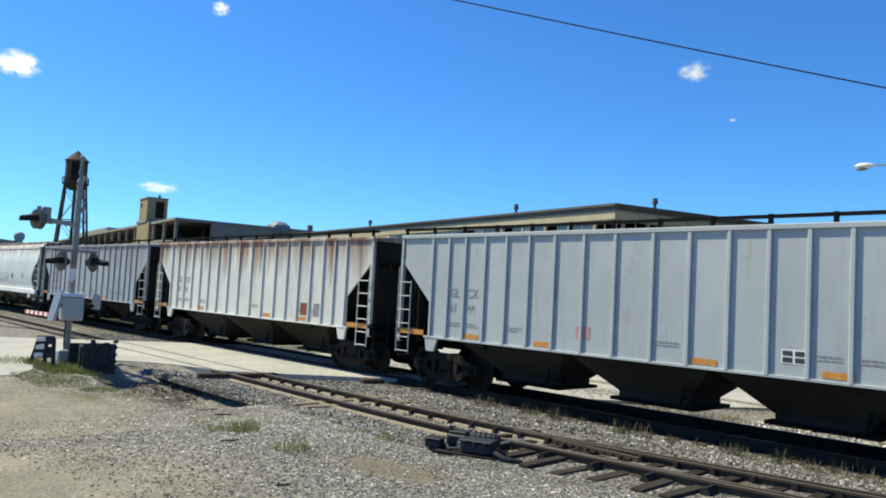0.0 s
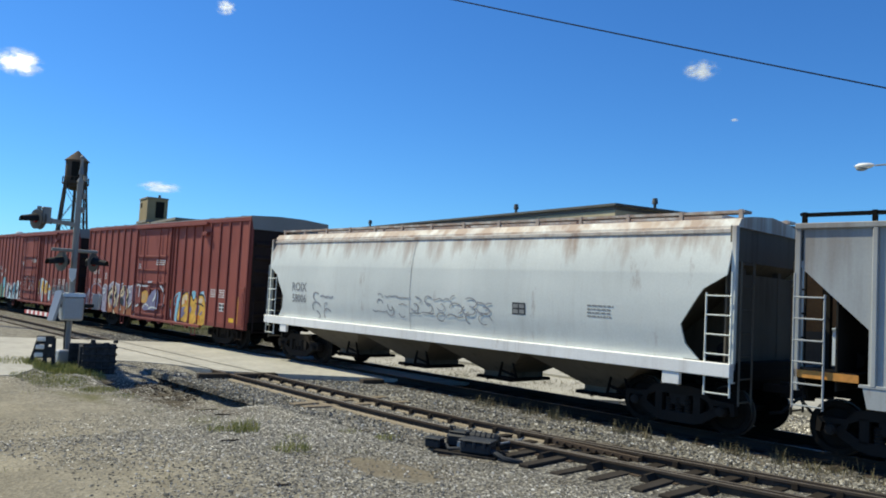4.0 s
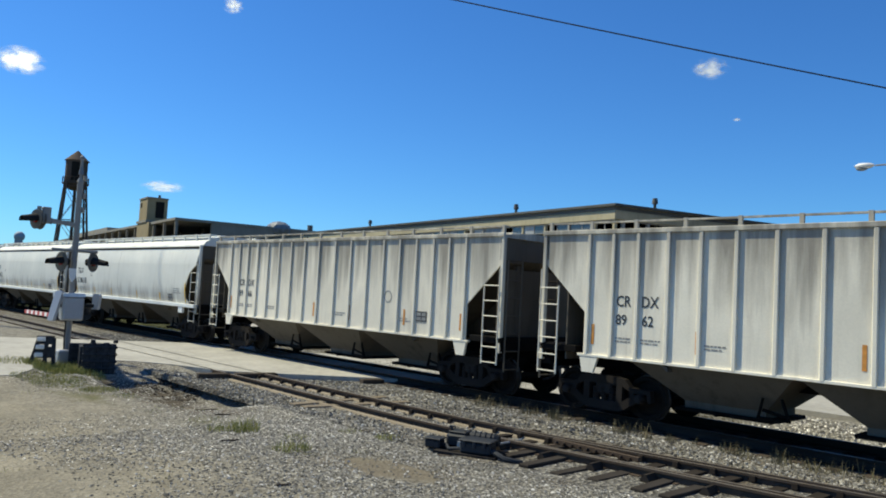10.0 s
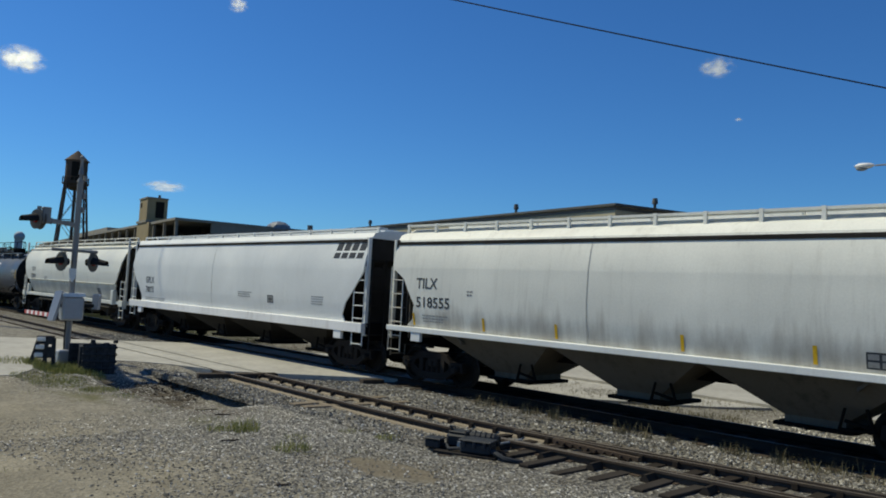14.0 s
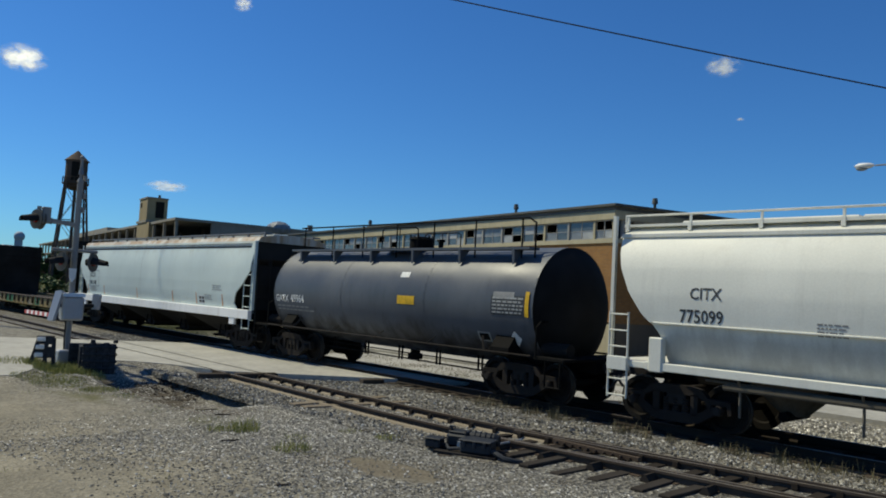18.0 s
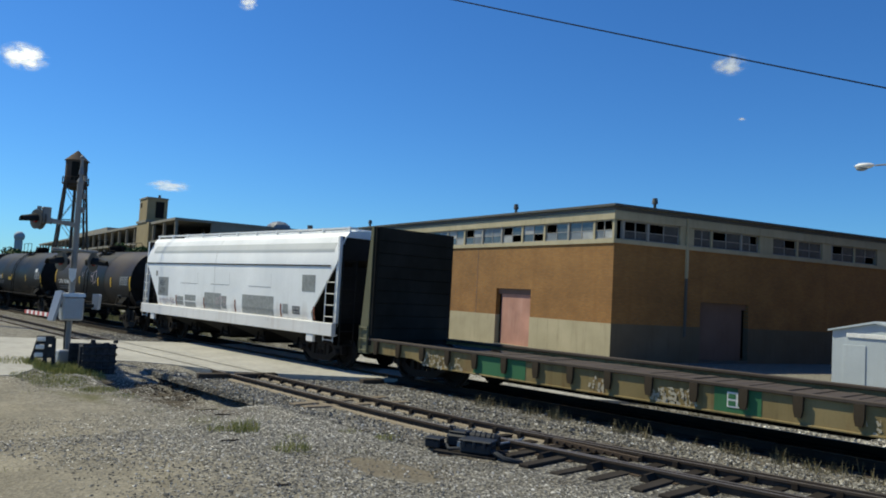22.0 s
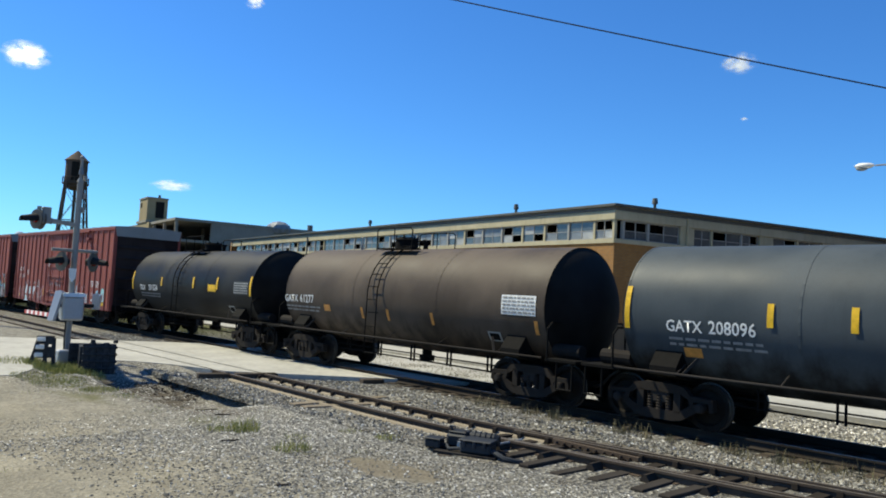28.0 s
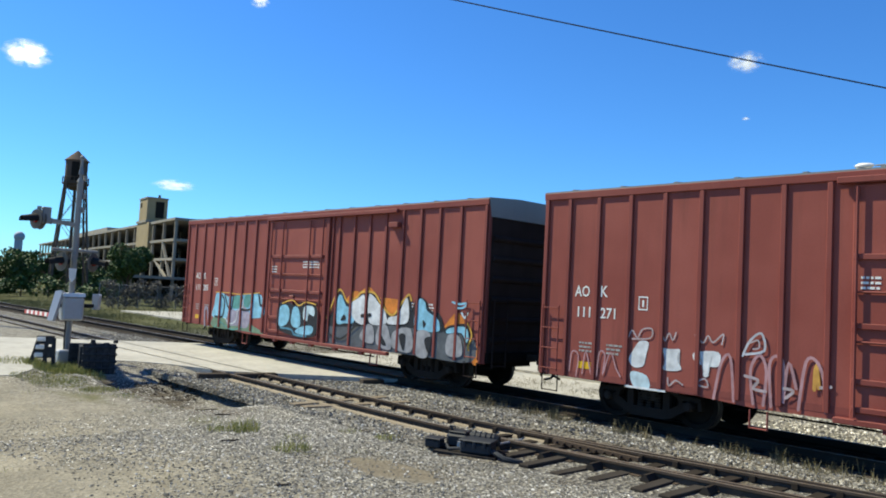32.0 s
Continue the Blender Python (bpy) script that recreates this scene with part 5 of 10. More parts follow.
def ribbed_hopper(u0, length, skin, label, number, seed, stripes=True, tan=False):
    L, half, zt, zb = length, 1.5, 3.64, 1.22
    car = car_at(u0, "hopper_car", label, "hopper car")
    rng = random.Random(seed)
    prof = [(zb, half - 0.03), (2.0, half - 0.03), (zt, half - 0.03)]
    cut = [(zb, 1.12), (2.05, 1.12), (3.02, 0.06), (zt, 0.02)]
    surf = lambda z: -half + 0.03
    for s in (-1, 1):
        side_sheet(car, L, prof, cut, skin, s)
        bm = box(bmesh.new(), 0.0, L, s * (half - 0.06), s * (half + 0.02), zt - 0.02, zt + 0.07, 0.01)
        part("top_chord", bm, skin, car)
        bm = box(bmesh.new(), 1.0, L - 1.0, s * (half - 0.08), s * (half + 0.01), zb - 0.05, zb, 0.005)
        part("side_sill", bm, skin, car)
    half_ribs = [1.20, 1.77, 2.33, 2.97, 3.62, 4.28, 4.98, 5.73, 6.48]
    ribs = half_ribs + [L - q for q in half_ribs[::-1]]
    rib = mesh_of("rib", box(bmesh.new(), -0.04, 0.04, -0.045, 0, zb - 0.03, zt - 0.02, 0.012), skin)
    for x in ribs:
        piece("rib", rib, car, pose(x, -half + 0.03, 0))
        piece("rib", rib, car, pose(x, half - 0.03, 0, 0, 0, 180))
    roof = prism(bmesh.new(), [(-half + 0.02, zt + 0.02), (-0.5, zt + 0.12), (0.5, zt + 0.12), (half - 0.02, zt + 0.02), (half - 0.02, zt - 0.04), (-half + 0.02, zt - 0.04)], 'x', 0.02, L - 0.02)
    part("roof", roof, skin, car)
    for i in range(5):
        x = 0.7 + i * (L - 1.4) / 5
        part("hatch_cover", box(bmesh.new(), x, x + (L - 1.4) / 5 - 0.12, -0.32, 0.32, zt + 0.11, zt + 0.20, 0.02), skin, car)
    walk_mat = skin if tan else M["black"]
    for y in (-1.36, 1.36):
        roof_walk(car, L, y, zt + 0.24, 0.22, 14, walk_mat, 0.1 if tan else 0.2, 0.03 if tan else 0.045)
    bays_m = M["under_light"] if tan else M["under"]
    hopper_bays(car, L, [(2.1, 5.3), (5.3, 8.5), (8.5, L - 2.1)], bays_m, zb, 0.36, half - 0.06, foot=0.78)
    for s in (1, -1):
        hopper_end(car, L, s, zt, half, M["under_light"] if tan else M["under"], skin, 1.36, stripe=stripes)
        x = 0.0 if s > 0 else L
        bm = prism(bmesh.new(), [(x + s * 1.05, zb - 0.02), (x + s * 1.5, zb - 0.02), (x + s * 1.38, 0.86), (x + s * 1.12, 0.86)], 'y', -half + 0.0, -half + 0.06)
        part("jack_pad", bm, skin, car)
    bm = box(bmesh.new(), 0.2, L - 0.2, -0.28, 0.28, 0.86, 1.2)
    part("centre_sill", bm, M["black"], car)
    running_gear(car, (1.34, L - 1.34), L, u0)
    c = M["letter_dark"] if tan else M["letter_gray"]
    letters(car, number[0][:2], 1.86, 2.2, 0.30, c, surf, 0.85)
    letters(car, number[0][2:], 2.42, 2.2, 0.30, c, surf, 0.85)
    letters(car, number[1][:2], 1.86, 1.85, 0.28, c, surf)
    letters(car, number[1][2:], 2.44, 1.85, 0.28, c, surf)
    for k in (1, 2, 4, 9, 13, 14):
        fine_print(car, ribs[k] + 0.1, 1.60, (ribs[k + 1] - ribs[k]) * 0.65, 2, M["letter_gray"], surf, rng, h=0.03, gap=0.06)
    return car, surf


def smooth_hopper(u0, length, skin, label, seed, sill=(1.27, 1.40), sill_mat=None, cut=None, prof=None, zt=3.60, bays=3, ridge=4.0, walk_posts=14, walk_mat=None, edge=None, under=None, line_z=None, roof_mat=None):
    L = length
    car = car_at(u0, "hopper_car", label, "hopper car")
    sill_mat = sill_mat or skin
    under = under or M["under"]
    prof = prof or [(sill[1] - 0.02, 1.44), (1.8, 1.52), (2.3, 1.55), (2.9, 1.53), (3.3, 1.46), (zt, 1.36)]
    cut = cut or [(sill[1] - 0.02, 0.62), (1.6, 0.9), (1.95, 0.98), (2.3, 0.75), (2.6, 0.55), (2.85, 0.12), (zt, 0.04)]
    tab = sorted(prof)
    surf = lambda z: -lerp_table(tab, z)
    for s in (-1, 1):
        side_sheet(car, L, prof, cut, skin, s)
        bm = box(bmesh.new(), 0.0, L, s * 1.40, s * 1.58, sill[0], sill[1], 0.012)
        part("side_sill", bm, sill_mat, car)
        if edge is not None:
            yt = lerp_table(tab, zt - 0.1)
            bm = box(bmesh.new(), 0.02, L - 0.02, s * (yt - 0.05), s * (yt + 0.035), zt - 0.13, zt - 0.05, 0.01)
            part("top_chord", bm, edge, car)
    yt = lerp_table(tab, zt)
    roof = prism(bmesh.new(), [(-yt, zt - 0.02), (-yt + 0.12, zt + 0.14), (-0.75, ridge - 0.06), (0, ridge), (0.75, ridge - 0.06), (yt - 0.12, zt + 0.14), (yt, zt - 0.02)], 'x', 0.03, L - 0.03)
    part("roof", roof, roof_mat or skin, car, smooth=True)
    for i in range(4):
        q = (L - 1.6) / 4
        part("hatch_cover", box(bmesh.new(), 0.8 + q * i, 0.8 + q * (i + 1) - 0.05, -0.3, 0.3, ridge - 0.04, ridge + 0.07, 0.02), skin, car)
    wm = walk_mat or skin
    roof_walk(car, L, -0.95, ridge + 0.03, ridge + 0.03 - zt - 0.12, walk_posts, wm, 0.28)
    roof_walk(car, L, 0.95, ridge + 0.03, ridge + 0.03 - zt - 0.12, walk_posts, wm, 0.28)
    w = (L - 3.6) / bays
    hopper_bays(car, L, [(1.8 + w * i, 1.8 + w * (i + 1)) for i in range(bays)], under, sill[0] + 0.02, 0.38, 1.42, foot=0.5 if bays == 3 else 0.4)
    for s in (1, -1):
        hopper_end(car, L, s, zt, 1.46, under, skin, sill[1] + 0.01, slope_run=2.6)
        x = 0.0 if s > 0 else L
        bm = box(bmesh.new(), x + s * 0.95, x + s * 1.3, -1.56, -1.47, sill[0] - 0.22, sill[0], 0.01)
        part("jack_pad", bm, sill_mat, car)
    bm = box(bmesh.new(), 0.2, L - 0.2, -0.28, 0.28, 0.86, 1.2)
    part("centre_sill", bm, M["black"], car)
    bm = bmesh.new()
    # a weld seam down the side
    rows = [z for z, _ in tab]
    prev = None
    for z in [rows[0] + (zt - rows[0]) * i / 40 for i in range(41)]:
        cur = (bm.verts.new((L * 0.45, surf(z) - 0.006, z)), bm.verts.new((L * 0.45 + 0.02, surf(z) - 0.006, z)))
        if prev:
            bm.faces.new((prev[0], prev[1], cur[1], cur[0]))
        prev = cur
    part("weld_seam", bm, M["seam_pale"], car)
    for dz in ((0.11, 0.055) if zt == 3.70 and line_z else ()):
        z = line_z + dz
        part("side_seam", box(bmesh.new(), 0.15, L - 0.35, surf(z) - 0.018, surf(z) + 0.02, z - 0.009, z + 0.009), M["seam_gray"], car)
    if line_z:
        bm = box(bmesh.new(), 0.15, L - 0.35, surf(line_z) - 0.02, surf(line_z) + 0.02, line_z - 0.02, line_z + 0.02)
        part("side_seam", bm, M["under"], car)
    running_gear(car, (1.25, L - 1.25), L, u0)
    return car, surf


def reflectors(car, xs, z0, z1, surf, material, w=0.07):
    for x in xs:
        bm = panel(bmesh.new(), x, x + w, z0, z1, surf, 0.006, 2)
        part("reflector", bm, material, car)


# ---------- tank cars ----------
def tank_car(u0, length, skin, label, seed, r=1.38, cz=2.10, ladder_x=None, bands=(), dark_band=None, number="", marks="GATX", white_panel=False, bars=(), text_x=0.88, dome=0.0, walk=False):
    L = length
    car = car_at(u0, "tank_car", label, "tank car")
    rng = random.Random(seed)
    # shell with dished heads
    bm = bmesh.new()
    n = 40
    prof = [(-0.58, 0.02), (-0.55, 0.35), (-0.45, 0.72), (-0.28, 1.05), (-0.12, 1.26), (0.0, r)]
    xs = [(x, q) for x, q in prof] + [(L * i / 8, r) for i in range(1, 8)] + [(L - x, q) for x, q in prof[::-1]]
    rings = [[bm.verts.new((x, q * math.cos(a / n * 2 * math.pi), cz + q * math.sin(a / n * 2 * math.pi))) for a in range(n)] for x, q in xs]
    for a, b in zip(rings, rings[1:]):
        for i in range(n):
            bm.faces.new((a[i], b[i], b[(i + 1) % n], a[(i + 1) % n])).material_index = 1 if a[0].co.x < -0.05 or b[0].co.x > L + 0.05 else 0
    for ring in (rings[0], rings[-1][::-1]):
        bm.faces.new(ring).material_index = 1
    bmesh.ops.recalc_face_normals(bm, faces=bm.faces)
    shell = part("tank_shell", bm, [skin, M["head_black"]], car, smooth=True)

    def on(x, a, off=0.006):
        """A place on the shell: a metres of arc above the middle of the near side."""
        t = a / r
        return Vector((x, -(r + off) * math.cos(t), cz + (r + off) * math.sin(t)))

    def arc(bm, x0, x1, a0, a1, off=0.006, k=6, idx=0):
        prev = None
        for i in range(k + 1):
            a = a0 + (a1 - a0) * i / k
            cur = (bm.verts.new(on(x0, a, off)), bm.verts.new(on(x1, a, off)))
            if prev:
                f = bm.faces.new((prev[0], prev[1], cur[1], cur[0]))
                f.material_index = idx
            prev = cur
        return bm
    def za(z):
        return r * math.asin(max(-1, min(1, (z - cz) / r)))
    # weld rings
    for x in (0.0, L / 3, 2 * L / 3, L) + tuple(bands):
        bm = bmesh.new()
        for i in range(n):
            a0, a1 = i / n * 2 * math.pi, (i + 1) / n * 2 * math.pi
            q = r + 0.006
            vs = [bm.verts.new((x + d, q * math.cos(a), cz + q * math.sin(a))) for d, a in ((-0.02, a0), (0.02, a0), (0.02, a1), (-0.02, a1))]
            bm.faces.new(vs)
        part("weld_seam", bm, skin, shell)
    if dark_band:
        bm = bmesh.new()
        for i in range(n):
            a0, a1 = i / n * 2 * math.pi, (i + 1) / n * 2 * math.pi
            q = r + 0.012
            vs = [bm.verts.new((x, q * math.cos(a), cz + q * math.sin(a))) for x, a in ((dark_band[0], a0), (dark_band[1], a0), (dark_band[1], a1), (dark_band[0], a1))]
            bm.faces.new(vs)
        bmesh.ops.remove_doubles(bm, verts=bm.verts, dist=0.001)
        part("painted_band", bm, M["tank_black"], car, "darker painted band", True)
    # stub sills, bolsters, saddles, platforms
    for s in (1, -1):
        x = -0.95 if s > 0 else L + 0.95
        bm = box(bmesh.new(), x, x + s * 3.0, -0.28, 0.28, 0.70, 0.98, 0.01)
        part("stub_sill", bm, M["black"], car)
        bm = prism(bmesh.new(), [(-1.42, 0.98), (-1.42, 1.14), (-1.18, 1.45), (-0.7, 1.0), (0.7, 1.0), (1.18, 1.45), (1.42, 1.14), (1.42, 0.98), (0.6, 0.82), (-0.6, 0.82)], 'x', x + s * 1.55, x + s * 2.1)
        part("saddle", bm, M["black"], car)
        bm = box(bmesh.new(), x, x + s * 0.8, -1.45, 1.45, 0.97, 1.03, 0.005)
        part("end_platform", bm, M["black"], car)
        bm = tube(bmesh.new(), [(x + s * 0.75, -1.45, 1.03), (x + s * 0.75, -1.45, 1.65), (x + s * 0.75, -1.3, 1.78), (x + s * 0.75, 1.3, 1.78), (x + s * 0.75, 1.45, 1.65), (x + s * 0.75, 1.45, 1.03)], 0.022)
        part("safety_rail", bm, M["black"], car)
        bm = tube(bmesh.new(), [(x + s * 0.1, -1.42, 1.0), (x + s * 0.1, -1.42, 0.42), (x + s * 0.5, -1.42, 0.42), (x + s * 0.5, -1.42, 1.0)], 0.02)
        part("stirrup", bm, M["black"], car)
        bm = rod(bmesh.new(), (x + s * 0.2, -0.95, 1.18), (x + s * 0.2 + s * 0.7, -0.95, 1.18), 0.15, 12)
        part("air_reservoir", bm, M["truck"], car)
        for k in (2.25, ):
            bm = beam(bmesh.new(), (x + s * k, -1.46, 1.02), (x + s * (k + 0.22), -1.30, 1.34), 0.05, 0.05)
            part("brace", bm, M["truck"], car)
    for y in (-1.50, 1.50):
        bm = rod(bmesh.new(), (-0.1, y, 1.03), (L + 0.1, y, 1.03), 0.024, 8)
        for i in range(5):
            x = 1.2 + (L - 2.4) * i / 4
            rod(bm, (x, y, 1.03), (x, y * 0.78, 1.2), 0.015, 6)
        part("hand_rail", bm, M["truck"], car)
    # brake pipe slung below the shell
    bm = tube(bmesh.new(), [(0.6, -0.55, 0.62), (1.6, -0.6, 0.52), (L - 1.6, -0.6, 0.46), (L - 0.6, -0.5, 0.62)], 0.022)
    rod(bm, (1.6, -0.6, 0.66), (L - 1.6, -0.6, 0.62), 0.016)
    for i in range(5):
        x = 2.3 + (L - 4.6) * i / 4
        for d in (0, 0.13):
            box(bm, x + d, x + d + 0.035, -0.62, -0.58, 0.44, 0.86)
    part("brake_pipe", bm, M["black"], car)
    bm = rod(bmesh.new(), (L * 0.5, 0, 0.98), (L * 0.5, 0, 0.55), 0.14, 12)
    box(bm, L * 0.5 - 0.1, L * 0.5 + 0.1, -0.2, 0.2, 0.42, 0.58, 0.01)
    part("bottom_outlet", bm, M["black"], car)
    # dome, platform and railing
    zt = cz + r
    dx = ladder_x if ladder_x is not None else L * 0.5
    dm = part("dome", rod(bmesh.new(), (dx + dome, 0, zt - 0.15), (dx + dome, 0, zt + 0.26), 0.33, 20), M["black"], car, smooth=True)
    part("dome_lid", rod(bmesh.new(), (dx + dome, 0, zt + 0.26), (dx + dome, 0, zt + 0.33), 0.36, 20, 0.30), M["black"], dm)
    for k in range(6):
        q = k / 6 * 2 * math.pi
        part("bolt", rod(bmesh.new(), (dx + dome + 0.31 * math.cos(q), 0.31 * math.sin(q), zt + 0.30), (dx + dome + 0.31 * math.cos(q), 0.31 * math.sin(q), zt + 0.38), 0.025, 6), M["black"], dm)
    part("valve", rod(rod(bmesh.new(), (dx + dome + 0.7, 0.1, zt - 0.1), (dx + dome + 0.7, 0.1, zt + 0.2), 0.07, 10), (dx + dome + 0.7, 0.1, zt + 0.2), (dx + dome + 0.7, 0.1, zt + 0.26), 0.11, 10), M["black"], car)
    for y in (-0.80, 0.48):
        part("top_platform", box(bmesh.new(), dx - 0.75, dx + 0.75, y, y + 0.32, zt - 0.06, zt - 0.02), M["black"], car)
    for y in (-0.80, 0.80):
        bm = tube(bmesh.new(), [(dx - 0.75, y, zt - 0.1), (dx - 0.75, y, zt + 0.46), (dx - 0.66, y, zt + 0.52), (dx + 0.66, y, zt + 0.52), (dx + 0.75, y, zt + 0.46), (dx + 0.75, y, zt - 0.1)], 0.016, 6)
        rod(bm, (dx, y, zt - 0.1), (dx, y, zt + 0.52), 0.014, 6)
        part("top_rail", bm, M["black"], car)
    if ladder_x is not None:
        bm = bmesh.new()
        for d in (-0.21, 0.21):
            pts = [on(dx + d, a, 0.09) for a in [1.95 - 0.3 * k for k in range(8)]] + [Vector((dx + d, -1.47, 1.3)), Vector((dx + d, -1.47, 0.55))]
            tube(bm, pts, 0.018, 6)
        lad = part("ladder", bm, M["black"], car)
        rung = mesh_of("rung", rod(bmesh.new(), (-0.21, 0, 0), (0.21, 0, 0), 0.013, 6), M["black"])
        for q in [on(dx, 1.9 - 0.33 * k, 0.09) for k in range(8)] + [Vector((dx, -1.47, z)) for z in (1.3, 0.95, 0.6)]:
            piece("rung", rung, lad, Matrix.Translation(q))
    if walk:
        bm = tube(bmesh.new(), [(0.6, -0.9, zt + 0.62), (L - 0.6, -0.9, zt + 0.62), (L - 0.4, -0.9, zt + 0.5), (L - 0.4, -0.9, zt - 0.3)], 0.022, 6)
        for i in range(7):
            x = 0.8 + (L - 1.6) * i / 6
            rod(bm, (x, -0.9, zt - 0.3), (x, -0.9, zt + 0.62), 0.02, 6)
        part("top_rail", bm, M["black"], car)
        bm = box(bmesh.new(), 0.4, L - 0.4, -1.1, -0.75, zt - 0.12, zt - 0.06)
        for i in range(6):
            x = 0.9 + (L - 1.8) * i / 5
            prism(bm, [(-1.12, zt - 0.12), (-0.8, zt - 0.12), (-1.1, zt - 0.46)], 'x', x, x + 0.07)
        part("running_board", bm, skin, car)
    # yellow bars, lettering, placards
    for x, a0, a1 in bars:
        part("reflector", arc(bmesh.new(), x, x + 0.11, za(a0), za(a1), 0.018), M["yellow"], car)
    if number:
        if marks:
            me = text_mesh(marks, 0.30, M["letter_white"], lambda x, h: on(text_x + x, -0.30 + h), 0.88)
            piece("lettering", me, car)
        me = text_mesh(number, 0.33, M["letter_white"], lambda x, h: on(text_x + 0.84 + x, -0.30 + h), 0.88)
        piece("lettering", me, car)
        bm = bmesh.new()
        for i in range(2):
            x = text_x + 0.05
            while x < text_x + 1.8:
                w = rng.uniform(0.1, 0.3)
                arc(bm, x, x + w, -0.46 - i * 0.11, -0.41 - i * 0.11, 0.006, 1)
                x += w + 0.05
        part("small_print", bm, M["letter_gray"], car)
    bm = arc(bmesh.new(), L - 1.22, L - 0.22, -0.22, 0.22)
    sign = part("test_panel", bm, M["letter_white"] if white_panel else M["letter_dark"], car)
    bm = bmesh.new()
    for i in range(5):
        x = L - 1.18
        while x < L - 0.3:
            w = rng.uniform(0.06, 0.16)
            arc(bm, x, min(x + w, L - 0.25), 0.14 - i * 0.08, 0.18 - i * 0.08, 0.011, 1)
            x += w + 0.03
    part("small_print", bm, M["letter_gray"] if white_panel else M["print_dim"], sign)
    bm = arc(bmesh.new(), L - 1.75, L - 1.35, -0.92, -0.66, 0.006, 2)
    part("placard_holder", bm, M["patch_gray"], car)
    bm = arc(bmesh.new(), L - 1.70, L - 1.40, -0.88, -0.70, 0.011, 2)
    part("placard", bm, M["black"], car)
    running_gear(car, (0.6, L - 0.6), L, u0, 0.6)
    return car, lambda bm, x0, x1, z0, z1, off=0.006: arc(bm, x0, x1, za(z0), za(z1), off), lambda x, z, off=0.006: on(x, za(z), off)
# ---------- factory ----------
def brick_material(name, c1, c2, mortar):
    m, nt, p = mat(name)
    tc = nt.nodes.new("ShaderNodeTexCoord")
    sp_ = nt.nodes.new("ShaderNodeSeparateXYZ")
    cb = nt.nodes.new("ShaderNodeCombineXYZ")
    nt.links.new(tc.outputs["Object"], sp_.inputs[0])
    nt.links.new(sp_.outputs["X"], cb.inputs["X"])
    nt.links.new(sp_.outputs["Z"], cb.inputs["Y"])
    b = nt.nodes.new("ShaderNodeTexBrick")
    b.inputs["Color1"].default_value, b.inputs["Color2"].default_value, b.inputs["Mortar"].default_value = (*c1, 1), (*c2, 1), (*mortar, 1)
    b.inputs["Scale"].default_value = 1.0
    b.inputs["Mortar Size"].default_value = 0.010
    b.inputs["Brick Width"].default_value, b.inputs["Row Height"].default_value = 0.215, 0.075
    nt.links.new(cb.outputs[0], b.inputs["Vector"])
    v = coords(nt)
    st = ramp(nt, noise_node(nt, v, 0.6, 5), [(0.3, gray(0.72)), (0.7, gray(1.08))])
    col = mix(nt, 1.0, b.outputs["Color"], st, 'MULTIPLY')
    run = ramp(nt, noise_node(nt, coords(nt, (1.6, 1.6, 0.12)), 1.0, 5), [(0.55, gray(0)), (0.8, gray(0.45))])
    col = mix(nt, run, col, tuple(c * 0.5 for c in c1))
    nt.links.new(col, p.inputs["Base Color"])
    p.inputs["Roughness"].default_value = 0.9
    bump(nt, p, b.outputs["Fac"], 0.35, -0.01)
    return m


M["brick"] = brick_material("tan_brick", (0.370, 0.170, 0.040), (0.300, 0.132, 0.030), (0.22, 0.145, 0.07))
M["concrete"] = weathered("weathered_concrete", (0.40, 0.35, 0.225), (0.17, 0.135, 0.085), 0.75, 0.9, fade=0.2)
M["concrete_dark"] = weathered("dark_brown_concrete", (0.135, 0.108, 0.07), (0.07, 0.055, 0.036), 0.7, 0.9)
M["concrete_gray"] = weathered("gray_concrete", (0.25, 0.228, 0.185), (0.10, 0.09, 0.072), 0.7, 0.9)
M["roof_edge"] = weathered("roof_flashing", (0.09, 0.092, 0.085), (0.2, 0.185, 0.16), 0.5, 0.6)
M["pink"] = weathered("pink_boards", (0.36, 0.19, 0.14), (0.62, 0.44, 0.36), 0.9, 0.85, fade=0.5)
M["brown_door"] = weathered("brown_door", (0.17, 0.11, 0.085), (0.08, 0.05, 0.04), 0.6, 0.8)
M["frame"] = weathered("steel_window_frame", (0.30, 0.29, 0.26), (0.2, 0.13, 0.08), 0.5, 0.7)
# near-black for sheets behind or over openings: unlit rooms painted as colour
M["inside"] = plain("interior_shade", (0.022, 0.02, 0.017), 0.95, spec=0.05)


def glass_material(name, c, rough):
    m, nt, p = mat(name)
    v = coords(nt)
    nt.links.new(ramp(nt, noise_node(nt, v, 1.7, 4), [(0.3, tuple(q * 0.6 for q in c)), (0.7, c)]), p.inputs["Base Color"])
    p.inputs["Roughness"].default_value = rough
    p.inputs["Specular IOR Level"].default_value = 0.7
    return m


GLASS = [glass_material("grimy_glass", (0.10, 0.115, 0.12), 0.18), glass_material("dusty_glass", (0.22, 0.24, 0.25), 0.4), glass_material("bleached_glass", (0.42, 0.43, 0.41), 0.5)]
C0 = Vector((-19.99, 28.2))
NEAR_DIR, SIDE_DIR = Vector((-0.989, 0.15)).normalized(), Vector((0.258, 0.966)).normalized()


def wall_frame(d):
    return Matrix.Translation((C0.x, C0.y, 0)) @ Matrix.Rotation(math.atan2(d.y, d.x), 4, 'Z')


factory = thing("factory_building", "low tan brick factory with a band of broken steel windows", "building")
GB, GT = -0.45, 6.64


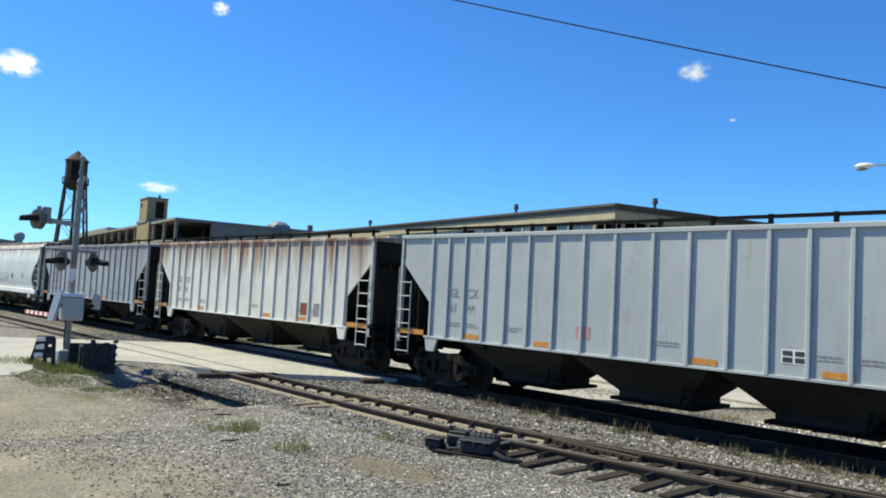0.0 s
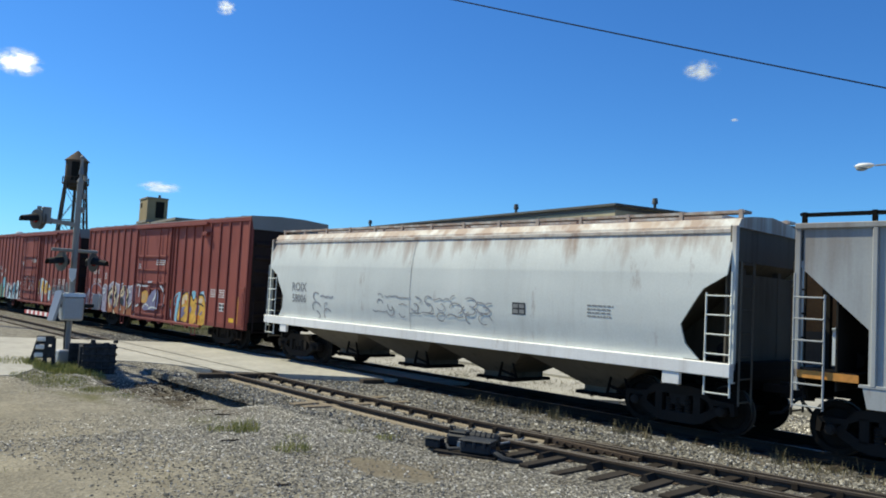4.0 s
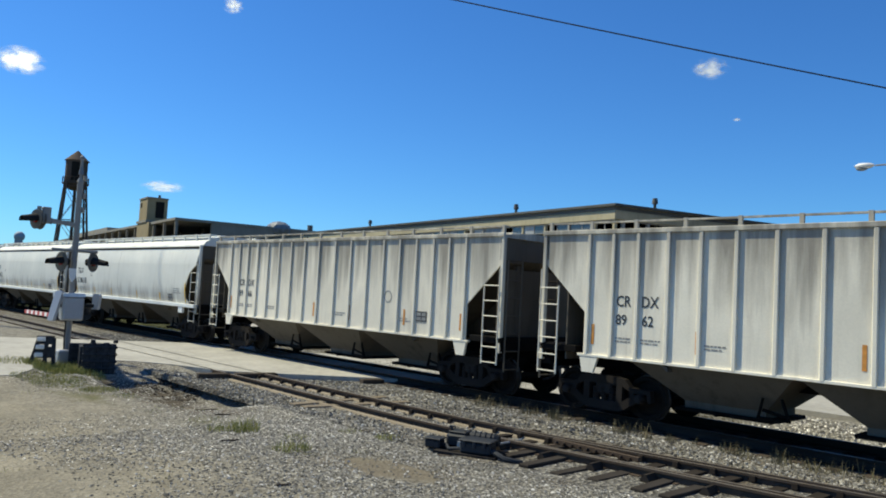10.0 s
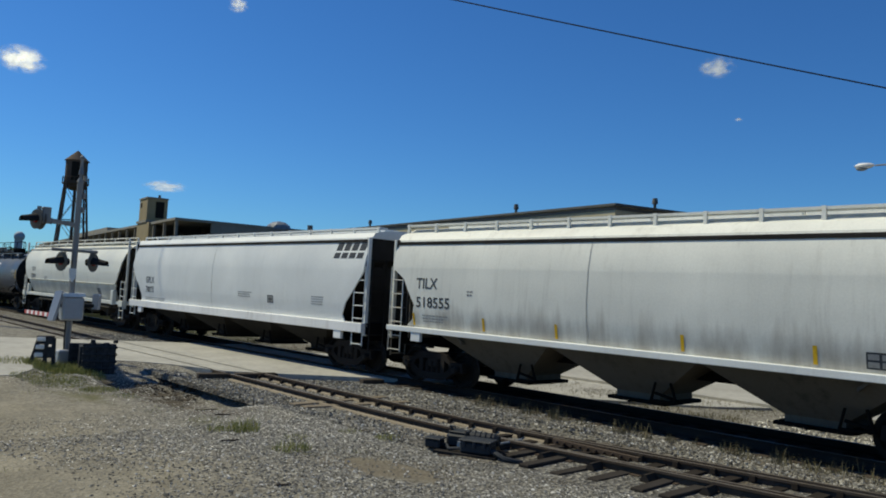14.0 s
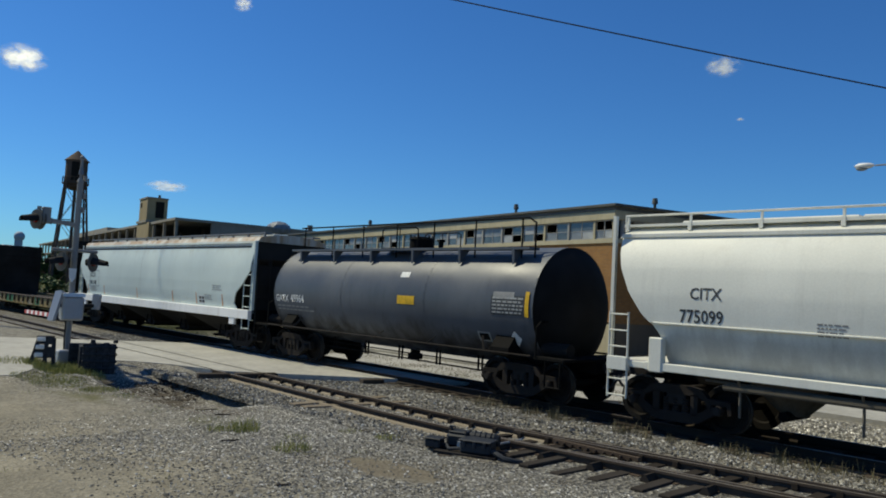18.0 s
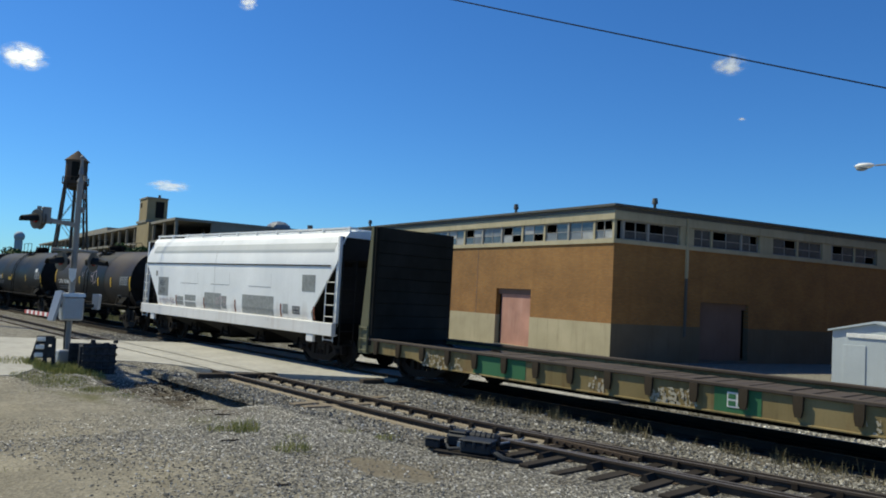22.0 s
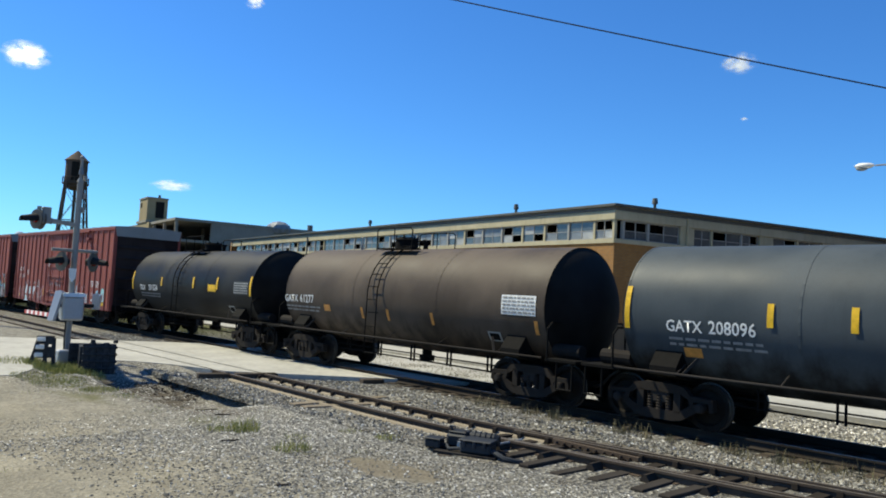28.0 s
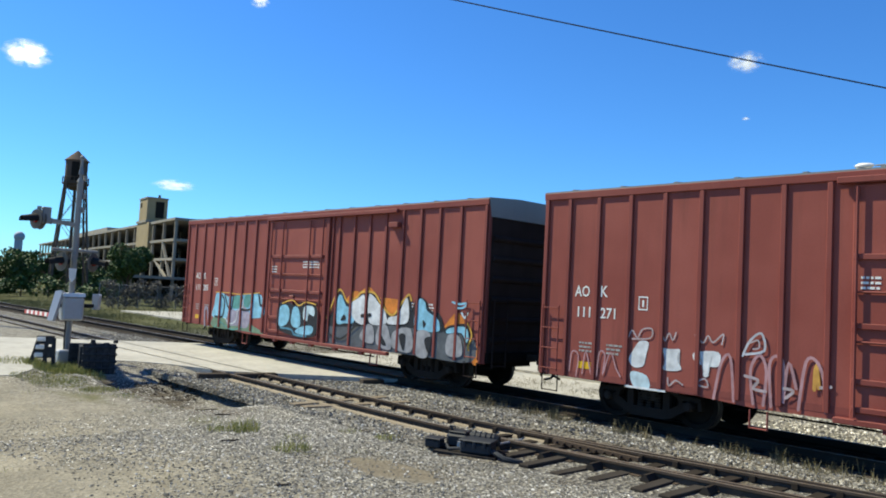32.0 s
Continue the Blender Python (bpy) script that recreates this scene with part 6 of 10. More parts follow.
def factory_wall(frm, length, out, openings, bays, seed, plinth, glass):
    """One wall in its own frame: x along it from the corner, out the sign of y that faces outdoors."""
    rg = random.Random(seed)
    holder = part("wall", bmesh.new(), M["brick"], factory)
    holder.matrix_local = frm

    def slab(name, x0, x1, z0, z1, y0, y1, material, par=None, label=""):
        return part(name, box(bmesh.new(), x0, x1, out * y0, out * y1, z0, z1), material, par or holder, label)
    edges = sorted([0.0] + [v for o in openings for v in o[:2]] + [length])
    for a, b in zip(edges, edges[1:]):
        hole = [o for o in openings if abs(o[0] - a) < 1e-6]
        if hole:
            z0, z1 = hole[0][2], hole[0][3]
            slab("brickwork", a, b, z1, 4.94, -0.3, 0.0, M["brick"])
            slab("plinth", a, b, GB, z0, -0.3, 0.012, plinth)
            dm = hole[0][4]
            slab("door_frame", a, b, z1 - 0.28, z1, -0.28, -0.16, M["brown_door"])
            d = slab("door", a, b - 0.25, z0, z1 - 0.28, -0.30, -0.20, dm, None, "boarded-up freight door")
            slab("threshold", a, b, z0 - 0.12, z0, -0.1, 0.03, M["roof_edge"])
        else:
            slab("brickwork", a, b, 1.38, 4.94, -0.3, 0.0, M["brick"])
            slab("plinth", a, b, GB, 1.38, -0.3, 0.012, plinth)
    slab("window_sill", -0.02 if out > 0 else 0.02, length, 4.94, 5.13, -0.3, 0.06, M["concrete"])
    slab("window_head", 0.0, length, 6.0, 6.34, -0.3, 0.02, M["concrete"])
    slab("parapet", 0.0, length, 6.34, 6.62, -0.3, -0.02, M["concrete"])
    slab("roof_edge", -0.12, length, 6.58, 6.68, -0.4, 0.16, M["roof_edge"])
    # dark sheet that gives the room behind the windows its shade
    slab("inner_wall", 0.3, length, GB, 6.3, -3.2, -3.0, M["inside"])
    for (_, a), (b, _) in zip(bays, bays[1:]):
        if b - a > 0.15:
            slab("pier", a + 0.02, b - 0.06, 5.13, 6.0, -0.28, -0.03, M["concrete"])
    for a, b in bays:
        slab("window_post", a - 0.06, a + 0.06, 5.13, 6.0, -0.2, -0.04, M["concrete"] if rg.random() < 0.4 else M["frame"])
        w = part("window", box(bmesh.new(), a + 0.06, b - 0.06, out * -0.14, out * -0.09, 5.94, 6.0), M["frame"], holder)
        box_b = bmesh.new()
        box(box_b, a + 0.06, b - 0.06, out * -0.14, out * -0.09, 5.13, 5.18)
        n = 2
        for k in range(n + 1):
            x = a + 0.06 + (b - a - 0.12) * k / n
            box(box_b, x - 0.018, x + 0.018, out * -0.14, out * -0.09, 5.18, 5.94)
        box(box_b, a + 0.06, b - 0.06, out * -0.135, out * -0.095, 5.52, 5.55)
        part("window_frame", box_b, M["frame"], w)
        for k in range(n):
            for z0, z1 in ((5.18, 5.52), (5.55, 5.94)):
                t = rg.random()
                if t < 0.17:
                    continue
                x0 = a + 0.06 + (b - a - 0.12) * k / n + 0.018
                x1 = a + 0.06 + (b - a - 0.12) * (k + 1) / n - 0.018
                part("pane", box(bmesh.new(), x0, x1, out * -0.12, out * -0.11, z0, z1), GLASS[0 if t < glass[0] else (1 if t < glass[1] else 2)], w)
    return holder, slab


# unseen wall added across the yard: cuts sky light, blackens reflections in shaded windows
M["dark_brick"] = brick_material("dark_wall_brick", (0.075, 0.048, 0.028), (0.055, 0.036, 0.022), (0.05, 0.04, 0.03))
solid("wall_across_yard", box(bmesh.new(), 0, 62, -0.2, 0.2, -0.5, 12.5), M["dark_brick"], "plain dark brick wall added out of view to cut sky light", "wall", Matrix.Translation((-4.2, 26.5, 0)) @ Matrix.Rotation(math.atan2(SIDE_DIR.y, SIDE_DIR.x), 4, 'Z'), "", "structure")
near_bays = [(0.12, 1.31)] + [(1.31 + 1.71 * i, 1.31 + 1.71 * (i + 1)) for i in range(29)]
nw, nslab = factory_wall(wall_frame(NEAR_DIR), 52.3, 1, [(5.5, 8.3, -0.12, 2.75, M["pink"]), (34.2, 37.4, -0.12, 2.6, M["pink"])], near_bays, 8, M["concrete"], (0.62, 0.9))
nslab("expansion_joint", 10.05, 10.085, 1.38, 4.94, -0.01, 0.006, M["brown_door"])
nslab("downpipe", 33.3, 33.4, 0.0, 6.3, 0.0, 0.1, M["roof_edge"])
side_bays = [(0.55, 1.99), (1.99, 3.90), (4.73, 5.94), (5.94, 7.94), (7.94, 9.17)]
for g0 in (10.11, 14.66, 19.3, 24.0, 28.7, 33.4):
    side_bays += [(g0, g0 + 1.88), (g0 + 1.88, g0 + 3.78)]
sw, sslab = factory_wall(wall_frame(SIDE_DIR), 40.0, -1, [(5.3, 8.5, -0.18, 2.55, M["brown_door"])], side_bays, 9, M["concrete_dark"], (0.93, 1.0))
sslab("downpipe", 4.24, 4.36, 3.6, 6.4, 0.0, 0.11, M["concrete"])
sslab("downpipe", 4.25, 4.35, 0.9, 3.6, 0.0, 0.10, M["roof_edge"])
bm = bmesh.new()
p0 = C0 + NEAR_DIR * 52.2
p1 = C0 + SIDE_DIR * 39.9
p2 = p0 + SIDE_DIR * 39.9
prism(bm, [(C0.x, C0.y), (p0.x, p0.y), (p2.x, p2.y), (p1.x, p1.y)], 'z', 6.40, 6.56)
part("roof", bm, M["roof_edge"], factory)
bm = bmesh.new()
prism(bm, [(p0.x, p0.y), (p2.x, p2.y), (p2.x - 0.3, p2.y), (p0.x - 0.3, p0.y)], 'z', GB, 6.4)
prism(bm, [(p1.x, p1.y), (p2.x, p2.y), (p2.x, p2.y + 0.3), (p1.x, p1.y + 0.3)], 'z', GB, 6.4)
part("wall", bm, M["brick"], factory)
for s, d in ((9.0, NEAR_DIR), (25.9, NEAR_DIR), (3.8, SIDE_DIR)):
    q = C0 + d * s + (SIDE_DIR * 1.5 if d is NEAR_DIR else NEAR_DIR * 1.5)
    bm = rod(bmesh.new(), (q.x, q.y, 6.5), (q.x, q.y, 7.15), 0.075, 10)
    rod(bm, (q.x, q.y, 7.15), (q.x, q.y, 7.42), 0.15, 12, 0.11)
    part("roof_vent", bm, M["roof_edge"], factory)

# shed beside the factory
shed = thing("shed", "pale blue-gray metal shed with a low gable roof", "shed", pose(-11.6, 30.5, -0.3, 0, 0, -8))
M["shed"] = weathered("shed_metal", (0.42, 0.47, 0.49), (0.3, 0.3, 0.3), 0.3, 0.5)
bm = prism(bmesh.new(), [(0, 0), (3.2, 0), (3.2, 2.0), (1.6, 2.32), (0, 2.0)], 'y', 0.0, 2.6)
part("wall", bm, M["shed"], shed)
bm = prism(bmesh.new(), [(-0.12, 1.98), (1.6, 2.34), (3.32, 1.98), (3.32, 2.04), (1.6, 2.42), (-0.12, 2.04)], 'y', -0.12, 2.7)
part("roof", bm, M["shed"], shed)
bm = box(bmesh.new(), 0.42, 1.25, -0.03, 0.0, 0.08, 1.5, 0.005)
part("door", bm, M["shed"], shed)
bm = box(bmesh.new(), 0.55, 2.4, -0.05, -0.005, 1.78, 1.94, 0.01)
part("sign_bar", bm, M["white_paint"], shed)

# ---------- ruined concrete frame ----------
RC = Vector((-97.7, 41.15))
RD, RS = Vector((-0.99, 0.14)).normalized(), Vector((0.17, 0.985)).normalized()
ruin = thing("ruined_building", "gutted concrete frame building with a stair tower", "building", Matrix.Translation((RC.x, RC.y, 0)) @ Matrix.Rotation(math.atan2(RD.y, RD.x), 4, 'Z'))
# local: x along the long front, -y into the building
for z, th in ((10.5, 0.34), (7.75, 0.34), (5.2, 0.34), (2.7, 0.34)):
    part("floor_slab", box(bmesh.new(), -0.1, 141, -22, 0.25, z - th, z), M["concrete_gray"], ruin)
col_me = mesh_of("column", box(bmesh.new(), -0.15, 0.15, -0.2, 0.15, -1.0, 10.2), M["concrete_gray"])
for i in range(25):
    piece("column", col_me, ruin, pose(0.2 + i * 5.8, 0, 0))
    if i < 12:
        piece("column", col_me, ruin, pose(0.2 + i * 11.6, -7, 0))
for k in range(1, 4):
    piece("column", col_me, ruin, pose(0.2, -k * 4.5 - 0.2, 0))
part("back_wall", box(bmesh.new(), 0, 141, -22.3, -22, -1.0, 10.5), M["concrete_gray"], ruin)
# near-black sheet added to make the frame's inside dark
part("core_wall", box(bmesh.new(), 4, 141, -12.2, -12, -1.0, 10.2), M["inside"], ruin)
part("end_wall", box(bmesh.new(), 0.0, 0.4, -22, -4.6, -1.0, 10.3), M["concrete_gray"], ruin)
# dark plates on the end wall, painted as shaded window holes
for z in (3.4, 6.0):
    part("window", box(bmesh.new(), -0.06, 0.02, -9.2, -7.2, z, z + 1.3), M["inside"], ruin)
M["buff"] = weathered("buff_brick", (0.30, 0.235, 0.125), (0.15, 0.11, 0.06), 0.5, 0.9)
tower = part("stair_tower", box(bmesh.new(), 14.6, 19.4, -2.4, 0.5, 10.5, 14.1), M["buff"], ruin, "buff brick stair tower head")
part("coping", box(bmesh.new(), 14.5, 19.5, -2.5, 0.6, 14.1, 14.3), M["concrete_gray"], tower)
part("ledge", box(bmesh.new(), 14.4, 20.4, -2.45, 0.62, 10.55, 10.9), M["concrete_gray"], tower)
# dark plates on the tower faces in place of shaded openings
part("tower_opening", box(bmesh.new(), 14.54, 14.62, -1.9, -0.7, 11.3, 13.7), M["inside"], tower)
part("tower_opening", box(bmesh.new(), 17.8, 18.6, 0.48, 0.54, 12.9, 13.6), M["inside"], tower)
part("roof_vent", rod(bmesh.new(), (16.5, -1.6, 14.2), (16.5, -1.6, 14.9), 0.2, 8), M["roof_edge"], tower)
part("tower_shaft", box(bmesh.new(), 12.9, 20.2, -0.5, 0.5, 5.4, 10.5), M["buff"], ruin)
part("penthouse", box(bmesh.new(), 54, 88, -9, -1.5, 10.5, 11.7), M["concrete_gray"], ruin)
part("roof_dome", ball(bmesh.new(), (1, -14.5, 10.3), 1.8, 2, (1, 1, 0.65)), GLASS[1], ruin)
part("roof_vent", rod(bmesh.new(), (0.8, -19.2, 10.4), (0.8, -19.2, 11.3), 0.4, 10), M["roof_edge"], ruin)
part("brace", beam(beam(bmesh.new(), (6.0, 0.1, 7.6), (1.0, 0.1, 2.4), 0.3, 0.3), (9.5, 0.1, 5.0), (3.0, 0.1, 2.5), 0.3, 0.3), M["concrete_gray"], ruin)
part("canopy", box(bmesh.new(), -2, 40, 0.25, 5.5, 2.35, 2.7), M["concrete_gray"], ruin)
for i in range(6):
    part("canopy_post", box(bmesh.new(), i * 7.5, i * 7.5 + 0.2, 5.0, 5.2, -1.0, 2.35), M["concrete_gray"], ruin)

# ---------- water tower ----------
wt = thing("water_tower", "old brown steel water tower with a conical roof", "water tower", pose(-96.2, 27.95, 0))
M["tower_rust"] = weathered("tower_rust", (0.10, 0.072, 0.053), (0.035, 0.026, 0.02), 0.7, 0.85, spec=0.1)
part("tank", rod(bmesh.new(), (0, 0, 13.0), (0, 0, 15.75), 1.20, 24), M["tower_rust"], wt, smooth=True)
part("tank_bottom", ball(bmesh.new(), (0, 0, 13.0), 1.18, 3, (1, 1, 0.72)), M["tower_rust"], wt, smooth=True)
part("roof", rod(bmesh.new(), (0, 0, 15.7), (0, 0, 16.95), 1.38, 24, 0.05), M["tower_rust"], wt)
part("catwalk", rod(bmesh.new(), (0, 0, 12.9), (0, 0, 13.05), 1.46, 24), M["tower_rust"], wt)
for i in range(16):
    bm = bmesh.new()
    a = i / 16 * 2 * math.pi
    rod(bm, (1.42 * math.cos(a), 1.42 * math.sin(a), 13.0), (1.42 * math.cos(a), 1.42 * math.sin(a), 13.7), 0.04, 5)
    b_ = (i + 1) / 16 * 2 * math.pi
    rod(bm, (1.42 * math.cos(a), 1.42 * math.sin(a), 13.7), (1.42 * math.cos(b_), 1.42 * math.sin(b_), 13.7), 0.04, 5)
    part("catwalk_rail", bm, M["tower_rust"], wt)
for i in range(4):
    a = radians(35 + 90 * i)
    ca, sa = math.cos(a), math.sin(a)
    part("leg", beam(bmesh.new(), (2.9 * ca, 2.9 * sa, -0.5), (1.45 * ca, 1.45 * sa, 13.2), 0.17, 0.17), M["tower_rust"], wt)
    b_ = radians(35 + 90 * (i + 1))
    cb, sb = math.cos(b_), math.sin(b_)
    for z0, z1 in ((0, 4.4), (4.4, 8.6), (8.6, 12.6)):
        r0, r1 = 2.9 - z0 * 0.106, 2.9 - z1 * 0.106
        part("brace", rod(bmesh.new(), (r0 * ca, r0 * sa, z0), (r1 * cb, r1 * sb, z1), 0.035, 5), M["tower_rust"], wt)
        part("brace", rod(bmesh.new(), (r0 * cb, r0 * sb, z0), (r1 * ca, r1 * sa, z1), 0.035, 5), M["tower_rust"], wt)
        part("strut", rod(bmesh.new(), (r1 * ca, r1 * sa, z1), (r1 * cb, r1 * sb, z1), 0.06, 5), M["tower_rust"], wt)
# dark panel laid on the tank to paint the shade of a gap
bm = bmesh.new()
for k in range(6):
    a0, a1 = radians(-42 + 9 * k), radians(-33 + 9 * k)
    bm.faces.new([bm.verts.new((1.212 * math.cos(a), 1.212 * math.sin(a), z)) for a, z in ((a0, 13.3), (a1, 13.3), (a1, 15.5), (a0, 15.5))])
part("open_side", bm, M["inside"], wt, "near-black panel standing for a shaded gap in the plates")
part("riser_pipe", rod(bmesh.new(), (0, 0, -0.5), (0, 0, 12.2), 0.18, 10), M["tower_rust"], wt)

# ---------- far ball-topped tower ----------
ft = thing("observation_tower", "hazy distant tower with a ball on its shaft", "tower", pose(-876, 205, 0))
# pale blue-gray: the haze of distance is painted into the tower's colour
M["haze"] = plain("hazed_steel", (0.30, 0.36, 0.42), 0.7, var=0.1, scale=0.1)
part("ball", ball(bmesh.new(), (0, 0, 39), 5.2, 3), M["haze"], ft, smooth=True)
part("shaft", rod(bmesh.new(), (0, 0, -2), (0, 0, 36), 3.0, 12), M["haze"], ft)
for a in (0, 2.1, 4.2):
    part("shaft", rod(bmesh.new(), (3.4 * math.cos(a), 3.4 * math.sin(a), -2), (3.4 * math.cos(a), 3.4 * math.sin(a), 36), 1.0, 8), M["haze"], ft)

# ---------- crossing signal ----------
MX, MY = -22.74, 6.74
sg = thing("crossing_signal", "gray railway crossing signal with hooded lamps and gate box", "crossing signal", pose(MX, MY, 0))
part("mast", rod(bmesh.new(), (0, 0, -0.3), (0, 0, 4.86), 0.080, 16), M["mast_paint"], sg, smooth=True)
part("mast_cap", rod(bmesh.new(), (0, 0, 4.84), (0, 0, 4.95), 0.095, 14, 0.06), M["mast_paint"], sg)
part("top_pipe", rod(bmesh.new(), (0, 0, 4.9), (0, 0, 5.52), 0.042, 10), M["mast_paint"], sg)
part("finial", ball(rod(bmesh.new(), (0, 0, 5.06), (0, 0, 5.26), 0.075, 12, 0.05), (0, 0, 5.54), 0.06, 2), M["galv_post"], sg)
bm = bmesh.new()
for z in (4.9, 4.4, 4.0):
    box(bm, -0.06, 0.06, 0.08, 0.16, z, z + 0.14)
part("clamp", bm, M["mast_paint"], sg)
part("bracket_arm", beam(bmesh.new(), (0, 0.0, 3.62), (0, -0.85, 3.72), 0.11, 0.11), M["mast_paint"], sg)
part("bracket_post", box(bmesh.new(), -0.08, 0.08, -0.92, -0.70, 3.6, 4.05, 0.02), M["mast_paint"], sg)
part("lamp_bar", rod(bmesh.new(), (0, -0.6, 2.92), (0, 0.6, 2.92), 0.045, 8), M["mast_paint"], sg)


def hooded_lamp(y, z, turn, x=0.0):
    """A flashing lamp: round background, body, lens and hood; turn is the heading of its face."""
    at = pose(x, y, z, 0, 0, turn)
    bg = part("lamp_background", rod(bmesh.new(), (0, 0, 0), (0.02, 0, 0), 0.27, 24), M["lamp_back"], sg)
    bg.matrix_local = at
    part("lamp_body", rod(bmesh.new(), (-0.18, 0, 0), (0, 0, 0), 0.10, 16, 0.15), M["signal_black"], bg)
    part("lens", rod(bmesh.new(), (0.02, 0, 0), (0.05, 0, 0), 0.105, 16), M["red_lens"], bg)
    bm = bmesh.new()
    n = 14
    rows = []
    for i in range(n + 1):
        a = radians(-20 + 220 * i / n)
        c, s_ = math.cos(a), math.sin(a)
        rows.append([bm.verts.new(v) for v in ((0.02, 0.15 * c, 0.15 * s_), (0.42, 0.11 * c, 0.11 * s_ - 0.05), (0.42, 0.10 * c, 0.10 * s_ - 0.05), (0.02, 0.14 * c, 0.14 * s_))])
    for a, b in zip(rows, rows[1:]):
        for k in range(4):
            bm.faces.new((a[k], a[(k + 1) % 4], b[(k + 1) % 4], b[k]))
    part("hood", bm, M["signal_black"], bg)
    part("lamp_bracket", rod(bmesh.new(), (-0.08, 0, 0.1), (-0.08, 0, 0.36), 0.03, 8), M["mast_paint"], bg)


M["lamp_back"] = weathered("lamp_background_gray", (0.11, 0.105, 0.09), (0.02, 0.02, 0.018), 0.5, 0.7, spec=0.15)
hooded_lamp(-0.32, 2.60, -72)
hooded_lamp(0.50, 2.62, 42)
hooded_lamp(-1.04, 3.70, -72)
hooded_lamp(-0.92, 3.70, 108, -0.12)
part("number_plate", prism(bmesh.new(), [(-0.13, 2.16), (-0.05, 2.04), (0.03, 2.16), (0.05, 2.42), (-0.15, 2.42)], "x", 0.11, 0.13), M["white_paint"], sg, "small white plate")
gm = part("gate_mechanism", box(bmesh.new(), -0.18, 0.20, -0.25, 0.31, 0.98, 1.64, 0.05), M["alu"], sg, "pale gray gate machine box")
part("lid", prism(bmesh.new(), [(-0.20, 1.64), (0.22, 1.64), (0.18, 1.74), (-0.16, 1.74)], 'y', -0.26, 0.32), M["white_paint"], gm)
for y, big in ((-0.40, 1.0), (0.66, 0.52)):
    bm = prism(bmesh.new(), [(-0.10, -0.42 * big), (0.12, -0.42 * big), (0.15, 0.36 * big), (0.08, 0.43 * big), (-0.12, 0.40 * big)], 'y', -0.045, 0.045)
    cw = part("counterweight", bm, M["alu"], gm)
    cw.matrix_local = pose(0.05, y, 1.38 if y < 0 else 1.52, -15 if y < 0 else -3, 0, 24)
    part("gate_shaft", rod(bmesh.new(), (0, 0.03, 1.38), (0, y, 1.40), 0.06, 10), M["signal_black"], gm)
part("conduit", tube(bmesh.new(), [(0.12, -0.12, 1.0), (0.16, -0.14, 0.5), (0.14, -0.1, -0.2)], 0.022), M["signal_black"], sg)
arm = thing("gate_arm", "lowered gate arm with red and white stripes", "crossing gate", Matrix.Translation((MX - 0.28, MY - 0.36, 1.10)))
tip = Vector((-4.3, 0.37, -0.10))
for i in range(12):
    a, b = tip * (i / 12), tip * ((i + 1) / 12)
    part("stripe", beam(bmesh.new(), a, b, 0.035, 0.11), M["red_paint"] if i % 2 else M["white_paint"], arm)
part("foundation", box(bmesh.new(), -0.3, 0.3, -0.3, 0.3, -0.35, -0.08, 0.03), M["concrete"], sg)
part("relay_box", box(bmesh.new(), 0.20, 0.46, -0.34, -0.05, -0.25, 0.20, 0.03), M["alu"], sg, "small gray junction box")

far_sg = copy_thing(sg, pose(-36.2, 26.4, -0.25, 0, 0, 190))
for o in list(far_sg.children):
    if o.name.split(".")[0] in ("bracket_arm", "bracket_post"):
        bpy.data.objects.remove(o)
    elif o.name.startswith("lamp_background") and o.matrix_local.translation.z > 3.3:
        o.matrix_local = pose(-0.1, 0.55 if o.matrix_local.translation.y < -1 else -0.55, 2.62, 0, 0, 160)
far_sg["label"] = "crossing signal with ladder on the far side of the tracks"
part("ladder", ladder(bmesh.new(), -0.32, -0.08, 0.16, 2.9, 5.2, 8), M["galv_post"], far_sg)
arm2 = thing("gate_arm", "raised-foot gate arm with lamps beside the factory wall", "crossing gate", pose(-35.8, 25.8, 0.85))
part("boom", beam(bmesh.new(), (0, 0, 0), (4.2, -1.2, -0.45), 0.05, 0.10), M["white_paint"], arm2)
for k in range(5):
    part("gate_lamp", rod(bmesh.new(), (0.6 + k * 0.8, -0.17 - k * 0.23, -0.02 - k * 0.086), (0.6 + k * 0.8, -0.17 - k * 0.23, 0.14 - k * 0.086), 0.07, 10), M["signal_black"], arm2)
part("support", rod(bmesh.new(), (4.1, -1.17, -0.45), (4.1, -1.17, -1.4), 0.04, 8), M["galv_post"], arm2)

# black guard around the signal's foot
guard = thing("guard_barrier", "black ribbed barrier wall around the signal's foot", "barrier", pose(-20.82, 6.55, 0, 0, 0, -16))
M["guard"] = plain("guard_black", (0.044, 0.046, 0.050), 0.85, var=0.45, spec=0.1)
for i in range(5):
    part("guard_panel", box(bmesh.new(), -0.10 + 0.03 * (i % 2), 0.05, i * 0.16, 0.155 + i * 0.16, -0.28, 0.50 + 0.03 * (i % 2), 0.015), M["guard"], guard)
for z in (-0.16, 0.02, 0.20, 0.38):
    part("guard_rib", box(bmesh.new(), -0.12, 0.075, -0.01, 0.83, z, z + 0.06, 0.02), M["guard"], guard)
for x0, x1, y0, y1, zt in ((-0.75, -0.12, -0.06, 0.04, 0.42), (-1.35, -0.77, -0.07, 0.05, 0.40), (-1.45, -1.37, -0.30, 0.62, 0.40)):
    part("guard_panel", box(bmesh.new(), x0, x1, y0, y1, -0.3, zt, 0.015), M["guard"], guard)
for y in (0.18, 0.72):
    part("guard_cap", box(bmesh.new(), -0.06, 0.04, y, y + 0.11, 0.52, 0.60, 0.01), M["guard"], guard)
barricade = thing("road_barricade", "leaning dark barricade with white stripes", "barricade", pose(-21.6, 5.82, 0, 0, 0, -14))
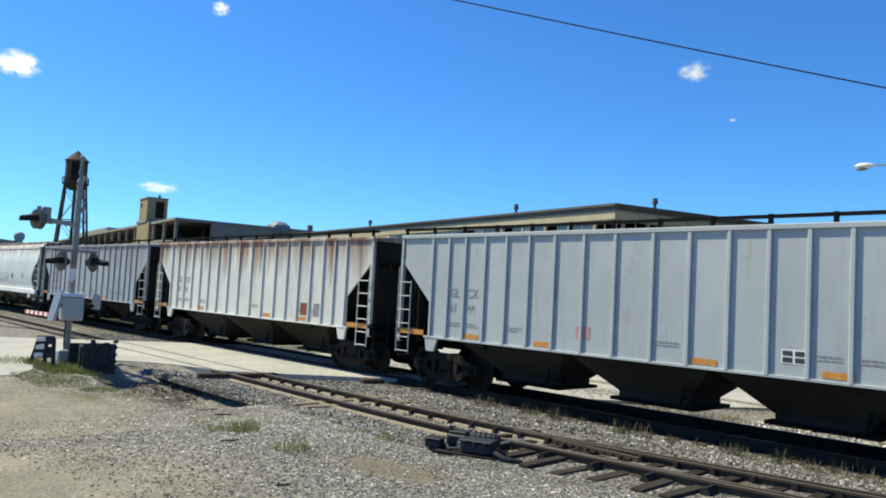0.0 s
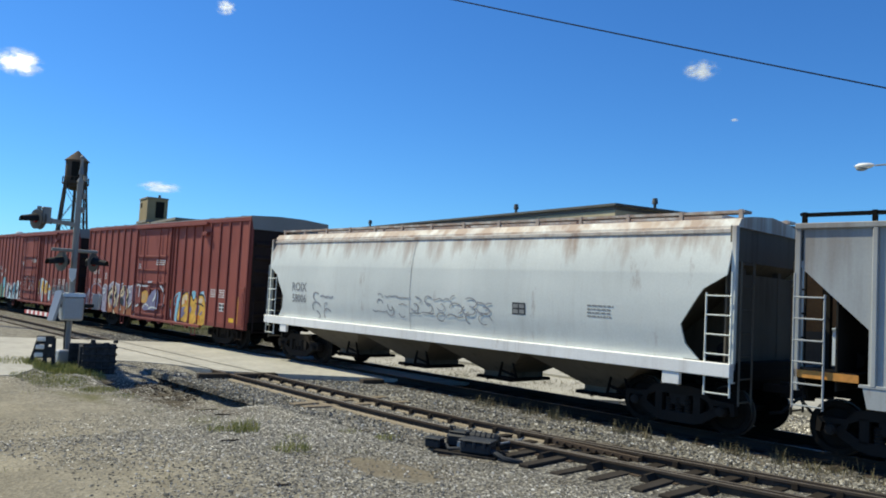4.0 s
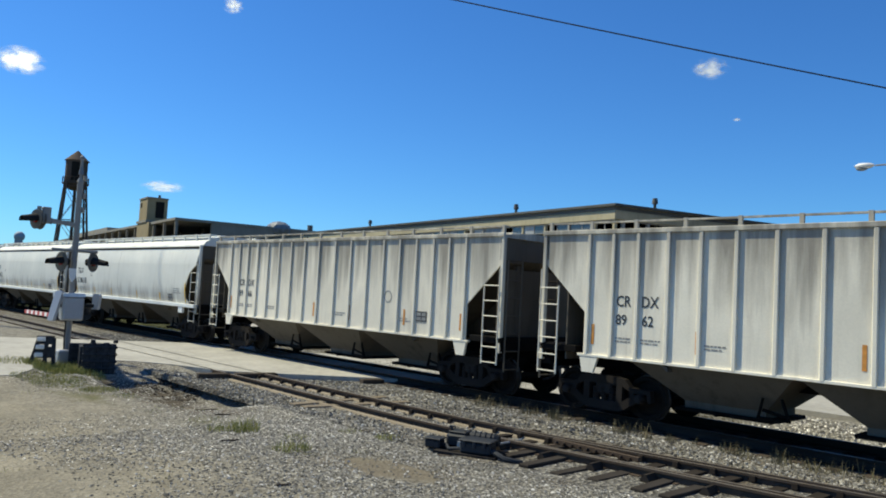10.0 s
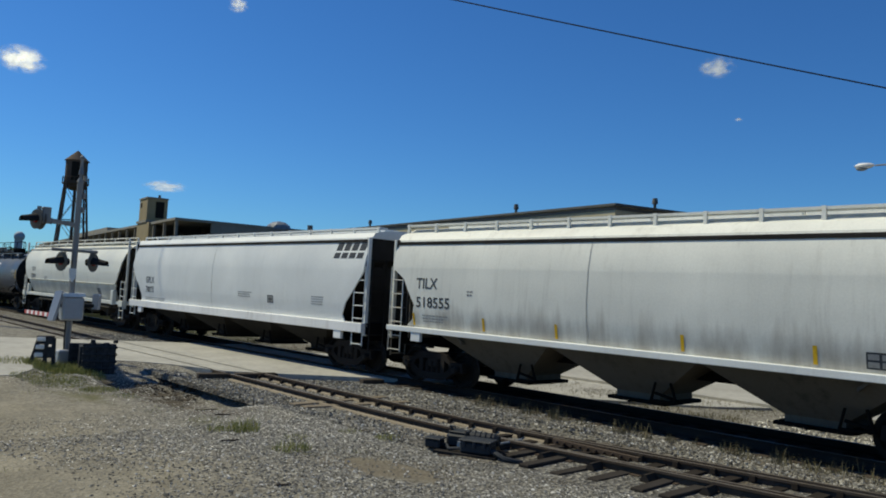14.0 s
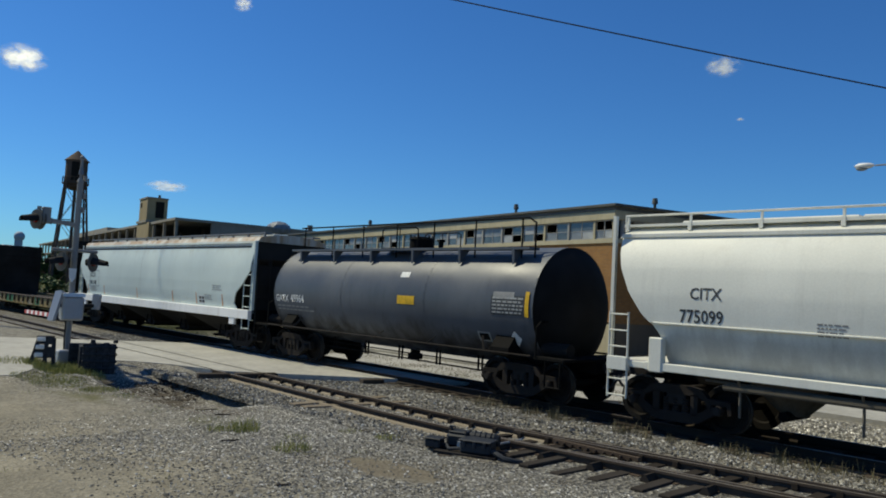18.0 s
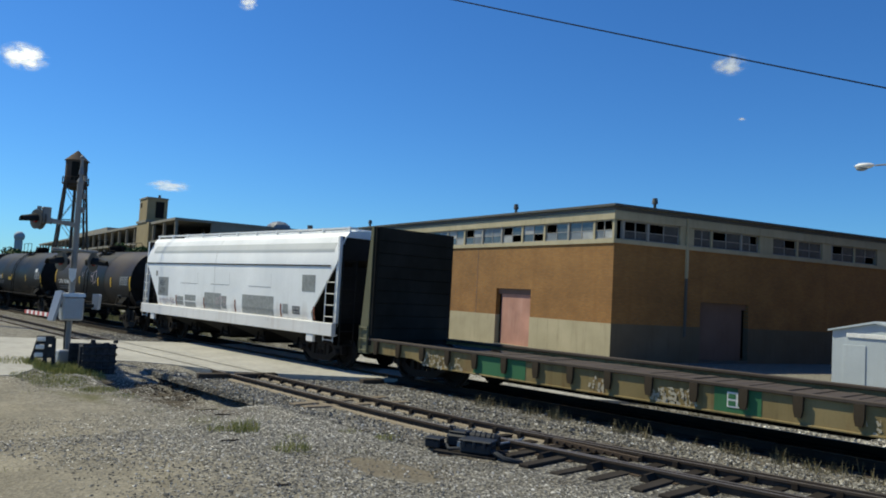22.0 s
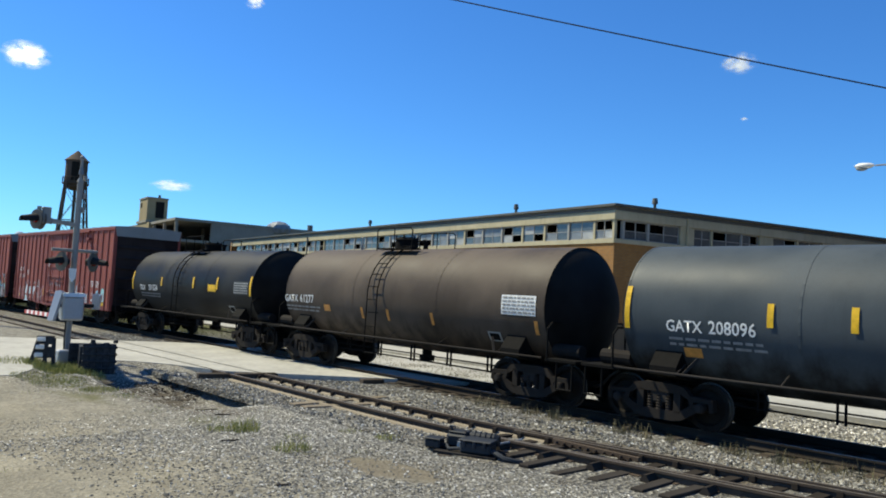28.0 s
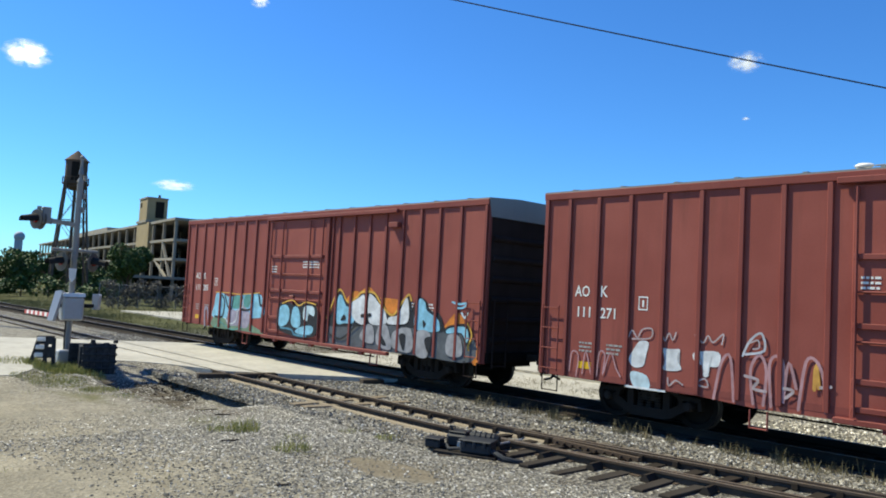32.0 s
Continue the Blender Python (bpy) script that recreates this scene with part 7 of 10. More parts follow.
for y, k in ((-0.10, -0.20), (0.08, -0.02), (0.24, 0.03)):
    part("leg", beam(bmesh.new(), (0.0, y + k, -0.27), (0, y, 0.58), 0.09, 0.10), M["guard"], barricade)
part("board", box(bmesh.new(), -0.05, 0.05, -0.14, 0.30, 0.08, 0.36, 0.02), M["guard"], barricade)
part("board", box(bmesh.new(), -0.05, 0.05, -0.16, 0.26, 0.42, 0.64, 0.02), M["guard"], barricade)
for y, z in ((-0.19, 0.10), (-0.17, 0.30), (-0.15, 0.50)):
    part("white_stripe", box(bmesh.new(), 0.052, 0.085, y, y + 0.20, z, z + 0.11, 0.015), M["white_paint"], barricade)

# ---------- switch machine ----------
M["machine"] = weathered("machine_black", (0.016, 0.019, 0.024), (0.04, 0.037, 0.032), 0.5, 0.55, spec=0.25)
sm = thing("switch_machine", "low blue-black electric switch machine beside the turnout", "switch machine", pose(-8.72, 8.52, -0.2, 0, 0, 24))
sm.scale = (0.88, 0.88, 0.88)
eb = part("end_box", box(bmesh.new(), -0.70, -0.40, -0.13, 0.13, 0.02, 0.17, 0.025), M["machine"], sm)
part("lid", box(bmesh.new(), -0.72, -0.38, -0.15, 0.15, 0.17, 0.20, 0.01), M["machine"], eb)
gc = part("gear_case", box(bmesh.new(), -0.36, 0.06, 0.04, 0.40, 0.04, 0.30, 0.05), M["machine"], sm)
part("lid", box(bmesh.new(), -0.33, 0.03, 0.07, 0.37, 0.30, 0.335, 0.015), M["machine"], gc)
for x, y in ((-0.3, 0.1), (0.0, 0.1), (-0.3, 0.34), (0.0, 0.34)):
    part("bolt", rod(bmesh.new(), (x, y, 0.33), (x, y, 0.355), 0.018, 6), M["rail"], gc)
mh = part("motor_housing", rod(bmesh.new(), (0.04, 0.27, 0.22), (0.50, 0.29, 0.22), 0.115, 18), M["machine"], sm, smooth=True)
part("end_bell", rod(bmesh.new(), (0.50, 0.29, 0.22), (0.58, 0.293, 0.22), 0.125, 18, 0.09), M["machine"], mh, smooth=True)
for k in range(4):
    part("fin", rod(bmesh.new(), (0.12 + k * 0.1, 0.274, 0.22), (0.14 + k * 0.1, 0.275, 0.22), 0.128, 18), M["machine"], mh)
cb_ = part("circuit_box", box(bmesh.new(), 0.02, 0.60, -0.24, 0.12, 0.03, 0.24, 0.04), M["machine"], sm)
part("lid", box(bmesh.new(), 0.0, 0.62, -0.26, 0.14, 0.24, 0.275, 0.015), M["machine"], cb_)
for x in (0.12, 0.31, 0.50):
    part("latch", box(bmesh.new(), x - 0.025, x + 0.025, -0.275, -0.24, 0.15, 0.26, 0.005), M["machine"], cb_)
part("hinge", rod(bmesh.new(), (0.05, 0.14, 0.255), (0.57, 0.14, 0.255), 0.015, 6), M["machine"], cb_)
part("maker_plate", box(bmesh.new(), -0.06, 0.0, -0.13, -0.10, 0.10, 0.20), M["alu"], sm, "small bright metal plate")
part("crank_lug", prism(bmesh.new(), [(-0.36, 0.30), (-0.28, 0.30), (-0.27, 0.40), (-0.33, 0.42)], 'y', 0.14, 0.20), M["machine"], sm)
part("base_plate", box(bmesh.new(), -0.45, 0.72, -0.30, 0.46, -0.02, 0.03, 0.005), M["truck"], sm)
part("conduit", tube(bmesh.new(), [(-0.40, 0.0, 0.09), (-0.30, -0.03, 0.10), (-0.2, -0.16, 0.06), (0.03, -0.18, 0.10)], 0.028, 8), M["machine"], sm)
part("cable_hose", tube(bmesh.new(), [(0.58, -0.15, 0.12), (0.72, -0.24, 0.10), (0.88, -0.30, 0.05), (1.05, -0.28, 0.03), (1.18, -0.20, 0.01)], 0.045, 8), M["machine"], sm, smooth=True)
part("throw_rod", rod(bmesh.new(), (0.42, 0.30, 0.12), (0.66, 1.35, 0.10), 0.022, 8), M["alu"], sm)
part("lock_rod", rod(bmesh.new(), (0.18, 0.38, 0.10), (0.42, 1.25, 0.08), 0.018, 8), M["alu"], sm)
for x in (-0.2, 0.48):
    part("timber", box(bmesh.new(), x - 0.12, x + 0.12, -0.42, 1.0, -0.14, -0.022, 0.015), M["tie"], sm)
sr = thing("switch_stand_rod", "rusty joint bars and bolts at the switch points", "switch rod", pose(-7.9, 9.95, -0.1))
part("joint_bar", box(bmesh.new(), -0.5, 1.2, 0.36, 0.42, -0.06, 0.02, 0.01), M["rail"], sr)
part("tie_bar", box(bmesh.new(), -0.4, -0.34, -0.6, 0.5, -0.1, -0.05), M["rail"], sr)
for k in range(10):
    part("bolt", rod(bmesh.new(), (-0.4 + k * 0.16, 0.30, -0.03), (-0.4 + k * 0.16, 0.36, -0.03), 0.028, 8), M["rail"], sr)
for k in range(6):
    x = -8.6 + k * 0.85
    solid("rail_brace", prism(bmesh.new(), [(-0.07, 0.0), (0.07, 0.0), (0.07, 0.03), (0.02, 0.10), (-0.02, 0.10), (-0.07, 0.03)], 'y', -0.22, 0.05), M["rail_black"], "cast rail brace bolted to a tie", "rail brace", pose(x, line_y(near_line, x) - 0.13, -0.2, 0, 0, 6), "rail braces at the switch")

# ---------- street lamp and overhead wire ----------
pl = thing("street_lamp", "white cobra-head street lamp on a long arm", "street lamp", pose(-7.4, 29.4, -0.3))
part("pole", rod(bmesh.new(), (0, 0, 0), (0, 0, 11.4), 0.16, 12, 0.11), M["bark"], pl)
part("arm", tube(bmesh.new(), [(0, 0, 7.3), (-1.2, -0.55, 7.72), (-1.9, -0.85, 7.80), (-2.15, -0.95, 7.78)], 0.03, 8), M["alu"], pl)
bm = ball(bmesh.new(), (-2.45, -1.08, 7.77), 0.33, 2, (1, 0.55, 0.32))
part("lamp_head", bm, M["white_paint"], pl, smooth=True)
part("lens", ball(bmesh.new(), (-2.52, -1.1, 7.69), 0.2, 2, (1, 0.6, 0.5)), M["patch_gray"], pl, smooth=True)
P1, P2 = Vector((-22.30, 20.07, 14.01)), Vector((-9.42, 28.48, 10.21))
wd = P2 - P1
a = P1 - wd * 2.0
b = Vector((-7.4, 29.4, 10.9)) + Vector((0, 0, -0.9))
pts = []
for i in range(25):
    k = -2.0 + 3.16 * i / 24
    q = P1 + wd * k
    q.z += 0.025 * ((2 * k - 1) ** 2 - 1)
    pts.append(q)
solid("overhead_wire", tube(bmesh.new(), pts, 0.026, 6), M["pipe_black"], "black overhead cable sagging between poles", "cable")
solid("utility_pole", rod(bmesh.new(), (0, 0, 0), (0, 0, pts[0].z + 0.6), 0.2, 12, 0.14), M["bark"], "wooden utility pole that carries the cable", "utility pole", pose(pts[0].x, pts[0].y, -0.3))


# ---------- trees and shrubs ----------
def crown_mesh(name, clumps, leaf, per, seed):
    rg = np.random.default_rng(seed)
    V, F = [], []
    for cx, cy, cz, r in clumps:
        d = rg.normal(size=(per, 3))
        d /= np.linalg.norm(d, axis=1)[:, None]
        q = np.array((cx, cy, cz)) + d * (r * rg.uniform(0.45, 1.05, per) ** 0.6)[:, None] * np.array((1, 1, 0.85))
        for p in q:
            u = rg.normal(size=3)
            u /= np.linalg.norm(u)
            w = np.cross(u, rg.normal(size=3))
            w /= np.linalg.norm(w)
            s = leaf * rg.uniform(0.6, 1.3)
            k = len(V)
            V += [tuple(p - u * s), tuple(p + w * s * 0.55), tuple(p + u * s), tuple(p - w * s * 0.55)]
            F.append((k, k + 1, k + 2, k + 3))
    me = bpy.data.meshes.new(name)
    me.from_pydata(V, [], F)
    me.materials.append(M["leaf"])
    return me


def tree(x, y, z, h, r, seed, leaf=0.16, per=170, n=16, label="leafy green tree with an uneven crown"):
    rg = random.Random(seed)
    t = thing("tree", label, "tree", pose(x, y, z))
    bm = rod(bmesh.new(), (0, 0, -0.2), (0.1, 0, h * 0.5), 0.16 * h / 5, 8, 0.09 * h / 5)
    for i in range(5):
        a = rg.uniform(0, 6.28)
        rod(bm, (0.08, 0, h * rg.uniform(0.25, 0.45)), (r * 0.65 * math.cos(a), r * 0.65 * math.sin(a), h * rg.uniform(0.55, 0.8)), 0.06 * h / 5, 6, 0.02)
    part("trunk", bm, M["bark"], t)
    cl = []
    for i in range(n):
        a, q = rg.uniform(0, 6.28), r * math.sqrt(rg.random()) * 0.85
        cl.append((q * math.cos(a), q * math.sin(a), h * rg.uniform(0.42, 0.92) - q * 0.18, r * rg.uniform(0.28, 0.5)))
    ob = new("crown", crown_mesh("crown", cl, leaf, per, seed))
    ob.parent = t
    return t


tree(-36.2, 29.3, -0.4, 2.3, 0.55, 77, 0.1, 60, 7, "scrubby sapling against the factory wall")
tree(-75.2, 27.2, -0.4, 6.0, 1.95, 1, 0.15, 420, 20)
rg = random.Random(23)
for i in range(11):
    k = i / 10
    tree(-112 + rg.uniform(-4, 4), 15 + k * 24 + rg.uniform(-1, 1), -0.6, rg.uniform(4.2, 6.6), rg.uniform(2.2, 3.2), 100 + i, 0.25, 110, 13)
for i in range(9):
    tree(-84 - rg.uniform(0, 9), 16 + i * 1.9 + rg.uniform(-0.5, 0.5), -0.5, rg.uniform(1.6, 2.9), rg.uniform(1.2, 1.9), 200 + i, 0.18, 90, 9, "low dusty green shrub")
for i in range(12):
    tree(-190 - rg.uniform(0, 40), -6 + i * 6.0, -1.0, rg.uniform(6, 10), rg.uniform(4, 6), 300 + i, 0.5, 80, 12)

# chain-link fence with dry vines before the ruin
fence = thing("chain_fence", "gray chain-link fence grown with dry vines", "fence", pose(-65.5, 22.6, -0.35, 0, 0, 66))
M["vine"] = leaf_material("dry_vines", (0.075, 0.07, 0.058), (0.17, 0.155, 0.125))
for i in range(8):
    part("post", rod(bmesh.new(), (i * 1.5 - 1, 0, 0), (i * 1.5 - 1, 0, 2.0), 0.035, 8), M["galv_post"], fence)
part("top_rail", rod(bmesh.new(), (-1, 0, 2.0), (9.5, 0, 2.0), 0.025, 8), M["galv_post"], fence)
bm = bmesh.new()
for i in range(84):
    x = -1 + i * 0.25
    if x < 9.5:
        beam(bm, (x, 0, 0.02), (min(x + 1.0, 9.5), 0, 1.98), 0.012, 0.012)
        beam(bm, (min(x + 1.0, 9.5), 0.01, 0.02), (x, 0.01, 1.98), 0.012, 0.012)
part("mesh", bm, M["galv_post"], fence)
rgv = random.Random(4)
ob = new("vines", crown_mesh("vines", [(rgv.uniform(-0.6, 9), 0.1, rgv.uniform(0.3, 2.15), rgv.uniform(0.4, 0.62)) for _ in range(62)], 0.075, 150, 5))
ob.data.materials.clear()
ob.data.materials.append(M["vine"])
ob.parent = fence

# ---------- clouds ----------
def cloud_material():
    m, nt, p = mat("cloud_vapour")
    nt.nodes.remove(p)
    out = nt.nodes["Material Output"]
    tc = nt.nodes.new("ShaderNodeTexCoord")
    gr = nt.nodes.new("ShaderNodeTexGradient")
    gr.gradient_type = 'SPHERICAL'
    nt.links.new(tc.outputs["Object"], gr.inputs["Vector"])
    mp = nt.nodes.new("ShaderNodeMapping")
    oi = nt.nodes.new("ShaderNodeObjectInfo")
    nt.links.new(tc.outputs["Object"], mp.inputs["Vector"])
    sh = nt.nodes.new("ShaderNodeVectorMath")
    sh.operation = 'SCALE'
    sh.inputs[0].default_value = (17, 5, 31)
    nt.links.new(oi.outputs["Random"], sh.inputs["Scale"])
    nt.links.new(sh.outputs[0], mp.inputs["Location"])
    nz = noise_node(nt, mp.outputs["Vector"], 2.4, 5, 0.55)
    rag = nt.nodes.new("ShaderNodeMath")
    rag.operation = 'MULTIPLY_ADD'
    nt.links.new(nz, rag.inputs[0])
    rag.inputs[1].default_value, rag.inputs[2].default_value = 2.3, -0.72
    ad = nt.nodes.new("ShaderNodeMath")
    ad.operation = 'MULTIPLY_ADD'
    nt.links.new(gr.outputs["Fac"], ad.inputs[0])
    ad.inputs[1].default_value = 0.9
    nt.links.new(rag.outputs[0], ad.inputs[2])
    edge = nt.nodes.new("ShaderNodeMath")
    edge.operation = 'MULTIPLY'
    thin = nt.nodes.new("ShaderNodeMapRange")
    thin.interpolation_type = 'SMOOTHSTEP'
    for k, val in ((1, 0.30), (2, 1.75), (3, 0.0), (4, 0.80)):
        thin.inputs[k].default_value = val
    nt.links.new(ad.outputs[0], thin.inputs[0])
    nt.links.new(thin.outputs[0], edge.inputs[0])
    nt.links.new(ramp(nt, gr.outputs["Fac"], [(0.03, gray(0.0)), (0.5, gray(1.0))]), edge.inputs[1])
    al = edge.outputs[0]
    tr = nt.nodes.new("ShaderNodeBsdfTransparent")
    df = nt.nodes.new("ShaderNodeBsdfDiffuse")
    df.inputs["Color"].default_value = (0.93, 0.94, 0.95, 1)
    tl = nt.nodes.new("ShaderNodeBsdfTranslucent")
    tl.inputs["Color"].default_value = (0.93, 0.94, 0.95, 1)
    mx0 = nt.nodes.new("ShaderNodeMixShader")
    mx0.inputs[0].default_value = 0.5
    nt.links.new(df.outputs[0], mx0.inputs[1])
    nt.links.new(tl.outputs[0], mx0.inputs[2])
    mx = nt.nodes.new("ShaderNodeMixShader")
    nt.links.new(al, mx.inputs["Fac"])
    nt.links.new(tr.outputs[0], mx.inputs[1])
    nt.links.new(mx0.outputs[0], mx.inputs[2])
    nt.links.new(mx.outputs[0], out.inputs["Surface"])
    return m


M["cloud"] = cloud_material()
CLOUDS = []


def cloud_turn(a):
    """The flat side of a cloud tilts towards the sun or straight away from it, whichever the eye sees more of."""
    d = Vector((a[0], a[1], 0)).normalized()
    right = Vector((d.y, -d.x, 0))
    lean = 0.6 if SUN_DIR.dot(-d) > 0 else -0.6
    n = (-d * 0.8 + Vector((0, 0, lean))).normalized()
    up = right.cross(-n)
    if up.z < 0:
        up = -up
    return Matrix((right, -n, up)).transposed().to_4x4()


for a, b, sx, sz, nm in (((-1466, 317, 360), (-1463, 330, 380), 44, 29, 2), ((-1362, 628, 523), (-1331, 692, 551), 22, 18, 1), ((-753, 1297, 449), (-674, 1340, 463), 38, 24, 1), ((-1396, 549, 171.5), (-1386, 574, 178), 44, 14, 1), ((-690, 1330, 354), (-670, 1340, 356), 9, 4, 1)):
    bm = bmesh.new()
    # overlapping lens-shaped puffs in a unit space; the vapour thins from the middle outward
    for k in range(nm):
        bmesh.ops.create_uvsphere(bm, u_segments=20, v_segments=10, radius=1.0, matrix=Matrix.Translation((0, 0.06 * k, 0)) @ Matrix.Diagonal((0.98 - 0.05 * k, 0.05, 0.98 - 0.05 * k, 1)))
    cl = solid("cloud", bm, M["cloud"], "small white wisp of fair-weather cloud", "cloud", Matrix.Translation(a), "small clouds in the sky", smooth=True)
    cl.scale = (sx, sx, sz)
    cl.visible_shadow = False
    CLOUDS.append((cl, a, b))
# ---------- bulkhead flat car ----------
def bulkhead_flat(u0, L):
    car = car_at(u0, "flat_car", "empty bulkhead flat car, rust-stained olive with green panels", "flat car")
    rng = random.Random(77)
    bm = box(bmesh.new(), 0.0, L, -1.26, 1.26, 0.66, 0.78)
    part("frame", bm, M["black"], car)
    board = mesh_of("deck_board", box(bmesh.new(), -0.11, 0.11, -1.30, 1.30, 0.78, 0.83, 0.008), M["flat_deck"])
    k = int((L - 2.0) / 0.235)
    for i in range(k):
        piece("deck_board", board, car, pose(1.1 + i * 0.235, 0, rng.uniform(-0.012, 0.012), 0, 0, rng.uniform(-0.4, 0.4)))
    for s in (-1, 1):
        bm = prism(bmesh.new(), [(0, 0.92), (0, 0.60), (2.2, 0.60), (2.9, 0.46), (L - 2.9, 0.46), (L - 2.2, 0.60), (L, 0.60), (L, 0.92)], 'y', s * 1.42, s * 1.36)
        part("side_sill", bm, M["flat_side"], car)
        bm = box(bmesh.new(), 0, L, s * 1.30, s * 1.47, 0.91, 0.975, 0.012)
        part("rub_rail", bm, M["flat_deck"], car)
        bm = box(bmesh.new(), 3.3, L - 3.3, s * 1.34, s * 1.45, 0.45, 0.485, 0.008)
        part("bottom_flange", bm, M["flat_side"], car)
    pocket = mesh_of("stake_pocket", prism(bmesh.new(), [(-0.08, 0.92), (0.08, 0.92), (0.075, 0.70), (0.05, 0.58), (-0.05, 0.58), (-0.075, 0.70)], 'y', -0.07, 0.0), M["pocket_rust"])
    for i in range(17):
        x = 0.77 + 0.91 * i
        piece("stake_pocket", pocket, car, pose(x, -1.42, 0))
        piece("stake_pocket", pocket, car, pose(x, 1.42, 0, 0, 0, 180))
    sf = lambda z: -1.422
    for x0, x1 in ((4.35, 5.92), (10.24, 11.08)):
        part("green_panel", panel(bmesh.new(), x0, x1, 0.49, 0.905, sf, 0.004, 1), M["flat_green"], car)
    data_box(car, 10.48, 0.58, 0.36, 0.26, lambda z: -1.43, M["letter_white"], M["flat_green"], rng)
    for x, w, n in ((2.5, 1.5, 60), (7.6, 0.35, 20), (9.0, 0.9, 60), (12.6, 0.7, 14)):
        g = bmesh.new()
        q = random.Random(int(x * 10))
        for j in range(n):
            blob(g, x + q.uniform(0, w), 0.48 + 0.30 * q.random() ** 1.5, q.uniform(0.008, 0.045), q.uniform(0.015, 0.05), 0.005 + j * 0.0003, sf, q, 12, 0.6)
        part("paint_wear", g, M["worn_paint"], car)
    for x, s in ((0.45, 1), (L - 0.45, -1)):
        rt = bmesh.new()
        box(rt, x - 0.05, x + 0.05, -1.44, 1.44, 0.79, 3.98)
        bh = part("bulkhead", rt, M["bulk_dark"], car, "tall dark steel bulkhead")
        for y in (-1.40, -0.7, 0.0, 0.7, 1.40):
            w = 0.07
            bm = prism(bmesh.new(), [(x - s * 0.05, 0.56), (x - s * 0.42, 0.56), (x - s * 0.42, 0.95), (x - s * 0.14, 3.99), (x - s * 0.05, 3.99)], 'y', y - w, y + w)
            part("post", bm, M["bulk_olive"] if abs(y) > 1 else M["bulk_dark"], bh)
        for z in (1.9, 2.7, 3.4):
            bm = box(bmesh.new(), x - s * 0.16, x - s * 0.05, -1.4, 1.4, z, z + 0.12)
            part("crossbar", bm, M["bulk_dark"], bh)
        for i in range(9):
            part("plank", box(bmesh.new(), x + s * 0.05, x + s * 0.085, -1.38, 1.38, 0.92 + i * 0.338, 1.24 + i * 0.338, 0.006), M["bulk_dark"], bh)
        bm = ladder(bmesh.new(), x - s * 0.38, x - s * 0.04, -1.5, 0.6, 1.3, 3)
        part("ladder", bm, M["bulk_olive"], car)
    bm = prism(bmesh.new(), [(0.1, 0.70), (0.1, 0.55), (3.2, 0.55), (4.0, 0.24), (L - 4.0, 0.24), (L - 3.2, 0.55), (L - 0.1, 0.55), (L - 0.1, 0.70)], 'y', -0.4, 0.4)
    for x in (4.5, 6.5, 8.5, 10.5, 12.2):
        box(bm, x, x + 0.12, -1.3, 1.3, 0.40, 0.70)
    part("centre_sill", bm, M["black"], car)
    running_gear(car, (2.2, L - 2.2), L, u0)
    return car


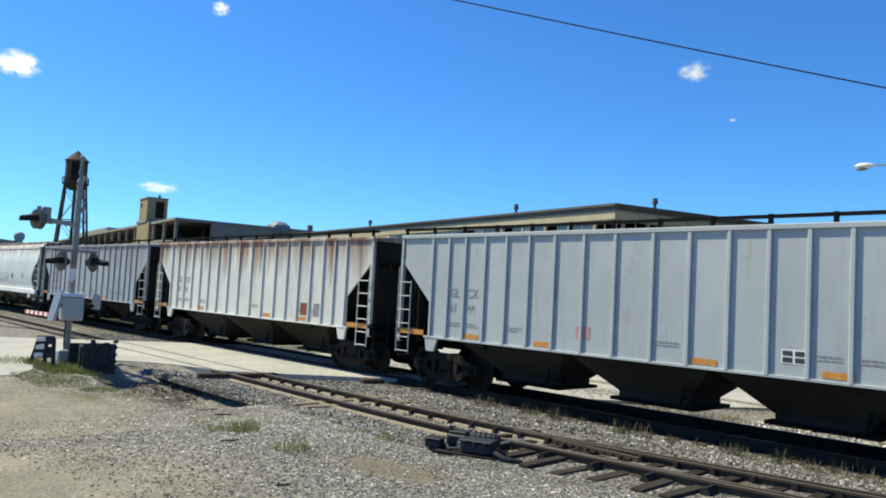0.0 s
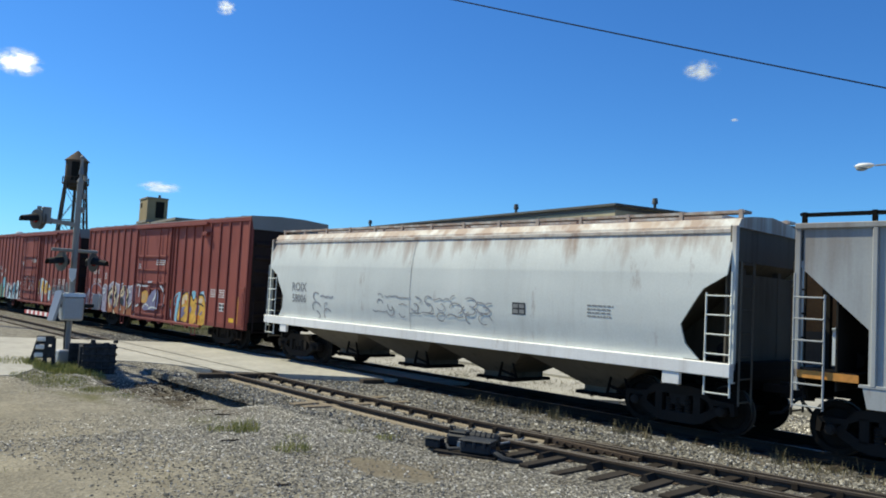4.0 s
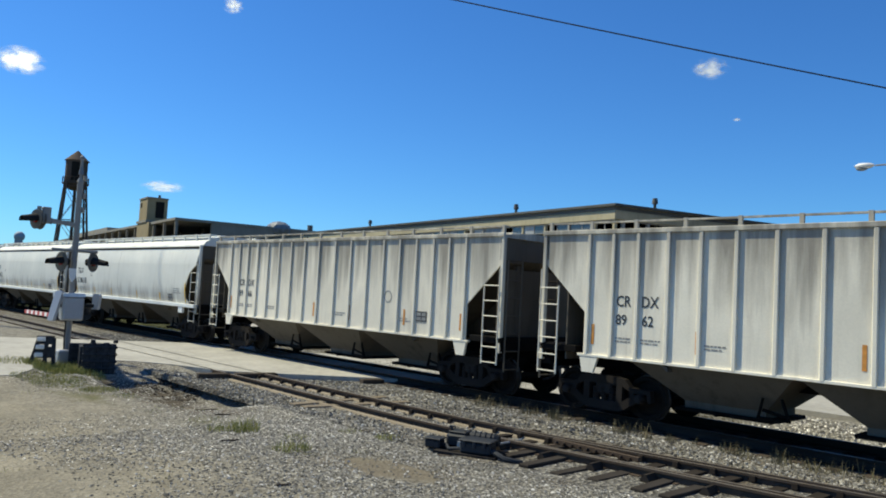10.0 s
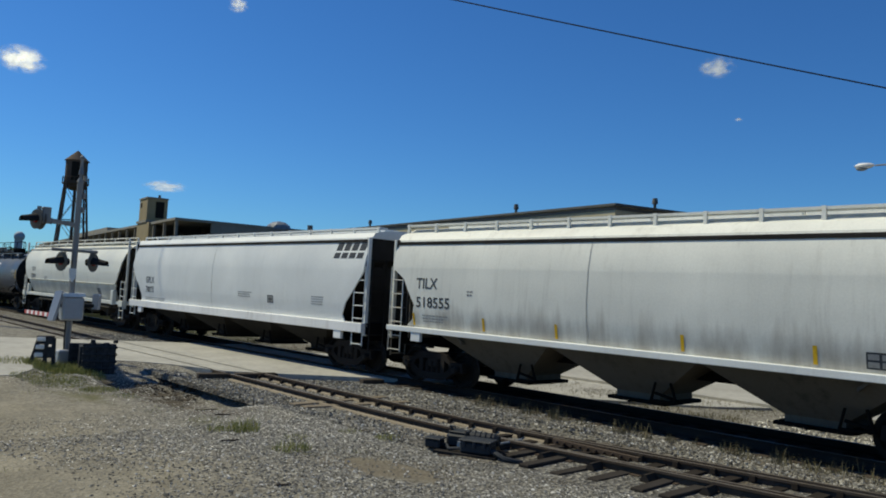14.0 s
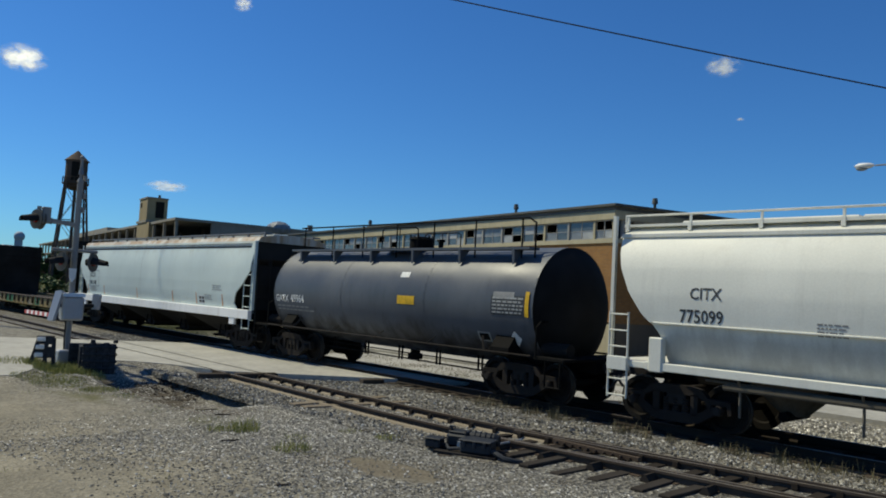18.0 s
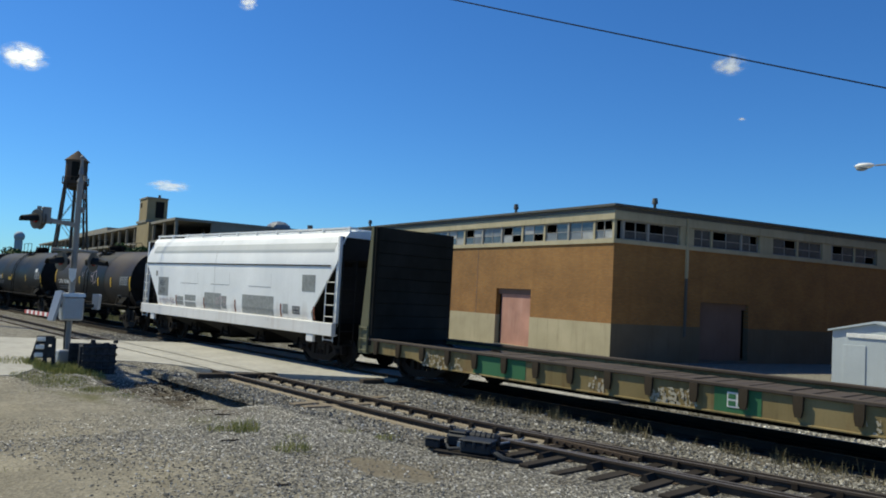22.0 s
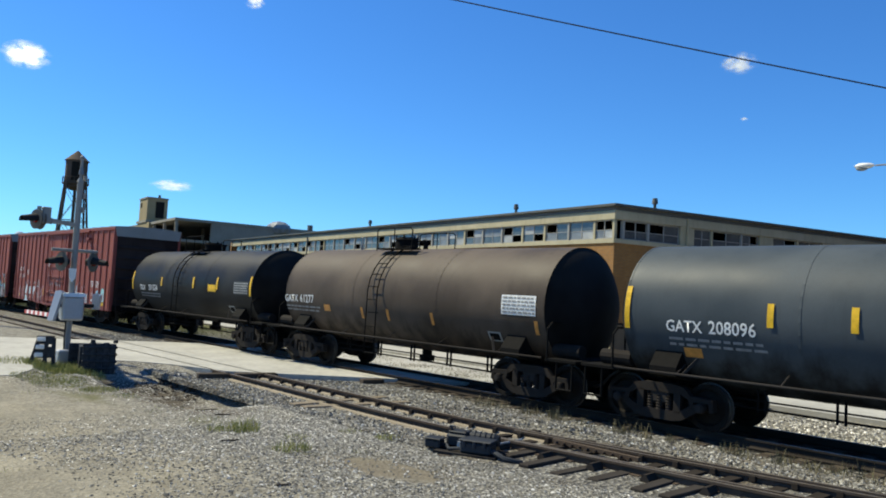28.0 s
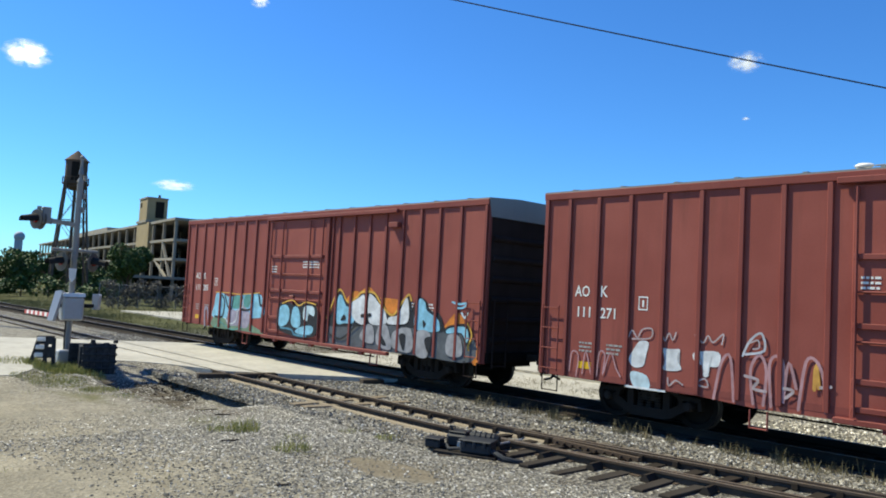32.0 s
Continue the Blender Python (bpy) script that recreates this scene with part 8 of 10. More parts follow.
# ---------- rounded centre-flow hopper ----------
def round_hopper(u0, L):
    prof = [(1.16, 1.20), (1.45, 1.33), (1.75, 1.43), (1.90, 1.46), (1.94, 1.52), (2.4, 1.56), (2.9, 1.53), (3.25, 1.43), (3.58, 1.22)]
    cut = [(1.16, 1.25), (1.72, 1.15), (1.92, 1.0), (2.1, 0.80), (2.5, 0.52), (3.0, 0.30), (3.58, 0.14)]
    car = car_at(u0, "hopper_car", "cream round-sided covered hopper with dusty, shade-toned lower belly", "hopper car")
    tab = sorted(prof)
    surf = lambda z: -lerp_table(tab, z)
    rng = random.Random(12)
    for s in (-1, 1):
        side_sheet(car, L, prof, cut, M["cream_shell"], s)
        bm = box(bmesh.new(), 0.9, L - 1.2, s * 1.36, s * 1.50, 1.05, 1.20, 0.012)
        part("side_sill", bm, M["cream"], car)
        bm = box(bmesh.new(), 1.05, L - 1.05, s * 1.44, s * 1.535, 1.915, 1.95, 0.008)
        part("belly_seam", bm, M["cream"], car)
        bm = box(bmesh.new(), 0.15, L - 0.15, s * 1.20, s * 1.28, 3.55, 3.63, 0.01)
        part("top_chord", bm, M["cream"], car)
        for x in (0.98, L - 1.42):
            bm = box(bmesh.new(), x, x + 0.28, s * 1.36, s * 1.52, 1.02, 1.66, 0.02)
            part("corner_post", bm, M["cream"], car)
    roof = prism(bmesh.new(), [(-1.24, 3.56), (-0.9, 3.78), (-0.4, 3.88), (0.4, 3.88), (0.9, 3.78), (1.24, 3.56)], 'x', 0.1, L - 0.1)
    part("roof", roof, M["cream"], car, smooth=True)
    for i in range(4):
        q = (L - 1.8) / 4
        part("hatch_cover", box(bmesh.new(), 0.9 + q * i, 0.9 + q * (i + 1) - 0.05, -0.3, 0.3, 3.86, 3.97, 0.02), M["cream"], car)
    for y in (-0.98, 0.98):
        bm = tube(bmesh.new(), [(0.05, y, 3.70), (0.05, y, 4.02), (L - 0.05, y, 4.02), (L - 0.05, y, 3.70)], 0.022)
        w = part("top_rail", bm, M["cream"], car)
        post = mesh_of("bracket", box(bmesh.new(), -0.02, 0.02, -0.02, 0.02, 3.66, 4.03), M["cream"])
        for i in range(12):
            piece("bracket", post, w, pose(0.1 + (L - 0.2) * i / 11, y, 0))
        roof_walk(car, L, y * 0.9, 3.84, 0.14, 12, M["cream"], 0.34)
    w = (L - 3.9) / 5
    for i in range(5):
        x = 1.95 + w * (i + 0.5)
        bm = bmesh.new()
        bmesh.ops.create_cone(bm, cap_ends=True, segments=18, radius1=0.22, radius2=1.12, depth=0.82, matrix=Matrix.Translation((x, 0, 0.83)) @ Matrix.Diagonal((w * 0.44, 1.0, 1, 1)))
        bay = part("hopper_bay", bm, M["under_light"], car, smooth=True)
        bm = rod(bmesh.new(), (x, -0.5, 0.42), (x, 0.5, 0.42), 0.09, 10)
        part("outlet_gate", bm, M["black"], bay)
    for y in (-1.05, 1.05):
        bm = rod(bmesh.new(), (2.3, y * 1.1, 0.88), (L - 2.3, y * 1.1, 0.88), 0.06, 10)
        for i in range(6):
            x = 2.6 + (L - 5.2) * i / 5
            rod(bm, (x, y * 1.1, 0.88), (x, y * 1.1, 0.38), 0.024, 6)
            rod(bm, (x, y * 1.1, 0.88), (x, y * 1.2, 1.06), 0.022, 6)
        tube(bm, [(L - 1.9, y, 0.36), (L - 1.7, y, 0.62), (L - 1.85, y, 0.85), (1.9, y, 0.95)], 0.02)
        part("unloading_pipe", bm, M["under_light"], car)
    for s in (1, -1):
        x = 0.0 if s > 0 else L
        sl = prism(bmesh.new(), [(x + s * 0.15, 3.5), (x + s * 0.2, 3.55), (x + s * 1.9, 1.30), (x + s * 1.85, 1.2)], 'y', -1.2, 1.2)
        part("slope_sheet", sl, M["under"], car)
        bm = box(bmesh.new(), x, x + s * 1.1, -1.42, 1.42, 1.06, 1.18, 0.01)
        part("end_platform", bm, M["cream"], car)
        bm = box(bmesh.new(), x + s * 0.05, x + s * 0.5, -1.5, -1.36, 0.98, 1.24, 0.01)
        part("jack_pad", bm, M["cream"], car)
        for y in (-1.36, 1.36):
            bm = box(bmesh.new(), x + s * 0.02, x + s * 0.09, y - 0.04, y + 0.04, 0.9, 3.98)
            part("corner_post", bm, M["cream"], car)
        ladder_part(car, x + s * 0.06, x + s * 0.48, -1.44, 0.45, 2.1, 6, M["cream"])
    bm = box(bmesh.new(), 0.2, L - 0.2, -0.28, 0.28, 0.80, 1.1)
    part("centre_sill", bm, M["black"], car)
    running_gear(car, (1.3, L - 1.3), L, u0)
    letters(car, "CITX", 1.80, 2.40, 0.29, M["letter_dark"], surf)
    letters(car, "775099", 1.6, 1.98, 0.33, M["letter_dark"], surf, 0.85)
    data_box(car, 11.7, 1.42, 0.42, 0.28, surf, M["letter_dark"], M["letter_gray"], rng)
    bm = panel(bmesh.new(), L * 0.47, L * 0.47 + 0.035, 1.66, 3.5, surf, 0.006, 8)
    part("weld_seam", bm, M["letter_gray"], car)
    fine_print(car, 4.0, 2.1, 0.5, 4, M["letter_gray"], surf, rng, h=0.03, gap=0.06)
    return car


# ---------- the train, from its head to its tail ----------
rng = random.Random(5)
LG, LD = M["letter_gray"], M["letter_dark"]
car, sf = ribbed_hopper(-15.38, 13.80, M["gray_a"], "pale gray ribbed covered hopper with faded markings", ("GLCX", "6144"), 1)
data_box(car, 9.75, 1.42, 0.42, 0.24, sf, M["letter_white"], LD, rng)
bm = panel(bmesh.new(), 5.6, 5.95, 1.5, 1.75, sf, 0.005, 2)
part("stencil_mark", bm, paint("pink", (0.5, 0.25, 0.24)), car)
for x in (2.35, 4.5, 8.15, 10.4):
    part("reflector", panel(bmesh.new(), x, x + 0.5, 1.25, 1.36, sf, 0.008, 1), M["orange"], car)
car, sf = ribbed_hopper(-30.34, 13.78, M["gray_b"], "off-white ribbed covered hopper streaked with rust", ("GLCX", "8191"), 2)
for x in (10.35, 11.05):
    part("patch_panel", panel(bmesh.new(), x, x + 0.42, 1.42, 1.78, sf, 0.006, 1), paint("rust", (0.36, 0.1, 0.035)) if x < 11 else M["letter_gray"], car)
for x in (3.6, 8.2, 10.3):
    part("reflector", panel(bmesh.new(), x, x + 0.45, 1.25, 1.36, sf, 0.008, 1), M["orange"], car)
car, sf = ribbed_hopper(-45.42, 13.86, M["gray_c"], "blue-gray ribbed covered hopper", ("GLCX", "8135"), 3)
data_box(car, 9.9, 1.5, 0.42, 0.3, sf, M["letter_white"], LD, rng)
for x in (2.35, 4.5, 8.9):
    part("reflector", panel(bmesh.new(), x, x + 0.5, 1.25, 1.36, sf, 0.008, 1), M["orange"], car)

car, sf = smooth_hopper(-61.86, 15.43, M["white_d"], "white smooth-sided covered hopper with rusty top edge and small scrawls", 4, (1.08, 1.32), M["sill_white"], zt=3.72, bays=4, ridge=4.0, edge=weathered("rusty_edge", (0.55, 0.5, 0.44), (0.3, 0.12, 0.05), 0.9, 0.7, rust=1.2), under=M["under_light"])
letters(car, "ROIX", 1.48, 2.13, 0.36, LG, sf)
letters(car, "58006", 1.5, 1.80, 0.33, LG, sf)
scrawl(car, 5.5, 9.8, 1.65, 2.2, "gray", sf, 8, 9, 0.03)
scrawl(car, 2.5, 3.6, 1.35, 2.1, "gray", sf, 9, 2, 0.04)
data_box(car, 10.4, 1.9, 0.38, 0.26, sf, LD, LG, rng)
fine_print(car, 12.4, 2.2, 0.7, 4, LG, sf, rng, h=0.03, gap=0.07)

car, sf = boxcar(-78.48, 15.32, ("111", "296"), 11)
mural(car, sf, [
    ("lavender", 0, [(2.26, 0.7), (2.15, 1.09), (2.21, 1.76), (2.8, 1.84), (3.42, 2.07), (4.18, 1.91), (5.0, 1.93), (5.77, 1.91), (6.04, 2.01), (6.22, 1.37), (6.2, 0.7), (5.84, 0.7), (3.32, 0.7)]),
    ("amber", 0, [(2.78, 1.14), (3.29, 1.03), (3.72, 0.88), (4.23, 1.21), (4.81, 1.02), (5.23, 1.11), (5.82, 1.07), (5.78, 0.7), (4.58, 0.7), (3.32, 0.7), (2.85, 0.72)]),
    ("pale_gray", 0.06, [(2.22, 1.09), (2.21, 1.73), (2.46, 1.9), (2.84, 1.82), (3.43, 2.03), (4.11, 1.93), (4.56, 2.0)]),
    ("pale_gray", 0.06, [(5.25, 1.81), (5.59, 1.92), (6.05, 1.92), (6.18, 1.63)]),
    ("lavender", 0.06, [(0.79, 0.87), (0.71, 1.46), (0.85, 1.8), (1.32, 1.91), (1.89, 1.8), (2.05, 1.49), (2.09, 0.83)]),
    ("lavender", 0, [(0.05, 0.75), (0.09, 1.31), (0.45, 1.66), (0.56, 1.45), (0.32, 1.16), (0.54, 0.74)]),
    ("dusty", 0.05, [(0.82, 1.44), (1.11, 1.43), (0.88, 1.25), (1.14, 1.14), (0.94, 1.02)]),
    ("dusty", 0.04, [(1.6, 1.49), (1.85, 1.51), (1.65, 1.36), (1.85, 1.35)]),
    ("black", 0.2, [(3.03, 1.16), (2.87, 1.37), (3.11, 1.6), (3.52, 1.74), (3.83, 1.65), (3.82, 1.36), (3.58, 0.96)]),
    ("black", 0.2, [(4.17, 1.11), (4.3, 1.49), (4.67, 1.79), (5.04, 1.71), (5.21, 1.47), (5.08, 1.18)]),
    ("black", 0.14, [(5.36, 1.01), (5.75, 1.28), (5.85, 0.95)]),
    ("cream", 0.14, [(3.26, 0.93), (3.03, 1.23), (3.08, 1.45), (3.33, 1.62), (3.53, 1.59)]),
    ("cream", 0.09, [(3.37, 1.84), (3.48, 1.51)]),
    ("cream", 0.12, [(3.73, 1.83), (3.81, 1.63), (3.62, 1.42), (3.83, 1.22), (3.61, 0.89), (3.79, 0.7)]),
    ("cream", 0.13, [(4.03, 1.04), (4.15, 1.41), (4.35, 1.53), (4.65, 1.83)]),
    ("cream", 0.12, [(4.66, 1.87), (4.73, 1.56), (4.35, 1.44)]),
    ("cream", 0.11, [(5.08, 1.77), (5.22, 1.54), (5.04, 1.31), (5.19, 1.09), (4.92, 0.75)]),
    ("white", 0.07, [(5.38, 1.01), (5.74, 1.27), (5.81, 0.93)]),
    ("white", 0.05, [(2.21, 1.71), (2.59, 1.68), (2.34, 1.48), (2.6, 1.55)]),
    ("white", 0.05, [(5.32, 1.65), (5.4, 1.71), (5.5, 1.64), (5.35, 1.61)]),
    ("black", 0, [(3.16, 1.39), (3.36, 1.47), (3.48, 1.34), (3.27, 1.27)]),
    ("black", 0, [(4.39, 1.27), (4.6, 1.4), (4.76, 1.3), (4.68, 1.08), (4.46, 1.13)]),
    ("black", 0, [(3.5, 1.05), (3.63, 1.11), (3.71, 0.92), (3.57, 0.81)]),
    ("white", 0.03, [(4.46, 1.04), (4.57, 0.86), (4.38, 0.87)]),
], "lavender, rust and cream sprayed letters with black shadows")
dsf = lambda z: -1.5 - 0.058
mural(car, lambda z: -1.5 - 0.105, [
    ("violet", 0, [(7.09, 1.03), (7.9, 1.74), (8.49, 1.79), (8.46, 1.11), (7.73, 1.01)]),
    ("ochre", 0, [(6.9, 1.3), (6.88, 1.67), (7.45, 1.76), (7.47, 1.33)]),
    ("cream", 0.03, [(6.93, 1.62), (7.04, 1.38), (7.1, 1.63), (7.22, 1.4), (7.35, 1.68)]),
    ("pale_gray", 0.08, [(6.38, 1.96), (6.64, 1.95), (6.62, 1.52)]),
    ("pale_gray", 0.07, [(6.69, 1.95), (7.44, 1.96)]),
    ("pale_gray", 0.09, [(8.69, 1.98), (8.99, 1.81), (9.07, 1.5), (9.01, 1.21)]),
    ("white", 0.06, [(7.11, 1.08), (7.32, 1.23), (7.67, 1.16)]),
    ("white", 0.1, [(8.09, 1.4), (8.24, 1.54), (8.38, 1.79)]),
    ("white", 0.07, [(7.7, 1.06), (8.0, 1.13), (8.47, 1.1)]),
    ("white", 0.08, [(6.41, 1.1), (6.64, 1.17)]),
    ("pale_gray", 0.06, [(7.47, 2.12), (7.87, 2.14)]),
], "pale strokes sprayed over the door")
mural(car, sf, [
    ("lavender", 0.09, [(9.16, 1.17), (9.36, 1.17), (9.52, 1.06), (9.56, 0.85)]),
    ("ochre", 0.09, [(9.48, 1.47), (9.47, 1.23)]),
], "loose lavender stroke")
mural(car, sf, [
    ("sky", 0, [(9.91, 0.8), (10.05, 1.61), (10.31, 1.77), (10.22, 1.24), (10.13, 0.72)]),
    ("sky", 0.05, [(9.84, 1.31), (9.8, 1.56), (10.04, 1.75), (10.36, 1.82), (10.47, 1.92)]),
    ("sky", 0, [(11.0, 1.87), (11.12, 1.88), (11.12, 1.74), (11.02, 1.73)]),
    ("sky", 0, [(11.26, 1.83), (11.4, 1.9), (11.57, 1.85), (11.53, 1.64), (11.41, 1.6)]),
    ("sky", 0, [(11.98, 1.87), (12.22, 1.9), (12.22, 1.77), (12.04, 1.75)]),
    ("black", 0, [(10.12, 0.73), (10.18, 1.19), (10.32, 1.63), (10.82, 1.87), (11.09, 1.7), (11.28, 1.76), (11.45, 1.57), (11.63, 1.72), (12.02, 1.81), (12.31, 1.73), (12.44, 1.39), (12.45, 0.72), (11.67, 0.7), (10.6, 0.7)]),
    ("sun", 0, [(10.17, 0.79), (10.24, 1.18), (10.38, 1.58), (10.81, 1.81), (11.0, 1.67), (11.0, 0.8), (10.6, 0.75)]),
    ("sun", 0, [(11.06, 0.79), (11.06, 1.64), (11.25, 1.69), (11.45, 1.49), (11.62, 1.65), (11.65, 0.76)]),
    ("sun", 0, [(11.69, 0.75), (11.69, 1.61), (12.02, 1.74), (12.26, 1.67), (12.39, 1.39), (12.4, 0.75)]),
    ("cream", 0, [(10.37, 1.46), (10.79, 1.75), (10.92, 1.56), (10.53, 1.33)]),
    ("cream", 0, [(11.72, 1.5), (12.02, 1.67), (12.19, 1.59), (12.02, 1.44)]),
    ("violet", 0, [(10.39, 0.91), (10.46, 1.22), (10.83, 1.28), (10.59, 1.11), (10.81, 1.06), (10.59, 0.88)]),
    ("violet", 0, [(11.25, 1.34), (11.35, 1.21), (11.24, 1.07), (11.13, 1.2)]),
    ("violet", 0, [(11.67, 1.05), (11.76, 1.36), (11.96, 1.37), (11.85, 1.02)]),
    ("violet", 0, [(11.98, 1.04), (12.21, 1.21), (12.16, 1.07)]),
    ("black", 0.05, [(11.65, 1.44), (12.07, 1.44), (12.28, 1.37)]),
    ("orange", 0, [(10.78, 1.55), (10.87, 1.48), (10.82, 1.38), (10.74, 1.45)]),
    ("orange", 0.05, [(11.88, 0.87), (11.97, 1.02), (12.04, 0.8)]),
    ("pale_gray", 0.04, [(12.41, 1.57), (12.35, 1.74), (12.19, 1.86)]),
], "fat yellow bubble letters with sky-blue spots")
part("reflector", panel(bmesh.new(), 14.66, 14.78, 0.9, 1.8, sf, 0.006, 1), M["orange"], car)

car, sf = boxcar(-95.40, 15.36, ("111", "319"), 12)
mural(car, sf, [
    ("teal", 0, [(0.64, 0.76), (0.7, 1.31), (0.87, 1.71), (1.3, 1.22), (1.34, 0.75)]),
    ("sky", 0, [(0.78, 1.65), (0.91, 1.7), (1.06, 1.34), (0.82, 1.46)]),
    ("moss", 0, [(1.34, 0.75), (1.55, 1.35), (1.97, 1.54), (2.11, 0.75)]),
    ("teal", 0, [(2.11, 0.75), (2.07, 1.82), (2.31, 1.89), (2.7, 1.83), (2.75, 1.32), (2.48, 0.76)]),
    ("sky", 0, [(2.16, 1.66), (2.4, 1.87), (2.58, 1.5), (2.3, 1.29)]),
    ("cream", 0, [(2.48, 0.74), (2.61, 1.24), (2.81, 1.2), (2.85, 0.75)]),
    ("lavender", 0, [(2.88, 0.75), (2.9, 1.44), (3.17, 1.54), (3.24, 0.74)]),
    ("orange", 0.03, [(0.75, 1.32), (1.09, 1.07), (1.23, 0.78)]),
    ("white", 0, [(3.28, 0.7), (3.24, 1.47), (3.61, 1.62), (3.98, 1.37), (4.29, 1.65), (4.48, 1.54), (4.75, 1.63), (5.09, 1.58), (5.32, 1.75), (5.72, 1.71), (5.98, 1.67), (6.21, 1.44), (6.67, 1.67), (6.6, 1.31), (6.31, 1.18), (6.43, 0.7), (5.65, 0.7), (4.22, 0.7)]),
    ("navy", 0, [(3.44, 0.7), (3.41, 1.3), (3.6, 1.51), (3.93, 1.28), (4.09, 1.11), (4.32, 1.54), (4.46, 1.32), (4.68, 1.54), (5.02, 1.52), (5.33, 1.67), (5.66, 1.65), (5.9, 1.6), (6.14, 1.27), (6.31, 0.7), (5.16, 0.7)]),
    ("ice", 0, [(3.5, 0.7), (3.52, 1.06), (3.96, 1.04), (4.13, 0.7)]),
    ("steel_blue", 0, [(3.5, 1.11), (3.6, 1.45), (3.97, 1.21), (3.82, 1.06)]),
    ("ice", 0, [(4.2, 0.7), (4.24, 1.21), (4.42, 1.14), (4.57, 0.7)]),
    ("steel_blue", 0, [(4.5, 1.08), (4.69, 1.49), (4.98, 1.47), (4.92, 1.17), (4.63, 0.98)]),
    ("ice", 0, [(4.64, 0.7), (4.67, 0.92), (4.92, 1.06), (5.04, 0.7)]),
    ("ice", 0, [(5.2, 1.2), (5.34, 1.63), (5.64, 1.61), (5.71, 1.41), (5.44, 1.22)]),
    ("white", 0, [(5.28, 0.7), (5.38, 0.99), (5.64, 1.23), (5.71, 0.96), (5.53, 0.7)]),
    ("steel_blue", 0, [(5.15, 0.7), (5.18, 1.02), (5.33, 0.98), (5.26, 0.7)]),
    ("ice", 0, [(5.8, 0.7), (5.87, 0.97), (6.01, 1.21), (6.18, 0.78), (6.28, 0.7)]),
    ("steel_blue", 0, [(5.82, 1.25), (5.89, 1.53), (6.1, 1.27), (5.95, 1.15)]),
    ("steel_blue", 0, [(6.23, 1.28), (6.29, 1.46), (6.58, 1.6), (6.52, 1.38)]),
    ("navy", 0.04, [(3.54, 1.04), (4.0, 1.1), (4.2, 0.82)]),
    ("navy", 0.05, [(4.77, 1.34), (5.0, 1.12), (4.81, 0.82)]),
    ("navy", 0.04, [(5.42, 1.44), (5.59, 1.34), (5.36, 1.15), (5.65, 1.07)]),
    ("white", 0.03, [(3.39, 0.7), (3.31, 1.32), (3.59, 1.54), (4.08, 1.2), (4.33, 1.59)]),
    ("dusty", 0.03, [(2.96, 1.7), (3.02, 1.6), (3.16, 1.68), (3.21, 1.59)]),
], "teal wedges and ice-blue letters edged in navy")
